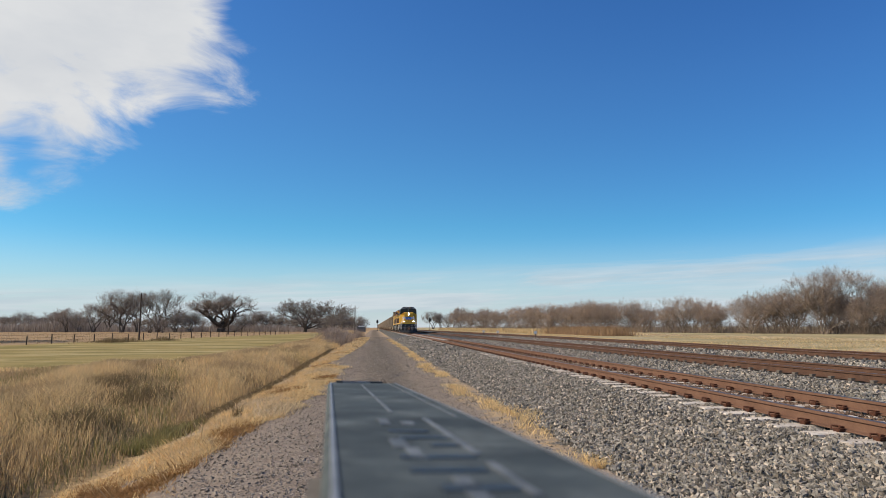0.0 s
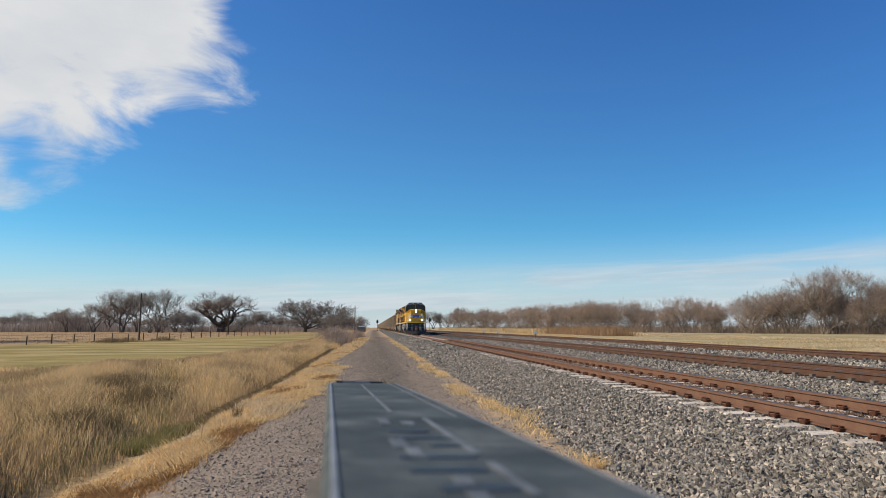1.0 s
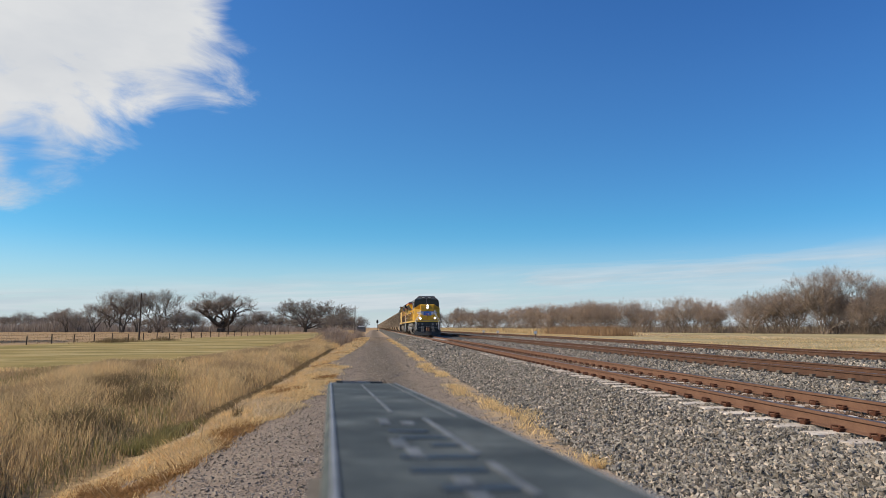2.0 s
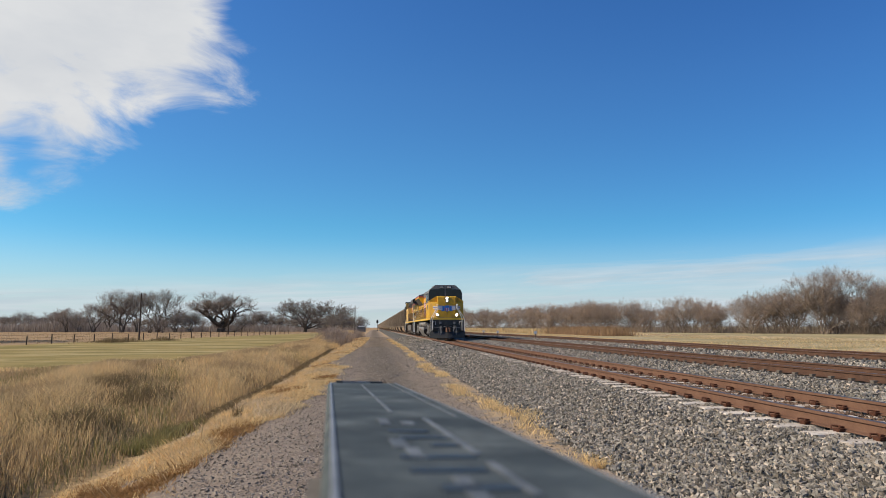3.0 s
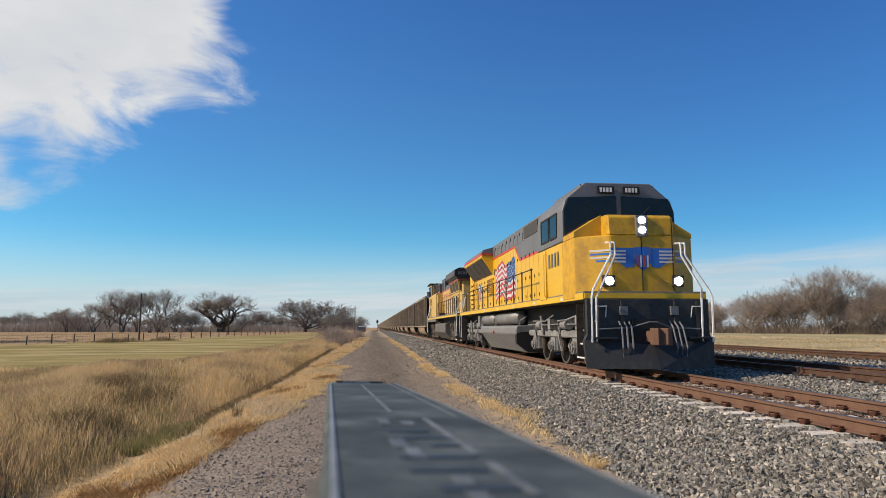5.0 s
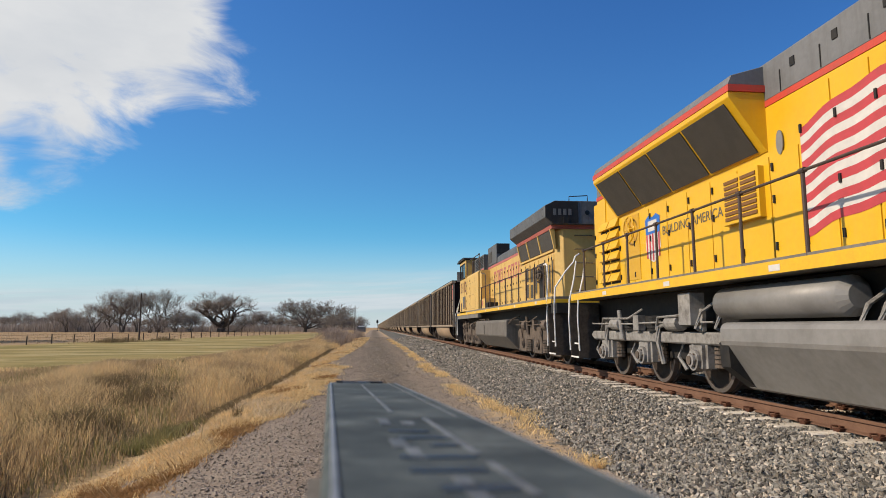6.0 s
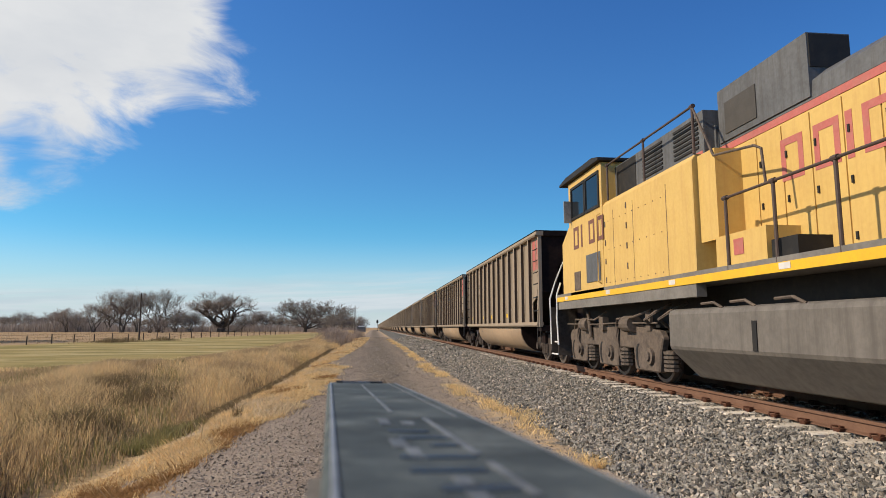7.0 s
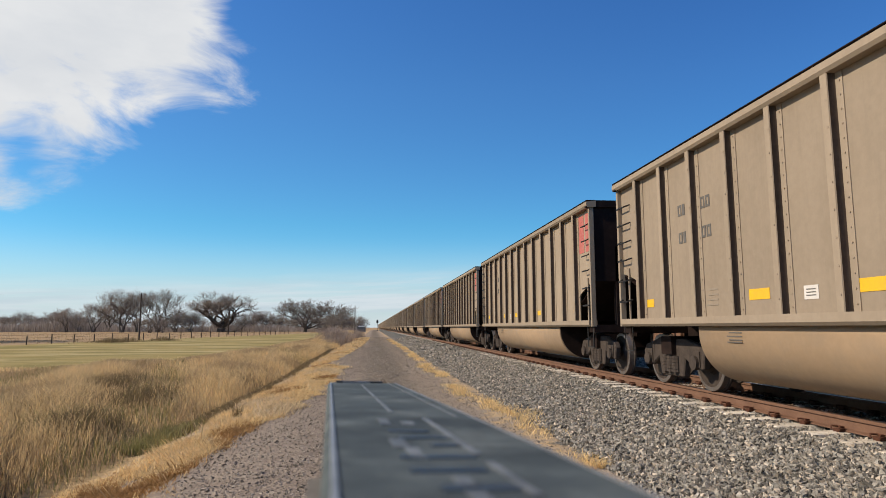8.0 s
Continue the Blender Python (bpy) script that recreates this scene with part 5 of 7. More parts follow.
def first_loco():
    lo = empty("locomotive", "bright yellow and grey diesel locomotive with lit headlights and flag decal", "locomotive")
    MOVING.append((lo, S_LOCO1))
    sill(lo, 0.55, 22.0, 0.155, 1.91, M_LIP)
    # long hood
    bm = bm_new()
    prism(bm, [(-0.97, 1.72), (0.97, 1.72), (0.97, 4.14), (-0.97, 4.14)], 4.5, 21.45)
    part("hood", bm, M_Y1, lo, bevel=0.01)
    bm = bm_new()
    prism(bm, [(-0.972, 4.23), (0.972, 4.23), (0.965, 4.76), (0.86, 4.84), (-0.86, 4.84), (-0.965, 4.76)], 4.5, 21.45)
    part("hood_top", bm, M_GREY, lo, "grey upper hood", bevel=0.01)
    bm = bm_new()
    prism(bm, [(-0.976, 4.14), (0.976, 4.14), (0.976, 4.23), (-0.976, 4.23)], 4.5, 21.47)
    part("hood_stripe", bm, M_RED, lo, "red stripe along the hood")
    for s in (-1, 1):
        y = 4.7
        while y < 21.0:
            w = 0.62 if y < 14 else 0.78
            if not (14.5 < y + w and y < 20.3):
                bm = bm_new()
                hood_door(bm, s, 0.97, y, y + w, 1.95, 4.06)
                part("hood_door", bm, M_Y1, lo, bevel=0.006)
            else:
                bm = bm_new()
                hood_door(bm, s, 0.97, y, y + w, 1.95, 3.42)
                part("hood_door", bm, M_Y1, lo, bevel=0.006)
            for z in (2.1, 2.75, 3.2 if y > 13.6 else 3.55):
                part("door_latch", box(bm_new(), min(s * 0.985, s * 1.012), max(s * 0.985, s * 1.012), y + w - 0.09, y + w - 0.055, z, z + 0.11), M_BLACK, lo)
            y += w
        # the grey comes lower behind the cab, with a slanting step
        x0, x1 = s * 0.99, s * 0.994
        part("grey_step", prism(bm_new(), [(4.52, 3.62), (9.2, 3.62), (9.9, 4.1), (9.9, 4.22), (4.52, 4.22)], min(x0, x1), max(x0, x1), "x"), M_GREY, lo, "grey stepped panel behind the cab")
        part("step_stripe", prism(bm_new(), [(4.52, 3.53), (9.28, 3.53), (10.1, 4.14), (9.92, 4.14), (9.22, 3.617), (4.52, 3.617)], min(x0, x1), max(x0, x1), "x"), M_RED, lo, "red stepped stripe")
        # small dark openings in the grey top
        for k in range(12):
            bm = bm_new()
            y = 5.4 + k * 0.78
            box(bm, min(s * 0.965, s * 0.982), max(s * 0.965, s * 0.982), y, y + 0.09, 4.50, 4.62)
            box(bm, min(s * 0.965, s * 0.980), max(s * 0.965, s * 0.980), y + 0.30, y + 0.315, 4.25, 4.55)
            part("lifting_hole", bm, M_BLACK, lo)
        # big intake grille behind the cab
        bm = bm_new()
        box(bm, min(s * 0.96, s * 0.99), max(s * 0.96, s * 0.99), 6.6, 8.6, 4.28, 4.70)
        part("intake_grille", bm, M_MESH, lo)
        # flared radiators
        bm = bm_new()
        prism(bm, [(s * 0.9, 3.50), (s * 0.985, 3.50), (s * 1.52, 4.28), (s * 1.52, 4.36), (s * 0.9, 4.36)], 14.65, 20.15)
        part("radiator_wing", bm, M_Y1, lo, bevel=0.008)
        bm = bm_new()
        prism(bm, [(s * 0.9, 4.362), (s * 1.525, 4.362), (s * 1.525, 4.46), (s * 0.9, 4.46)], 14.63, 20.17)
        part("wing_stripe", bm, M_RED, lo, "red edge of the radiator wing")
        bm = bm_new()
        prism(bm, [(s * 0.8, 4.462), (s * 1.52, 4.462), (s * 1.46, 4.60), (s * 0.8, 4.80)], 14.65, 20.15)
        part("wing_top", bm, M_GREY, lo, "grey radiator top", bevel=0.008)
        for k in range(4):
            y0 = 14.8 + k * 1.32
            bm = bm_new()
            prism(bm, [(s * 1.02, 3.535), (s * 1.035, 3.525), (s * 1.512, 4.22), (s * 1.50, 4.23)], y0, y0 + 1.25)
            part("radiator_grille", bm, M_MESH, lo)
        # louvre box and rear shutters
        bm = box(bm_new(), min(s * 0.97, s * 1.08), max(s * 0.97, s * 1.08), 14.75, 15.68, 2.60, 3.33)
        part("vent_box", bm, M_Y1, lo, bevel=0.01)
        for side in (0, 1):
            for k in range(8):
                bm = box(bm_new(), min(s * 1.08, s * 1.095), max(s * 1.08, s * 1.095), 14.81 + 0.43 * side, 15.18 + 0.43 * side, 2.66 + 0.08 * k, 2.71 + 0.08 * k)
                part("louvre", bm, mat("louvre_brown", (0.20, 0.09, 0.02), (0.14, 0.06, 0.015), 0.6), lo)
        for col in (0, 1):
            for k in range(6):
                bm = bm_new()
                z = 2.1 + 0.245 * k
                prism(bm, [(s * 0.99, z), (s * 1.08, z), (s * 0.99, z + 0.2)], 20.08 + 0.58 * col, 20.61 + 0.58 * col)
                part("shutter_slat", bm, M_Y1, lo)
                bm = box(bm_new(), min(s * 0.985, s * 0.992), max(s * 0.985, s * 0.992), 20.08 + 0.58 * col, 20.61 + 0.58 * col, z - 0.05, z + 0.005)
                part("shutter_gap", bm, M_BLACK, lo)
        # recess is a flat panel; a darker yellow stands in for its shade
        bm = box(bm_new(), min(s * 0.985, s * 1.0), max(s * 0.985, s * 1.0), 18.98, 19.72, 2.05, 3.42)
        part("hand_brake_recess", bm, mat("yellow_shade", (0.55, 0.31, 0.02), (0.5, 0.28, 0.02), 0.5, 0, 12, 2, 0.05), lo)
        bm = bm_new()
        ring = [(s * 1.08, 19.32 + 0.27 * math.cos(a * math.pi / 8), 3.12 + 0.27 * math.sin(a * math.pi / 8)) for a in range(17)]
        tube(bm, ring, 0.018, 5)
        for a in range(3):
            tube(bm, [(s * 1.08, 19.32 + 0.27 * math.cos(a * math.pi / 3), 3.12 + 0.27 * math.sin(a * math.pi / 3)), (s * 1.08, 19.32 - 0.27 * math.cos(a * math.pi / 3), 3.12 - 0.27 * math.sin(a * math.pi / 3))], 0.013, 5)
        cyl(bm, (s * 0.99, 19.32, 3.12), (s * 1.09, 19.32, 3.12), 0.05, 8)
        part("hand_brake_wheel", bm, M_Y1, lo)
        handrail(lo, s, 5.54, 21.0, 1.285, M_RAILB)
        steps_block(lo, s, 21.55, 22.15)
        steps_block(lo, s, 0.62, 1.2)
        for yy in (21.5, 22.2):
            part("end_rail", tube(bm_new(), [(s * 1.5, yy, 0.5), (s * 1.53, yy, 1.3), (s * 1.5, yy, 1.75), (s * 1.36, yy + (0.02 if yy > 22 else 0), 2.3), (s * 1.30, yy, 2.75)], 0.022, 6), M_WHITE, lo, "white end handrail")
        # two air reservoirs over the tank
        for a, b in ((8.6, 12.3), (13.06, 15.6)):
            bm = cyl(bm_new(), (s * 1.15, a, 1.41), (s * 1.15, b, 1.41), 0.235, 20)
            cyl(bm, (s * 1.15, a - 0.09, 1.41), (s * 1.15, a, 1.41), 0.14, 20, 0.235)
            cyl(bm, (s * 1.15, b, 1.41), (s * 1.15, b + 0.09, 1.41), 0.235, 20, 0.14)
            tank = part("air_reservoir", bm, M_TANK1, lo)
            for p in tank.data.polygons:
                p.use_smooth = abs(p.normal.y) < 0.3
        for y in (8.2, 12.5, 12.75, 15.6, 16.2):
            part("air_pipe", tube(bm_new(), [(s * 1.0, y, 1.46), (s * 1.25, y, 1.3), (s * 1.3, y + 0.1, 1.05), (s * 1.1, y + 0.12, 0.95)], 0.028), M_SILVER, lo)
        part("valve_box", box(bm_new(), min(s * 1.1, s * 1.35), max(s * 1.1, s * 1.35), 16.35, 16.75, 1.1, 1.62), M_SILVER, lo, bevel=0.015)
        part("filler_cap", cyl(bm_new(), (s * 1.44, 12.0, 0.86), (s * 1.52, 12.0, 0.9), 0.06, 10), M_RED, lo, "red filler cap")
    flag(lo, -0.992, 10.05, 13.95, 2.12, 3.70)
    part("porthole", prism(bm_new(), [(14.36 + 0.07 * math.cos(a * math.pi / 8), 3.55 + 0.17 * math.sin(a * math.pi / 8)) for a in range(16)], -1.0, -0.985, "x"), M_TANK1, lo, "oval grey plate")
    shield(lo, -0.994, 18.36, 2.80, 0.66, 0.95)
    letters(lo, "BUILDING AMERICA", 0.235, Matrix.Translation((-0.993, 17.95, 2.80)) @ SIDE, M_INK, "dark lettering on the hood")
    # rear end of the hood
    bm = bm_new()
    for z in np.arange(1.95, 3.9, 0.32):
        tube(bm, [(-0.6, 21.46, z), (-0.6, 21.55, z), (-0.25, 21.55, z), (-0.25, 21.46, z)], 0.014, 5)
    part("end_ladder", bm, M_Y1, lo)
    bm = bm_new()
    for k in range(8):
        box(bm, -0.975, -0.965, 20.4 + 0.12 * k, 20.45 + 0.12 * k, 4.32, 4.58)
    part("end_louvres", bm, M_BLACK, lo)
    # fuel tank
    bm = bm_new()
    prism(bm, [(-1.40, 1.13), (-1.47, 1.07), (-1.48, 0.84), (-1.05, 0.18), (1.05, 0.18), (1.48, 0.84), (1.47, 1.07), (1.40, 1.13)], 8.0, 15.3)
    part("fuel_tank", bm, M_TANK1, lo, "smooth grey fuel tank", bevel=0.03)
    # black plates added at the tank ends in place of shade there
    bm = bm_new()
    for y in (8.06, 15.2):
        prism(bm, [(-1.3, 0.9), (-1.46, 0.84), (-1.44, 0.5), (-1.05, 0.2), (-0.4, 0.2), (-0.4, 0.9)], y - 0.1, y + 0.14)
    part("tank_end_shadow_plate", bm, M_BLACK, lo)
    loco_truck(lo, 4.35, True)
    loco_truck(lo, 18.55, True)
    # cab
    bm = bm_new()
    prism(bm, [(-1.54, 2.15), (-1.54, 1.15), (-0.80, 0.62), (0.80, 0.62), (1.54, 1.15), (1.54, 2.15)], 1.74, 3.28, "z")
    part("nose", bm, M_NOSE, lo, "yellow nose with road dirt, darkened for the shade of the front", bevel=0.03)
    bm = bm_new()
    prism(bm, [(0.62, 3.28), (0.66, 3.72), (0.80, 3.80), (2.1, 3.86), (2.1, 3.28)], -0.82, 0.82, "x")
    part("nose_top", bm, M_NOSE, lo, bevel=0.02)
    for s in (-1, 1):
        bm = bm_new()
        prism(bm, [(s * 0.82, 3.281), (s * 1.53, 3.281), (s * 1.53, 3.40), (s * 0.82, 3.84)], 1.12, 2.14)
        part("nose_shoulder", bm, M_NOSE, lo)
    bm = bm_new()
    prism(bm, [(-1.5, 1.74), (1.5, 1.74), (1.53, 3.28), (-1.53, 3.28)], 2.15, 4.5)
    part("cab_lower", bm, M_Y1, lo, bevel=0.015)
    bm = bm_new()
    prism(bm, [(-1.56, 3.282), (1.56, 3.282), (1.55, 4.1), (1.45, 4.42), (0.90, 4.88), (-0.90, 4.88), (-1.45, 4.42), (-1.55, 4.1)], 2.0, 4.5)
    part("cab_upper", bm, M_GREY, lo, "dark grey upper cab", bevel=0.02)
    for s in (-1, 1):
        bm = bm_new()
        prism(bm, [(s * 0.07, 3.90), (s * 0.85, 3.86), (s * 1.50, 3.46), (s * 1.50, 4.14), (s * 1.36, 4.46), (s * 0.07, 4.52)], 1.955, 1.985)
        part("windshield", bm, M_GLASS, lo, "dark windshield glass")
        for a, b in ((2.5, 3.1), (3.3, 4.0)):
            bm = bm_new()
            box(bm, min(s * 1.52, s * 1.568), max(s * 1.52, s * 1.568), a, b, 3.5, 4.08)
            part("side_window", bm, M_GLASS, lo)
            bm = bm_new()
            for q in ((a - 0.05, a, 3.45, 4.13), (b, b + 0.05, 3.45, 4.13), (a, b, 3.45, 3.5), (a, b, 4.08, 4.13)):
                box(bm, min(s * 1.52, s * 1.578), max(s * 1.52, s * 1.578), *q)
            part("window_frame", bm, M_BLACK, lo)
        bm = bm_new()
        box(bm, min(s * 0.12, s * 0.58), max(s * 0.12, s * 0.58), 1.94, 1.985, 4.58, 4.78)
        part("number_board", bm, M_BLACK, lo)
        for k in range(4):
            bm = box(bm_new(), s * 0.35 - 0.17 + 0.09 * k, s * 0.35 - 0.11 + 0.09 * k, 1.932, 1.938, 4.62, 4.74)
            part("number_bar", bm, M_WHITE, lo, "white bar on the number board")
        bm = box(bm_new(), s * 0.86 - 0.14, s * 0.86 + 0.14, 0.58, 0.72, 2.02, 2.3)
        part("ditch_light_box", bm, M_BLACK, lo, bevel=0.02)
        bm = cyl(bm_new(), (s * 0.86, 0.575, 2.16), (s * 0.86, 0.555, 2.16), 0.105, 16)
        part("ditch_light", bm, M_LAMP, lo, "lit ditch light")
        for dx in (0.0, 0.17):
            part("front_handrail", tube(bm_new(), [(s * (1.46 - dx), 0.2 + dx, 0.72), (s * (1.46 - dx), 0.16 + dx, 1.75), (s * (1.40 - dx), 0.2, 1.95), (s * (0.92 - dx * 0.6), 0.3, 2.75), (s * (0.92 - dx * 0.6), 0.32, 3.05), (s * (0.92 - dx * 0.6), 0.6, 3.08)], 0.026, 6), M_WHITE, lo, "white bent front handrail")
        # wing marks
        for k in range(4):
            bm = bm_new()
            z = 2.86 - 0.085 * k
            xa, xb = 0.42, 1.26 - 0.14 * k
            prism(bm, [(s * xa, z), (s * min(xb, 0.79), z), (s * min(xb, 0.79), z + 0.045), (s * xa, z + 0.045)], 0.610, 0.616)
            part("wing_bar", bm, M_FLAGW, lo, "silver wing bar")
        bm = bm_new()
        prism(bm, [(s * 0.22, 2.96), (s * 0.79, 2.96), (s * 0.79, 2.88), (s * 0.62, 2.62), (s * 0.42, 2.48), (s * 0.22, 2.5)], 0.6145, 0.618)
        part("wing_field", bm, M_LOGO, lo, "blue wing field")
        for k in range(4):
            z = 2.88 - 0.085 * k
            e = 0.92 - 0.17 * k
            a, b = Vector((s * 0.80, 0.613, 0)), Vector((s * 1.5, 1.143, 0))
            p, q = a.lerp(b, 0.02), a.lerp(b, e)
            nrm = Vector((s * 0.53, -0.70, 0)).normalized() * 0.008
            bm = bm_new()
            bm.faces.new([bm.verts.new(p + nrm + Vector((0, 0, z))), bm.verts.new(q + nrm + Vector((0, 0, z))), bm.verts.new(q + nrm + Vector((0, 0, z + 0.045))), bm.verts.new(p + nrm + Vector((0, 0, z + 0.045)))])
            part("wing_bar", bm, M_LOGO if k % 2 else M_FLAGW, lo, "silver and blue wing bar")
    bm = bm_new()
    prism(bm, [(-0.2, 2.98), (0.2, 2.98), (0.21, 2.6), (0.0, 2.4), (-0.21, 2.6)], 0.606, 0.613)
    part("nose_emblem", bm, M_LOGO, lo, "blue shield shape on the nose")
    for k in range(4):
        bm = box(bm_new(), -0.15 + 0.085 * k, -0.11 + 0.085 * k, 0.602, 0.605, 2.5, 2.78)
        part("emblem_stripe", bm, M_FLAGR if k % 2 == 0 else M_FLAGW, lo)
    bm = box(bm_new(), -0.03, -0.012, 0.606, 0.62, 1.8, 3.3)
    box(bm, 0.75, 0.77, 0.606, 0.62, 1.8, 3.7)
    part("nose_seam", bm, M_BLACK, lo)
    bm = box(bm_new(), -0.14, 0.14, 0.58, 0.68, 3.24, 3.76)
    part("headlight_box", bm, M_GREY, lo, bevel=0.02)
    for z in (3.40, 3.64):
        part("headlight", cyl(bm_new(), (0, 0.578, z), (0, 0.56, z), 0.088, 18), M_LAMP, lo, "lit headlight")
    bm = box(bm_new(), -1.5, 1.5, 0.5, 0.62, 1.74, 1.86)
    part("anticlimber_edge", bm, M_STRIPE, lo, "yellow anticlimber edge")
    bm = bm_new()
    prism(bm, [(-1.5, 1.72), (1.5, 1.72), (1.5, 0.9), (1.58, 0.75), (1.5, 0.14), (-1.5, 0.14), (-1.58, 0.75), (-1.5, 0.9)], 0.42, 0.55)
    part("pilot", bm, M_PILOT, lo, bevel=0.01)
    for s in (-1, 1):
        bm = bm_new()
        vs = [(0, -0.12, 0.12), (s * 1.55, 0.36, 0.12), (s * 1.58, 0.40, 0.78), (0, 0.20, 0.66)]
        a = [bm.verts.new(v) for v in vs]
        b = [bm.verts.new((x, y + 0.04, z)) for x, y, z in vs]
        bm.faces.new(a)
        bm.faces.new(list(reversed(b)))
        for i in range(4):
            bm.faces.new([a[i], b[i], b[(i + 1) % 4], a[(i + 1) % 4]])
        bmesh.ops.recalc_face_normals(bm, faces=bm.faces)
        part("plow_blade", bm, M_PILOT, lo)
        for dx in (0.5, 0.62, 0.74):
            part("brake_hose", tube(bm_new(), [(s * dx, 0.4, 1.2), (s * dx, 0.22, 1.05), (s * (dx + 0.03), 0.1, 0.6), (s * (dx + 0.02), 0.14, 0.4), (s * dx, 0.2, 0.5)], 0.022, 6), M_GREY, lo)
        part("corner_grab", tube(bm_new(), [(s * 1.3, 0.42, 1.2), (s * 1.3, 0.34, 1.2), (s * 1.3, 0.34, 1.55), (s * 1.05, 0.34, 1.55), (s * 1.05, 0.42, 1.3)], 0.018, 6), M_WHITE, lo)
    part("draft_pocket", box(bm_new(), -0.42, 0.42, 0.30, 0.42, 0.55, 1.25), M_BLACK, lo, bevel=0.02)
    part("uncoupling_lever", tube(bm_new(), [(-1.25, 0.36, 1.02), (-0.5, 0.33, 1.05), (-0.1, 0.2, 1.18), (0.1, 0.2, 1.18), (0.5, 0.33, 1.05), (1.25, 0.36, 1.02)], 0.02, 6), M_GREY, lo)
    for x in (-1.2, -0.65, 0.65, 1.2):
        part("pilot_rib", box(bm_new(), x - 0.03, x + 0.03, 0.36, 0.42, 0.85, 1.68), M_PILOT, lo)
    for s in (-1, 1):
        part("footboard", box(bm_new(), s * 1.15 - 0.28, s * 1.15 + 0.28, 0.16, 0.42, 0.80, 0.84), M_PILOT, lo)
        part("socket_box", box(bm_new(), s * 0.62 - 0.09, s * 0.62 + 0.09, 0.34, 0.42, 1.35, 1.55), M_GREY, lo, bevel=0.01)
    # side of the cab: door, ladder rail, bars in place of the number
    for s in (-1, 1):
        part("cab_door", box(bm_new(), min(s * 1.525, s * 1.545), max(s * 1.525, s * 1.545), 3.7, 4.4, 1.85, 3.24), M_Y1, lo, bevel=0.01)
        for k in range(4):
            part("number_bar", box(bm_new(), min(s * 1.536, s * 1.541), max(s * 1.536, s * 1.541), 2.45 + 0.28 * k, 2.59 + 0.28 * k, 2.70, 3.08), M_GREY, lo, "dark bar in place of the cab number")
        part("side_grab", tube(bm_new(), [(s * 1.53, 3.62, 1.9), (s * 1.62, 3.62, 1.95), (s * 1.62, 3.62, 3.1), (s * 1.53, 3.62, 3.15)], 0.018, 6), M_Y1, lo)
        part("wiper", tube(bm_new(), [(s * 0.5, 1.945, 3.9), (s * 0.85, 1.94, 4.25)], 0.012, 5), M_BLACK, lo)
    for x in (-1.0, 1.0):
        part("roof_rib", box(bm_new(), x - 0.02, x + 0.02, 2.05, 4.45, 4.76, 4.84), M_GREY, lo)
    coupler(lo, 0.4, -1)
    coupler(lo, 22.0, 1)
    # roof gear
    bm = bm_new()
    for y in (10.2, 11.2, 12.2, 16.0, 17.4, 18.8):
        cyl(bm, (0, y, 4.83), (0, y, 4.95), 0.48, 16)
    part("roof_fans", bm, M_GREY, lo)
    bm = bm_new()
    cyl(bm, (-0.5, 9.2, 4.82), (-0.5, 9.2, 4.98), 0.025, 6)
    box(bm, -0.6, -0.35, 9.0, 9.4, 4.94, 5.02)
    part("horn", bm, M_BLACK, lo)
    return lo


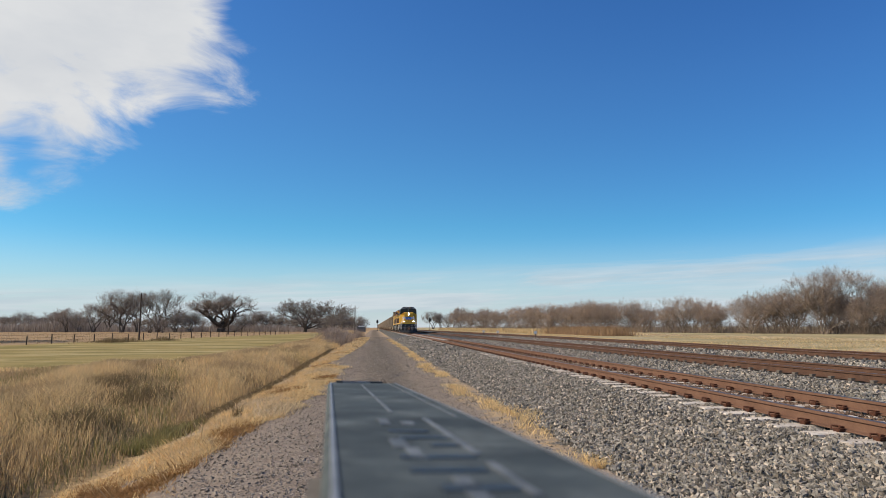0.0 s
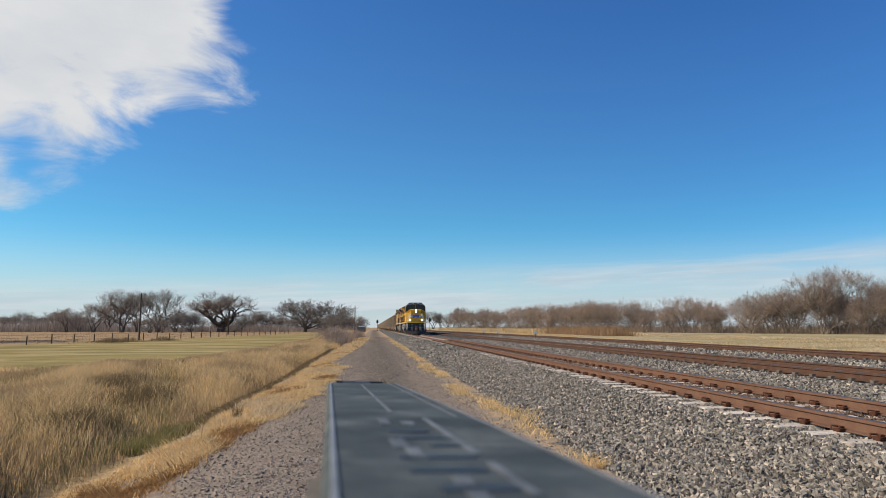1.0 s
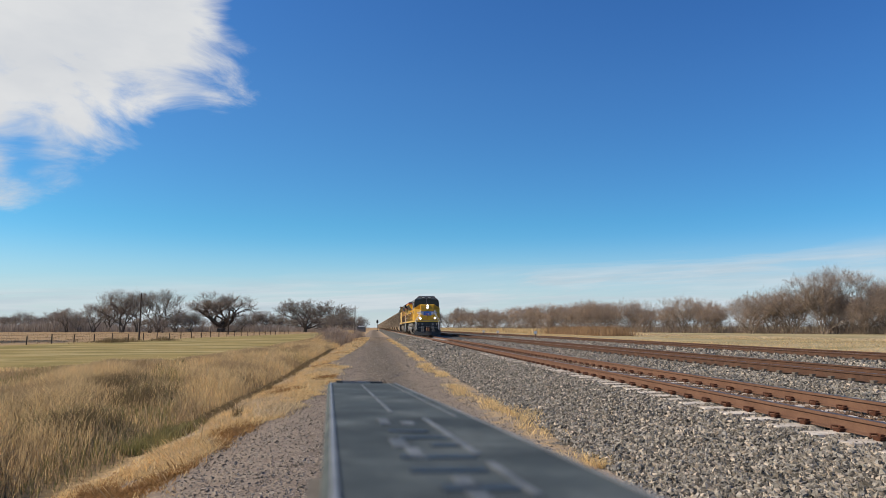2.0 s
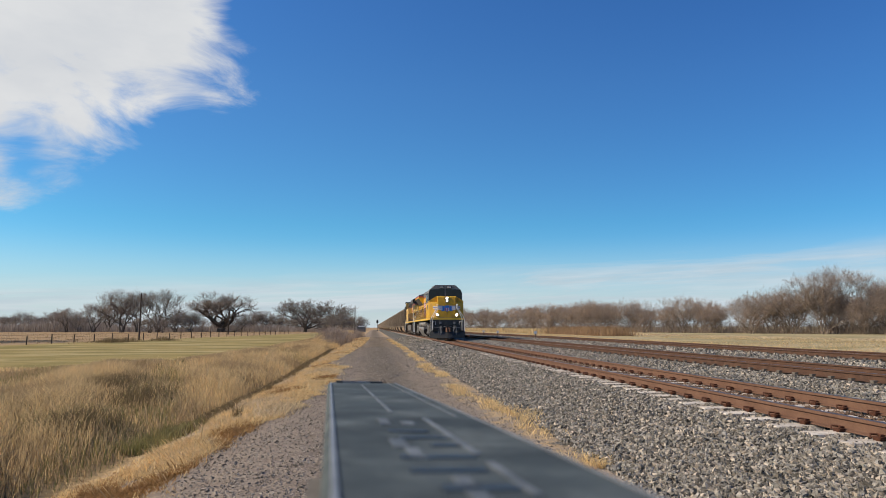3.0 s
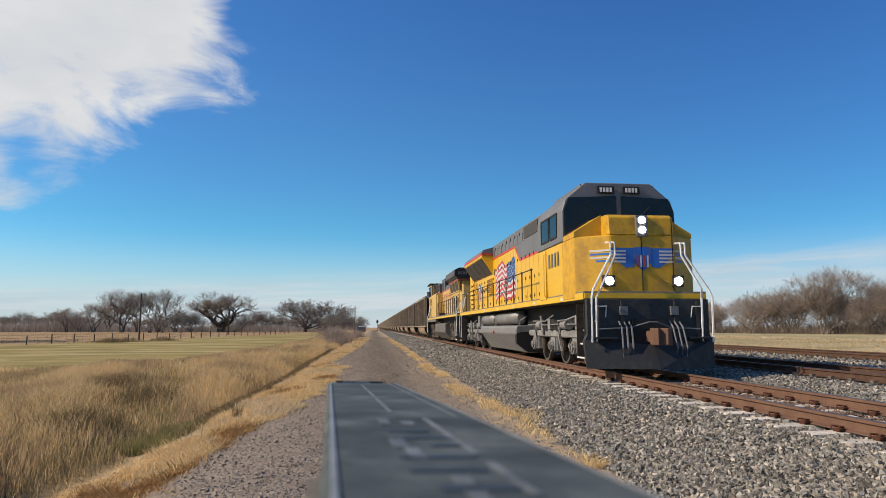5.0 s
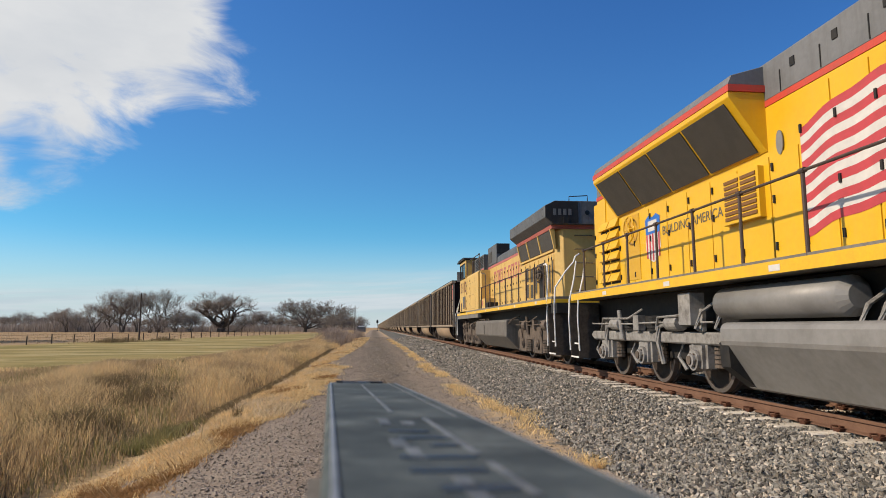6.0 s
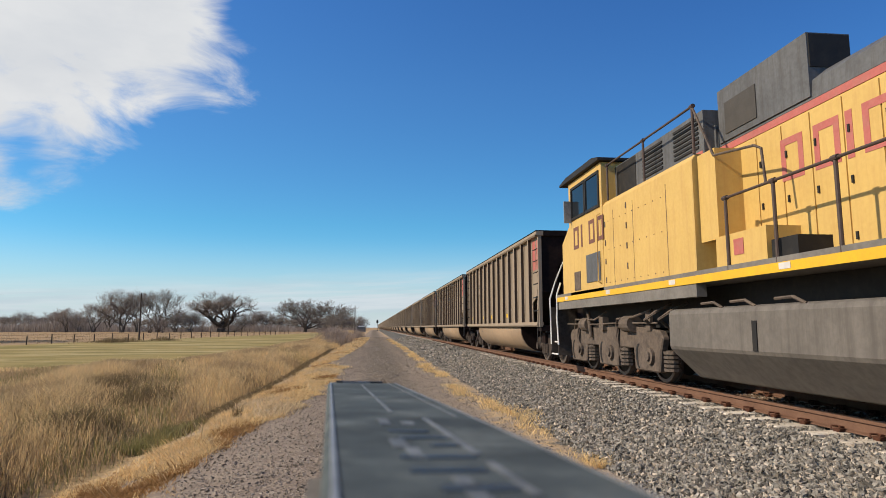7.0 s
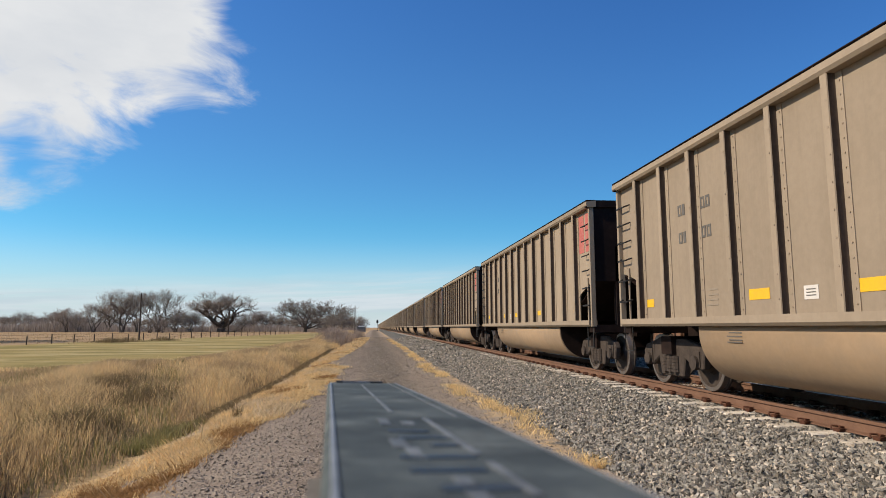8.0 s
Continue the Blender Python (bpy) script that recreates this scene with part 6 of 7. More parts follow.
def second_loco():
    lo = empty("locomotive", "faded yellow diesel locomotive running with its long hood first", "locomotive")
    MOVING.append((lo, S_LOCO2))
    sill(lo, 0.75, 20.72, 0.12, 1.92, M_LIP)
    bm = bm_new()
    prism(bm, [(-0.98, 1.74), (0.98, 1.74), (0.98, 3.80), (-0.98, 3.80)], 1.25, 13.4)
    part("hood", bm, M_Y2, lo, bevel=0.01)
    bm = bm_new()
    prism(bm, [(-0.985, 3.80), (0.985, 3.80), (0.985, 3.90), (-0.985, 3.90)], 5.6, 13.4)
    part("hood_stripe", bm, M_REDF, lo, "faded red stripe along the hood")
    bm = bm_new()
    prism(bm, [(-0.98, 3.90), (0.98, 3.90), (0.96, 4.16), (0.75, 4.32), (-0.75, 4.32), (-0.96, 4.16)], 5.6, 13.4)
    part("hood_top", bm, M_GREY2, lo, "sooty grey upper hood", bevel=0.01)
    # radiator house with its overhanging wings
    bm = bm_new()
    prism(bm, [(-1.2, 5.6), (-1.2, 1.45), (-1.0, 1.2), (1.0, 1.2), (1.2, 1.45), (1.2, 5.6)], 1.74, 3.90, "z")
    part("radiator_house", bm, M_Y2, lo, bevel=0.015)
    bm = bm_new()
    prism(bm, [(-1.34, 3.901), (1.34, 3.901), (1.38, 4.0), (-1.38, 4.0)], 1.15, 5.6)
    part("house_stripe", bm, M_REDF, lo, "faded red stripe under the radiator")
    bm = bm_new()
    prism(bm, [(-1.38, 4.001), (-1.6, 4.19), (-1.6, 4.53), (-1.3, 4.68), (1.3, 4.68), (1.6, 4.53), (1.6, 4.19), (1.38, 4.001)], 0.96, 5.65)
    part("radiator_wing", bm, M_GREY2, lo, "sooty grey overhanging radiator", bevel=0.012)
    bm = bm_new()
    for k in range(9):
        for z in (4.26, 4.46):
            cyl(bm, (-1.6, 1.2 + 0.53 * k, z), (-1.612, 1.2 + 0.53 * k, z), 0.016, 6)
    part("wing_bolts", bm, M_GREY2, lo)
    dull = mat("dull_white", (0.13, 0.13, 0.125), (0.09, 0.09, 0.09), 0.7)
    for k in range(4):
        part("number_bar", box(bm_new(), -1.36 + 0.15 * k, -1.27 + 0.15 * k, 0.940, 0.947, 4.26, 4.44), dull, lo, "dull bar in place of the end number")
    part("wing_end", prism(bm_new(), [(-1.38, 4.03), (-1.58, 4.2), (-1.58, 4.52), (-1.3, 4.66), (-0.62, 4.66), (-0.62, 4.03)], 0.948, 0.958), M_BLACK, lo, "sooty end of the radiator")
    part("wing_end", prism(bm_new(), [(1.38, 4.03), (1.58, 4.2), (1.58, 4.52), (1.3, 4.66), (0.3, 4.66), (0.3, 4.03)], 0.948, 0.958), M_BLACK, lo, "sooty end of the radiator")
    bm = bm_new()
    box(bm, -1.08, -0.92, 0.90, 0.94, 4.02, 4.2)
    part("marker_box", bm, M_BLACK, lo)
    part("roof_grab", tube(bm_new(), [(-0.85, 1.05, 4.68), (-0.85, 1.05, 4.82), (-0.3, 1.05, 4.86), (-0.3, 1.05, 4.68)], 0.016, 6), M_BLACK, lo)
    for s in (-1, 1):
        for a, b in ((1.36, 2.72), (2.86, 4.2), (4.3, 5.5)):
            bm = bm_new()
            prism(bm, [(s * 1.2, 3.36), (s * 1.225, 3.36), (s * 1.34, 3.88), (s * 1.24, 3.88)], a, b)
            part("radiator_grille", bm, M_MESH, lo)
        for a in (1.28, 2.74, 4.21, 5.5):
            bm = bm_new()
            prism(bm, [(s * 1.2, 3.33), (s * 1.25, 3.33), (s * 1.37, 3.9), (s * 1.24, 3.9)], a, a + 0.075)
            part("grille_post", bm, M_Y2, lo)
        part("grille_sill", box(bm_new(), *sorted((s * 1.2, s * 1.25)), 1.45, 5.58, 3.27, 3.33), M_Y2, lo, bevel=0.006)
        # doors with dark louvred openings under the radiator
        for y0, y1, holes in ((1.47, 1.72, ((2.03, 3.02),)), (1.74, 2.04, ((2.08, 2.92),)), (2.06, 2.46, ((2.02, 2.94),)), (3.26, 3.72, ((2.14, 2.96),)), (3.76, 4.32, ((2.02, 2.46), (2.54, 2.98))), (4.36, 4.98, ((2.05, 2.5), (2.58, 3.06))), (5.0, 5.58, ())):
            bm = bm_new()
            hood_door(bm, s, 1.2, y0, y1, 1.95, 3.2)
            part("house_door", bm, M_Y2, lo, bevel=0.006)
            for z0, z1 in holes:
                w = 0.05 if y1 - y0 < 0.45 else 0.1
                part("door_louvre", box(bm_new(), *sorted((s * 1.205, s * 1.222)), y0 + w, y1 - w, z0, z1), M_MESH, lo)
                bm = bm_new()
                for q in ((y0 + w - 0.02, y0 + w, z0 - 0.02, z1 + 0.02), (y1 - w, y1 - w + 0.02, z0 - 0.02, z1 + 0.02), (y0 + w, y1 - w, z0 - 0.02, z0), (y0 + w, y1 - w, z1, z1 + 0.02)):
                    box(bm, *sorted((s * 1.205, s * 1.236)), *q)
                part("louvre_frame", bm, M_Y2, lo)
            part("door_latch", box(bm_new(), *sorted((s * 1.218, s * 1.24)), y1 - 0.07, y1 - 0.03, 3.02, 3.12), M_BLACK, lo)
        part("brake_recess", box(bm_new(), *sorted((s * 1.203, s * 1.21)), 2.55, 3.2, 1.98, 3.05), M_BLACK, lo)
        bm = bm_new()
        tube(bm, [(s * 1.32, 2.88 + 0.28 * math.cos(a * math.pi / 8), 2.72 + 0.28 * math.sin(a * math.pi / 8)) for a in range(17)], 0.02, 5)
        for a in range(4):
            tube(bm, [(s * 1.32, 2.88 + 0.28 * math.cos(a * math.pi / 4), 2.72 + 0.28 * math.sin(a * math.pi / 4)), (s * 1.32, 2.88 - 0.28 * math.cos(a * math.pi / 4), 2.72 - 0.28 * math.sin(a * math.pi / 4))], 0.016, 5)
        cyl(bm, (s * 1.2, 2.88, 2.72), (s * 1.34, 2.88, 2.72), 0.13, 12)
        part("hand_brake_wheel", bm, M_DUST, lo)
        # engine doors
        y = 5.65
        while y < 12.5:
            bm = bm_new()
            hood_door(bm, s, 0.98, y, y + 0.56, 1.84, 3.76)
            part("hood_door", bm, M_Y2, lo, bevel=0.006)
            for z in (2.05, 2.7, 3.3):
                part("door_latch", box(bm_new(), min(s * 0.998, s * 1.018), max(s * 0.998, s * 1.018), y + 0.46, y + 0.49, z, z + 0.09), M_BLACK, lo)
            y += 0.56
        # letter-size bars where the name stands
        for yy, w in ((11.84, 0.44), (11.2, 0.44), (10.66, 0.11), (10.4, 0.46), (9.66, 0.44), (8.78, 0.38), (8.2, 0.44), (7.6, 0.42), (7.02, 0.11), (6.76, 0.38), (6.42, 0.11), (6.2, 0.42)):
            part("name_bar", frame_bar(s * 0.9985, s * 1.003, yy - w, yy, 2.99, 3.56, 0.095), M_REDF, lo, "faded red bar in place of the name")
        # tall box, louvres and vents on the roof line
        bm = box(bm_new(), min(s * 0.4, s * 1.0), max(s * 0.4, s * 1.0), 11.2, 13.3, 3.95, 4.80)
        part("exhaust_box", bm, M_GREY2, lo, bevel=0.015)
        part("exhaust_end", box(bm_new(), min(s * 0.42, s * 0.98), max(s * 0.42, s * 0.98), 11.185, 11.199, 4.34, 4.78), M_BLACK, lo, "black end of the exhaust box")
        bm = box(bm_new(), min(s * 0.99, s * 1.015), max(s * 0.99, s * 1.015), 12.3, 13.1, 4.05, 4.55)
        part("roof_vent", bm, M_MESH, lo)
        bm = box(bm_new(), min(s * 0.4, s * 1.18), max(s * 0.4, s * 1.18), 13.45, 17.2, 3.7, 4.56)
        part("inverter_top", bm, M_GREY2, lo, bevel=0.015)
        for k in range(7):
            for y0 in (13.6, 14.9):
                bm = box(bm_new(), min(s * 1.18, s * 1.20), max(s * 1.18, s * 1.20), y0, y0 + 0.85, 3.96 + 0.08 * k, 4.0 + 0.08 * k)
                part("louvre", bm, M_BLACK, lo)
        bm = box(bm_new(), min(s * 1.18, s * 1.19), max(s * 1.18, s * 1.19), 16.1, 17.1, 3.86, 4.54)
        part("dark_panel", bm, M_BLACK, lo)
        part("box_stripe", box(bm_new(), *sorted((s * 1.18, s * 1.186)), 13.5, 16.05, 3.80, 3.90), M_REDF, lo, "faded red stripe below the louvres")
        # wide equipment cabinet
        bm = bm_new()
        prism(bm, [(s * 0.9, 1.74), (s * 1.5, 1.74), (s * 1.5, 3.68), (s * 1.42, 3.78), (s * 0.9, 3.80)], 13.3, 17.2)
        part("equipment_cabinet", bm, M_Y2, lo, bevel=0.012)
        bm = box(bm_new(), min(s * 0.98, s * 1.42), max(s * 0.98, s * 1.42), 12.75, 13.25, 2.35, 3.72)
        part("cabinet_step", bm, M_Y2, lo, bevel=0.012)
        bm = box(bm_new(), min(s * 0.98, s * 1.48), max(s * 0.98, s * 1.48), 11.55, 12.74, 1.75, 2.36)
        part("battery_box", bm, M_Y2, lo, bevel=0.012)
        bm = box(bm_new(), min(s * 1.0, s * 1.45), max(s * 1.0, s * 1.45), 11.0, 11.5, 1.92, 2.16)
        part("sand_box", bm, M_BLACK, lo, bevel=0.012)
        part("warning_plate", box(bm_new(), min(s * 1.482, s * 1.488), max(s * 1.482, s * 1.488), 12.05, 12.28, 2.05, 2.27), M_REDF, lo, "small red and white plate")
        bm = bm_new()
        for y in (14.2, 15.6, 16.6):
            box(bm, min(s * 1.5, s * 1.504), max(s * 1.5, s * 1.504), y, y + 0.012, 1.8, 3.5)
        for y in np.arange(14.4, 17.0, 0.31):
            for z in (2.0, 2.7, 3.3):
                cyl(bm, (s * 1.5, y, z), (s * 1.508, y, z), 0.012, 5)
        part("panel_seams", bm, M_DUST, lo)
        handrail(lo, s, 1.6, 12.4, 1.05, M_RAILB, 2.88, 1.5, 1.95)
        handrail(lo, s, 13.3, 17.0, 1.85, M_RAILB, 4.55, 1.44, 4.0)
        part("roof_brace", tube(bm_new(), [(s * 1.44, 13.3, 4.55), (s * 1.44, 12.75, 3.60), (s * 1.44, 11.75, 3.46), (s * 1.44, 11.6, 3.38), (s * 1.44, 11.55, 2.9)], 0.02, 6), M_DUST, lo)
        # cab
        bm = bm_new()
        prism(bm, [(17.2, 1.74), (19.5, 1.74), (19.5, 4.688), (17.2, 4.688)], s * 0.5, s * 1.52, "x")
        part("cab_side", bm, M_Y2, lo, bevel=0.015)
        for a, b in ((17.35, 18.15), (18.3, 19.2)):
            bm = box(bm_new(), min(s * 1.50, s * 1.53), max(s * 1.50, s * 1.53), a, b, 3.76, 4.46)
            part("cab_window", bm, M_GLASS, lo)
            bm = bm_new()
            for q in ((a - 0.06, a, 3.70, 4.52), (b, b + 0.06, 3.70, 4.52), (a, b, 3.70, 3.76), (a, b, 4.46, 4.52)):
                box(bm, min(s * 1.50, s * 1.55), max(s * 1.50, s * 1.55), *q)
            part("window_frame", bm, M_BLACK, lo)
        part("mirror", box(bm_new(), min(s * 1.54, s * 1.72), max(s * 1.54, s * 1.72), 19.25, 19.29, 3.65, 4.2), M_SILVER, lo, "side mirror")
        for k in range(4):
            y = 19.15 - 0.55 * k
            bm = frame_bar(s * 1.52, s * 1.526, y - (0.1 if k == 1 else 0.38), y, 2.96, 3.50, 0.09)
            part("number_bar", bm, mat("number_brown", (0.17, 0.07, 0.045), (0.13, 0.055, 0.04), 0.65), lo, "dark red bar in place of the cab number")
        bm = box(bm_new(), min(s * 1.52, s * 1.535), max(s * 1.52, s * 1.535), 17.35, 18.25, 2.08, 2.72)
        part("grey_panel", bm, M_GREY2, lo, "grey access panel")
        bm = box(bm_new(), min(s * 1.52, s * 1.532), max(s * 1.52, s * 1.532), 18.7, 19.15, 1.95, 2.4)
        part("grey_panel", bm, M_DUST, lo, "grey access panel")
        for y, z in ((17.05, 2.0), (17.05, 2.4), (17.05, 2.8), (17.05, 3.2), (15.9, 2.2), (15.9, 2.6), (15.9, 3.0), (15.9, 3.4)):
            part("hinge", box(bm_new(), *sorted((s * 1.5, s * 1.512)), y, y + 0.04, z, z + 0.12), M_DUST, lo)
        part("cab_grab", tube(bm_new(), [(s * 1.52, 17.3, 2.0), (s * 1.6, 17.3, 2.05), (s * 1.6, 17.3, 3.5), (s * 1.52, 17.3, 3.55)], 0.016, 6), M_Y2, lo)
        steps_block(lo, s, 0.5, 1.15)
        steps_block(lo, s, 20.76, 21.4)
        for yy in (0.45, 1.2):
            part("end_rail", tube(bm_new(), [(s * 1.52, yy, 0.55), (s * 1.54, yy, 1.3), (s * 1.52, yy, 1.9)] + ([(s * 1.5, 1.16, 2.4), (s * 1.5, 1.2, 2.8), (s * 1.5, 1.32, 2.88), (s * 1.5, 1.6, 2.88)] if yy > 1 else [(s * 1.5, yy, 2.15), (s * 1.2, yy - 0.04, 2.6), (s * 0.98, yy - 0.06, 2.85), (s * 0.93, yy - 0.06, 3.0), (s * 0.8, yy, 3.08)]), 0.024, 6), M_WHITE, lo, "white end handrail")
        part("end_rail", tube(bm_new(), [(s * 1.5, 21.42, 0.6), (s * 1.52, 21.42, 1.85), (s * 1.4, 21.3, 2.3), (s * 1.3, 20.95, 2.75), (s * 1.25, 20.7, 2.95)], 0.024, 6), M_WHITE, lo, "white end handrail")
        part("end_rail", tube(bm_new(), [(s * 1.5, 20.74, 0.6), (s * 1.53, 20.74, 1.3), (s * 1.52, 20.74, 1.95), (s * 1.45, 20.6, 2.25)], 0.024, 6), M_WHITE, lo, "white end handrail")
    bm = bm_new()
    box(bm, -1.0, 1.0, 13.4, 17.2, 1.74, 4.3)
    part("hood_core", bm, M_GREY2, lo)
    bm = bm_new()
    prism(bm, [(17.1, 4.69), (17.1, 4.76), (17.5, 4.84), (19.4, 4.84), (19.95, 4.76), (19.95, 4.70)], -1.62, 1.62, "x")
    part("cab_roof", bm, M_BLACK, lo, "dark overhanging cab roof", bevel=0.01)
    bm = bm_new()
    prism(bm, [(19.5, 1.74), (20.66, 1.74), (20.66, 3.3), (20.15, 3.62), (19.5, 4.0)], -1.36, 1.36, "x")
    part("nose", bm, M_Y2, lo, bevel=0.03)
    bm = box(bm_new(), -1.3, 1.3, 19.5, 19.53, 4.02, 4.4)
    part("windshield", bm, M_GLASS, lo)
    part("end_stripe", box(bm_new(), -1.5, 1.5, 0.735, 0.748, 1.73, 1.85), M_STRIPE, lo, "yellow stripe round the end")
    for s in (-1, 1):
        part("sill_skirt", box(bm_new(), *sorted((s * 1.35, s * 1.515)), 13.3, 20.6, 1.53, 1.725), M_LIP, lo, "grey skirt under the cab")
    # end wall of the hood: seams and grabs
    grabs(lo, [(-0.42, 1.19, z) for z in np.arange(2.1, 3.9, 0.4)], 0.5, (1, 0, 0), M_DUST, (0.0, -0.09, 0.0))
    grabs(lo, [(0.1, 1.19, z) for z in np.arange(2.1, 3.9, 0.4)], 0.5, (1, 0, 0), M_Y2, (0.0, -0.09, 0.0))
    part("end_door", box(bm_new(), 0.45, 1.1, 1.17, 1.2, 1.85, 3.5), M_Y2, lo, bevel=0.006)
    part("end_lamp", cyl(bm_new(), (-0.35, 0.955, 4.34), (-0.35, 0.94, 4.34), 0.07, 12), M_GLASS, lo)
    part("end_platform", box(bm_new(), -1.5, 1.5, 0.35, 0.9, 1.45, 1.73), M_BLACK, lo, bevel=0.01)
    part("end_plate", box(bm_new(), -0.95, 0.95, 0.3, 0.4, 0.3, 1.45), M_BLACK, lo, bevel=0.01)
    part("end_plate", box(bm_new(), -0.95, 0.95, 21.5, 21.6, 0.3, 1.6), M_DUST, lo, bevel=0.01)
    for dx in (-0.7, -0.55, 0.55, 0.7):
        part("brake_hose", tube(bm_new(), [(dx, 0.3, 1.2), (dx, 0.12, 1.05), (dx, 0.02, 0.6), (dx, 0.1, 0.42)], 0.022, 6), M_BLACK, lo)
    bm = bm_new()
    prism(bm, [(-1.40, 1.36), (-1.46, 1.30), (-1.46, 0.72), (-0.95, 0.22), (0.95, 0.22), (1.46, 0.72), (1.46, 1.30), (1.40, 1.36)], 7.25, 14.4)
    part("fuel_tank", bm, M_TANK2, lo, "dusty grey fuel tank", bevel=0.03)
    part("sight_ladder", box(bm_new(), -1.475, -1.462, 11.9, 12.0, 0.75, 1.15), M_BLACK, lo)
    for y in (6.9, 14.6, 15.2):
        part("air_pipe", tube(bm_new(), [(-1.0, y, 1.48), (-1.3, y, 1.35), (-1.35, y + 0.4, 1.2), (-1.1, y + 0.5, 1.05)], 0.03), M_DUST, lo)
    for y in (11.0, 12.0, 12.8):
        part("fuel_pipe", tube(bm_new(), [(-1.4, y, 1.34), (-1.42, y + 0.2, 1.43), (-1.42, y + 0.55, 1.42)], 0.022), M_DUST, lo)
    loco_truck(lo, 3.75, False)
    loco_truck(lo, 18.0, False)
    coupler(lo, 0.5, -1)
    coupler(lo, 21.6, 1)
    return lo


def hopper_car(rolls, fine=True):
    """A coal car: ribbed sides, slung tub, two trucks."""
    h = empty("hopper_car", "tan steel coal hopper car with ribbed sides and rounded tub", "hopper car", "hopper cars of the coal train")
    L, ribs = 14.3, 13
    cut = [(0.0, 3.85), (L, 3.85), (L, 2.12), (L - 0.3, 2.06), (L - 0.95, 1.86), (L - 1.04, 1.78), (L - 1.04, 1.22), (1.04, 1.22), (1.04, 1.78), (0.95, 1.86), (0.3, 2.06), (0.0, 2.12)]
    for s in (-1, 1):
        part("side_sheet", prism(bm_new(), cut, s * 1.45, s * 1.48, "x"), M_TAN, h)
        bm = bm_new()
        prism(bm, [(s * 1.40, 3.80), (s * 1.60, 3.80), (s * 1.63, 3.84), (s * 1.63, 3.92), (s * 1.40, 3.95)], -0.04, L + 0.04)
        part("top_chord", bm, M_TAN, h)
        part("chord_top", box(bm_new(), min(s * 1.40, s * 1.62), max(s * 1.40, s * 1.62), -0.04, L + 0.04, 3.951, 3.962), M_HEND, h, "sooty top of the chord")
        bm = bm_new()
        prism(bm, [(s * 1.40, 1.08), (s * 1.56, 1.08), (s * 1.60, 1.12), (s * 1.60, 1.22), (s * 1.40, 1.22)], 0.1, L - 0.1)
        part("side_sill", bm, M_TAN, h)
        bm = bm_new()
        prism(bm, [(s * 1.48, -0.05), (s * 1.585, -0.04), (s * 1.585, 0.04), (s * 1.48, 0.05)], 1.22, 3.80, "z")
        rib = part("rib", bm, M_WEB, h, "rust-brown web of the rib, darkened for the shade of its side")
        bm = bm_new()
        prism(bm, [(s * 1.585, -0.055), (s * 1.598, -0.05), (s * 1.598, 0.05), (s * 1.585, 0.055)], 1.22, 3.80, "z")
        if fine:
            for z in np.arange(1.4, 3.7, 0.3):
                cyl(bm, (s * 1.598, -0.022, z), (s * 1.605, -0.022, z), 0.012, 5)
        prism(bm, [(s * 1.481, -0.15), (s * 1.492, -0.15), (s * 1.492, -0.05), (s * 1.481, -0.05)], 1.22, 3.80, "z")
        if fine:
            for z in np.arange(1.3, 3.75, 0.16):
                cyl(bm, (s * 1.492, -0.11, z), (s * 1.502, -0.11, z), 0.011, 5)
        lip = part("rib_flange", bm, M_TAN, h)
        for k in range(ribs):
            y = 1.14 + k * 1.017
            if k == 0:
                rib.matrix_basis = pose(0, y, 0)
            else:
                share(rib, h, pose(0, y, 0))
            if k == 0:
                lip.matrix_basis = pose(0, y, 0)
            else:
                share(lip, h, pose(0, y, 0))
        for y in (0.03, L - 0.03):
            bm = box(bm_new(), min(s * 1.46, s * 1.56), max(s * 1.46, s * 1.56), y - 0.04, y + 0.04, 1.08, 3.8)
            part("corner_post", bm, M_TAN, h)
            d = 1 if y < 1 else -1
            for z in ((1.55, 1.95, 2.35, 2.7, 3.05, 3.4) if fine else ()):
                part("grab_iron", tube(bm_new(), [(s * 1.52, y + d * 0.05, z + 0.05), (s * 1.60, y + d * 0.06, z), (s * 1.60, y + d * 0.44, z), (s * 1.49, y + d * 0.46, z + 0.04)], 0.016, 5), M_BLACK, h)
            part("bay_post", cyl(bm_new(), (s * 1.5, y + d * 0.34, 1.1), (s * 1.5, y + d * 0.34, 2.2), 0.022, 6), M_TAN, h)
            part("corner_step", tube(bm_new(), [(s * 1.5, y + d * 0.05, 1.1), (s * 1.5, y + d * 0.05, 0.62), (s * 1.5, y + d * 0.42, 0.62), (s * 1.5, y + d * 0.42, 1.1)], 0.016, 5), M_BLACK, h)
        for ya, yb in ((0.16, 0.50), (0.60, 0.96)):
            part("red_panel", box(bm_new(), min(s * 1.481, s * 1.486), max(s * 1.481, s * 1.486), ya, yb, 2.82, 3.72), M_REDF, h, "faded red end panel")
        for y, w in ((1.32, 0.22), (12.92, 0.30), (9.60, 0.44), (7.72, 0.44), (4.6, 0.42)):
            part("reflector", box(bm_new(), min(s * 1.482, s * 1.486), max(s * 1.482, s * 1.486), y, y + w, 1.42, 1.56), M_STRIPE, h, "yellow reflective patch")
        if not fine:
            continue
        part("paper_label", box(bm_new(), min(s * 1.482, s * 1.486), max(s * 1.482, s * 1.486), 8.72, 8.96, 1.38, 1.54), M_FLAGW, h, "white notice with bars")
        for k in range(3):
            part("label_bar", box(bm_new(), min(s * 1.487, s * 1.489), max(s * 1.487, s * 1.489), 8.76, 8.92, 1.42 + 0.035 * k, 1.432 + 0.035 * k), M_INK, h)
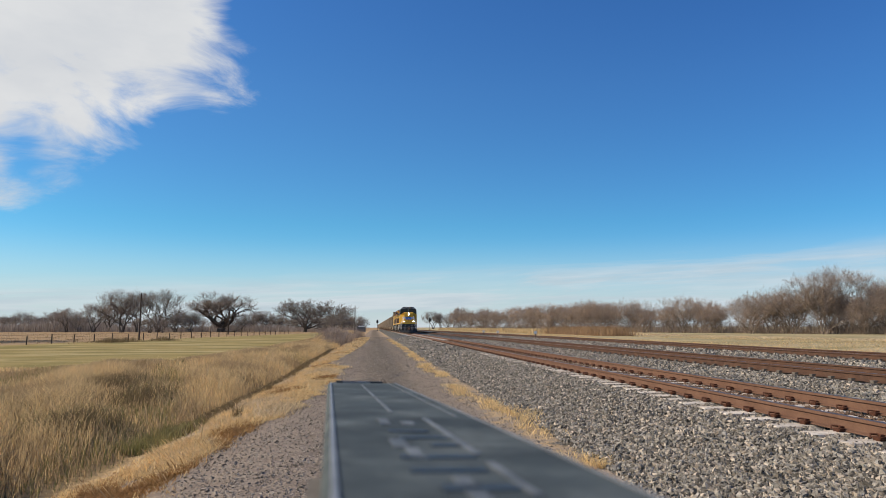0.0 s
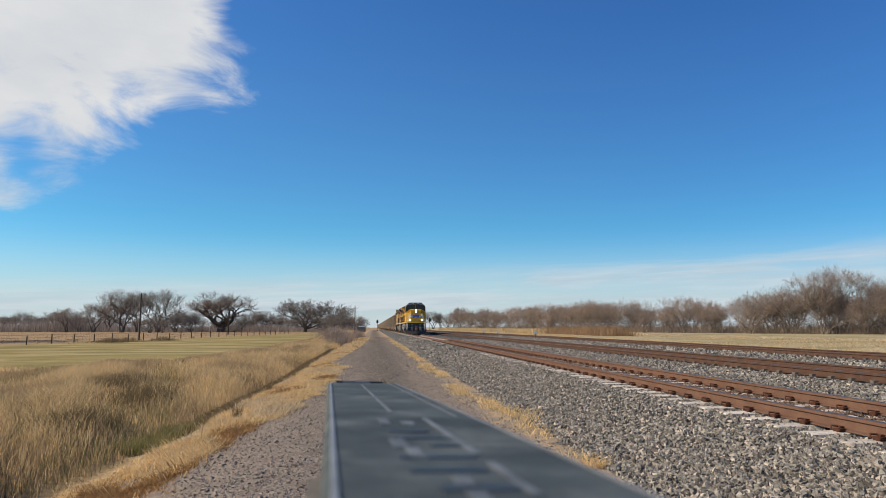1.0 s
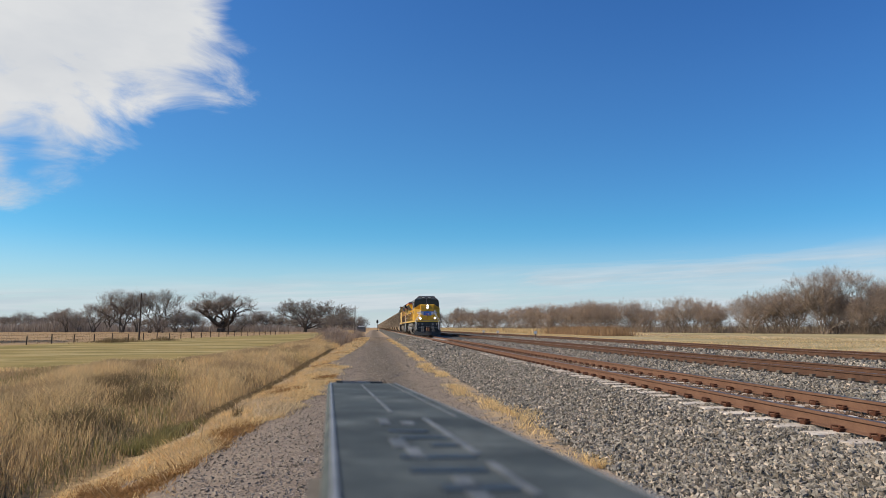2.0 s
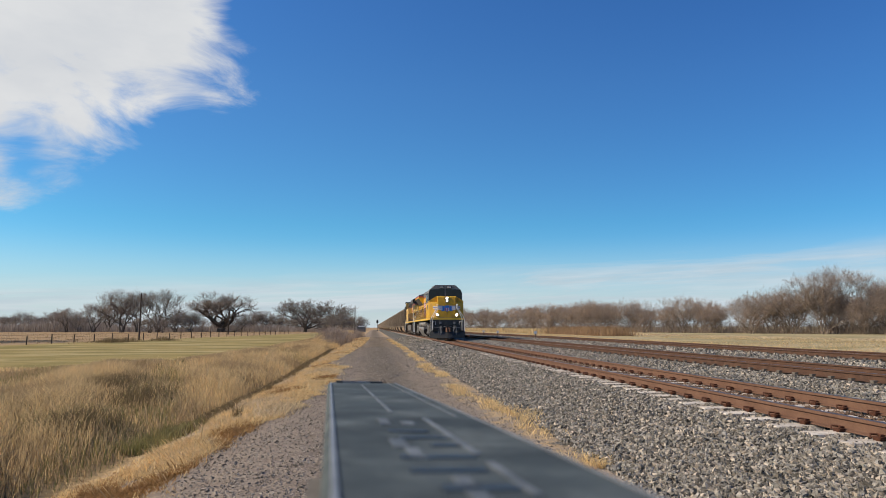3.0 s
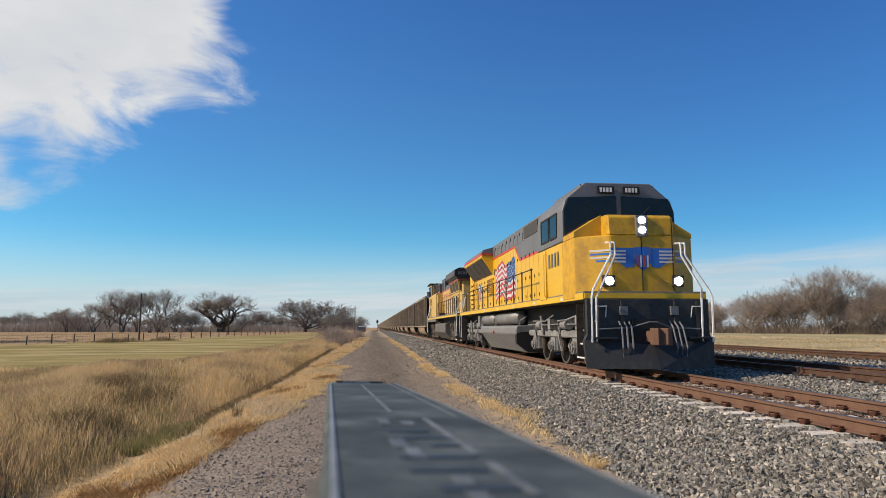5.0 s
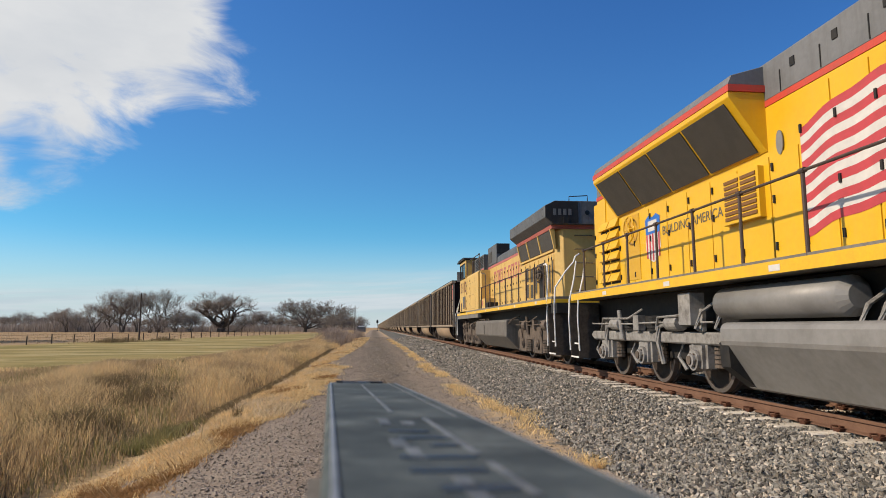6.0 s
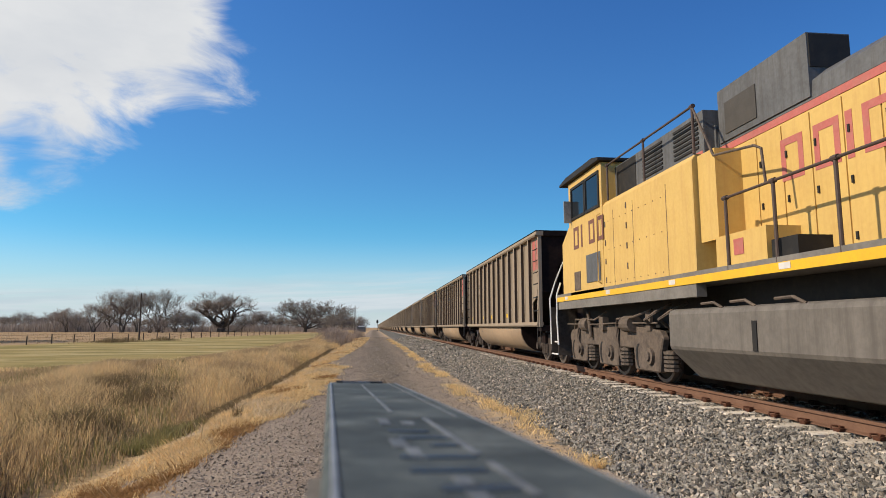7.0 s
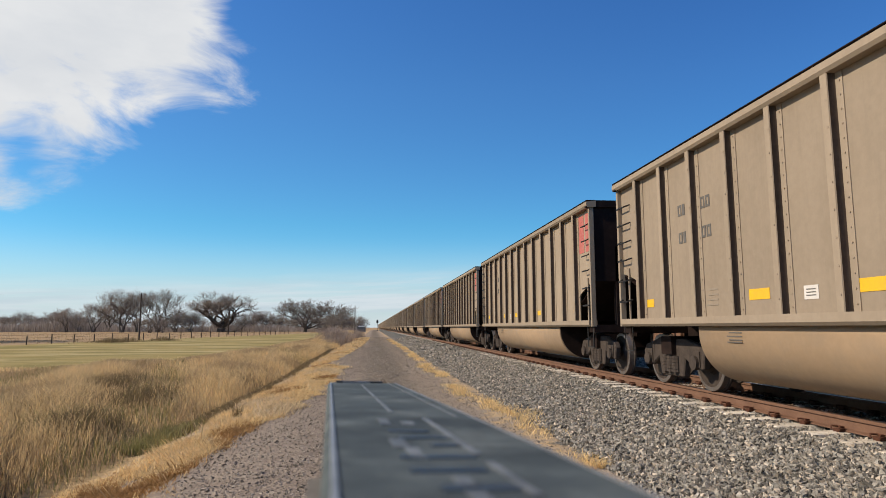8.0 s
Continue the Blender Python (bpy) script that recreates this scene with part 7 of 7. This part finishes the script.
        for z in (2.86, 2.41):
            for y in (11.89, 11.17, 11.02):
                part("mark_bar", frame_bar(s * 1.482, s * 1.486, y - 0.12, y, z, z + 0.18, 0.035), M_INK, h, "dark bar in place of the car number")
            part("mark_bar", frame_bar(s * 1.482, s * 1.486, 11.66, 11.74, z, z + 0.18, 0.035), M_INK, h, "dark bar in place of the car number")
        for k in range(4):
            part("data_bar", box(bm_new(), min(s * 1.482, s * 1.486), max(s * 1.482, s * 1.486), 10.80, 11.14 - 0.04 * k, 1.38 + 0.075 * k, 1.40 + 0.075 * k), M_STAIN, h)
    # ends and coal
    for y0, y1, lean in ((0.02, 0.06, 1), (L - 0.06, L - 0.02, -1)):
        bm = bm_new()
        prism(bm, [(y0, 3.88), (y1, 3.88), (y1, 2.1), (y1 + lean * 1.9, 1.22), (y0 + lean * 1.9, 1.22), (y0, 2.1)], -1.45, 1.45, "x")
        part("end_sheet", bm, M_HEND, h, "end sheet in near-black brown, shade between the cars in the colour")
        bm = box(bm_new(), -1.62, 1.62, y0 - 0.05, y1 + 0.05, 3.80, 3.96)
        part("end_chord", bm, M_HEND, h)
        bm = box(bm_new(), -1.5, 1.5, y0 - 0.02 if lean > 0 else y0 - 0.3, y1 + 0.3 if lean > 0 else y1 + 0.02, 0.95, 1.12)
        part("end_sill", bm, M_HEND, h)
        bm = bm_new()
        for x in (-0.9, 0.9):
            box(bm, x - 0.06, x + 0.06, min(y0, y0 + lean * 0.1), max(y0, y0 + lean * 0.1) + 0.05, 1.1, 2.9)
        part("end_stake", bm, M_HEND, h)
    bm = bm_new()
    nx, ny = 6, 28
    grid = [[bm.verts.new((-1.38 + 2.76 * i / nx, 0.2 + (L - 0.4) * j / ny, 3.55 + 0.30 * (1 - (2 * i / nx - 1) ** 2) * min(1, j / 4, (ny - j) / 4) + random.uniform(-0.03, 0.03))) for i in range(nx + 1)] for j in range(ny + 1)]
    for j in range(ny):
        for i in range(nx):
            bm.faces.new([grid[j][i], grid[j][i + 1], grid[j + 1][i + 1], grid[j + 1][i]])
    part("coal_load", bm, M_COAL, h, "heaped coal")
    # tub
    bm = bm_new()
    n = 12
    prof = [(-1.46, 1.08)] + [(-1.46 + 0.72 * (1 - math.cos(a * math.pi / 2 / n)), 0.98 - 0.74 * math.sin(a * math.pi / 2 / n)) for a in range(n + 1)]
    prof += [(-a, b) for a, b in reversed(prof)]
    prism(bm, prof, 2.85, 11.45)
    tub = part("tub", bm, M_TUB, h, "rounded tan tub under the car")
    for p in tub.data.polygons:
        p.use_smooth = abs(p.normal.y) < 0.5
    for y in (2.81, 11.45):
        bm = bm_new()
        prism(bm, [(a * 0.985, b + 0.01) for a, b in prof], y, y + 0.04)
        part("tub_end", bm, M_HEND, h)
    for s in (-1, 1) if fine else ():
        for k in range(4):
            part("data_bar", box(bm_new(), min(s * 1.461, s * 1.465), max(s * 1.461, s * 1.465), 10.3, 10.62 + 0.05 * (k % 2), 0.98 - 0.05 * k if k < 3 else 0.85, 0.995 - 0.05 * k if k < 3 else 0.862), M_INK, h)
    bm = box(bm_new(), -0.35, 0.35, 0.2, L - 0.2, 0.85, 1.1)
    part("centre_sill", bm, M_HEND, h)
    coupler(h, 0.2, -1)
    coupler(h, L - 0.2, 1)
    # trucks
    for yc in (1.08, L - 1.08):
        for dy in (-0.89, 0.89):
            wheelset(h, yc + dy, 0.47, rolls)
        for s in (-1, 1):
            bm = bm_new()
            prism(bm, [(yc + a, b) for a, b in ((-1.15, 0.62), (-1.05, 0.74), (-0.5, 0.86), (0.5, 0.86), (1.05, 0.74), (1.15, 0.62), (1.1, 0.36), (0.78, 0.36), (0.5, 0.52), (0.42, 0.20), (-0.42, 0.20), (-0.5, 0.52), (-0.78, 0.36), (-1.1, 0.36))], s * 0.93, s * 1.06, "x")
            part("side_frame", bm, M_TRUCK, h, bevel=0.02)
            for dx in (-0.2, 0.0, 0.2) if fine else ():
                bm = bm_new()
                spring(bm, s * 1.06, yc + dx, 0.27, 0.56, 0.085)
                part("coil_spring", bm, M_TRUCK, h)
            for dy in (-0.89, 0.89):
                bm = cyl(bm_new(), (s * 0.95, yc + dy, 0.47), (s * 1.13, yc + dy, 0.47), 0.12, 12)
                box(bm, min(s * 0.95, s * 1.08), max(s * 0.95, s * 1.08), yc + dy - 0.14, yc + dy + 0.14, 0.4, 0.66)
                part("bearing", bm, M_TRUCK, h, bevel=0.01)
        part("bolster", box(bm_new(), -1.15, 1.15, yc - 0.2, yc + 0.2, 0.58, 0.9), M_HEND, h, bevel=0.015)
    return h


first_loco()
second_loco()
for i in range(5):
    car = hopper_car(i < 4)
    MOVING.append((car, S_HOP + i * PITCH_HOP))
far_car = hopper_car(False, False)
MOVING.append((far_car, S_HOP + 5 * PITCH_HOP))
for i in range(6, N_HOP):
    MOVING.append((copy_thing(far_car, pose(0, 0, 0)), S_HOP + i * PITCH_HOP))


# ---- beam under the camera ----
def make_beam():
    """A weathered steel beam that runs away just below the lens, on a post."""
    beam = empty("steel_beam", "weathered blue-grey painted steel beam with worn pale stencil marks", "steel beam")
    ax, ay = Vector((0.99733, 0.06510, -0.03299)), Vector((-0.06645, 0.99692, -0.04154))
    az = ax.cross(ay)
    m = Matrix.Identity(4)
    for i, v in enumerate((ax, ay, az)):
        for j in range(3):
            m[j][i] = v[j]
    m.translation = (-0.10657, 1.54840, 1.66200)
    beam.matrix_basis = m
    W = 0.1672
    bm = bm_new()
    prism(bm, [(0.016, -0.045), (0.0, -0.007), (0.004, 0.0), (W - 0.006, 0.0), (W, -0.008), (W - 0.016, -0.045)], -1.9, 0.0)
    part("beam_body", bm, M_BEAM, beam)
    for a in (0.0, W):
        d = 0.004 if a == 0 else -0.004
        part("edge_wear", prism(bm_new(), [(a, -0.008), (a + d * 1.5, 0.0012), (a + d * 2.2, 0.0012), (a + d, -0.010)], -1.9, -0.01), M_EDGE, beam, "pale worn edge")
    part("lower_flange", box(bm_new(), -0.012, W + 0.012, -1.9, -0.95, -0.16, -0.0455), M_FLANGE, beam, "dusty lower flange", bevel=0.006)
    part("end_strip", box(bm_new(), 0.036, 0.10, -0.02, -0.004, 0.0005, 0.003), M_EDGE, beam, "bright strip at the beam end")
    part("clamp", box(bm_new(), 0.02, 0.13, -0.008, 0.006, -0.03, 0.004), M_DARK, beam, "thin dark clamp at the beam end")
    # worn stencil: long line, then bars that cannot be read
    for x, a, b, w in ((0.075, -0.80, -0.10, 0.0042), (0.058, -0.935, -0.88, 0.010), (0.080, -0.935, -0.905, 0.012), (0.104, -1.12, -0.87, 0.006), (0.143, -0.85, 0.0, 0.003), (0.056, -1.085, -1.04, 0.012), (0.104, -1.25, -1.15, 0.006), (0.062, -1.14, -1.09, 0.010), (0.075, -1.32, -1.2, 0.010)):
        part("stencil_mark", box(bm_new(), x - w / 2, x + w / 2, a, b, 0.0002, 0.0008), M_MARK, beam, "worn pale stencil mark")
    for y, a, b in ((-0.985, 0.055, 0.09), (-1.03, 0.06, 0.10), (-1.075, 0.078, 0.10), (-1.13, 0.05, 0.10), (-1.18, 0.05, 0.095), (-1.23, 0.06, 0.10)):
        part("stencil_bar", box(bm_new(), a, b, y - 0.007, y + 0.007, 0.0002, 0.0008), M_SMUDGE, beam, "dark smudged stencil bar")
    part("post", box(bm_new(), 0.04, 0.12, -1.0, -0.92, -1.80, -0.1605), M_FLANGE, beam, "steel post under the beam")


M_BEAM = mat("beam_paint", (0.076, 0.092, 0.095), (0.034, 0.042, 0.045), 0.8, 0.0, 14, 4, 0.06, spec=0.18, dirt=(0.155, 0.175, 0.168), dirt_amount=0.85, step=0.001)
M_EDGE = mat("beam_edge", (0.26, 0.27, 0.28), (0.15, 0.16, 0.17), 0.5, 0.2, 25, 8, 0.05, step=0.001)
M_FLANGE = mat("beam_flange", (0.20, 0.18, 0.155), (0.13, 0.115, 0.10), 0.8, 0.1, 60, 9, 0.3, step=0.002)
M_MARK = mat("stencil_pale", (0.20, 0.21, 0.21), (0.05, 0.057, 0.058), 0.6, 0, 35, 14, 0.05, step=0.001)
M_SMUDGE = mat("stencil_smudge", (0.018, 0.021, 0.022), (0.05, 0.057, 0.06), 0.5, 0.2, 35, 14, 0.05, step=0.001)
make_beam()


def motions():
    for thing, s in MOVING:
        walk(thing, [(t, pose(XC, s + SPEED * (8.0 - t), RAIL)) for t in (0.0, 1.0, 2.0, 3.0, 4.0, 5.0, 6.0, 7.0, 8.0)])
    # wheels roll without slipping
    for axle, y, r in ROLLING:
        walk(axle, [(k / FPS, pose(0, y, r, math.degrees(SPEED * k / FPS / r) % 360.0)) for k in range(241)])


motions()
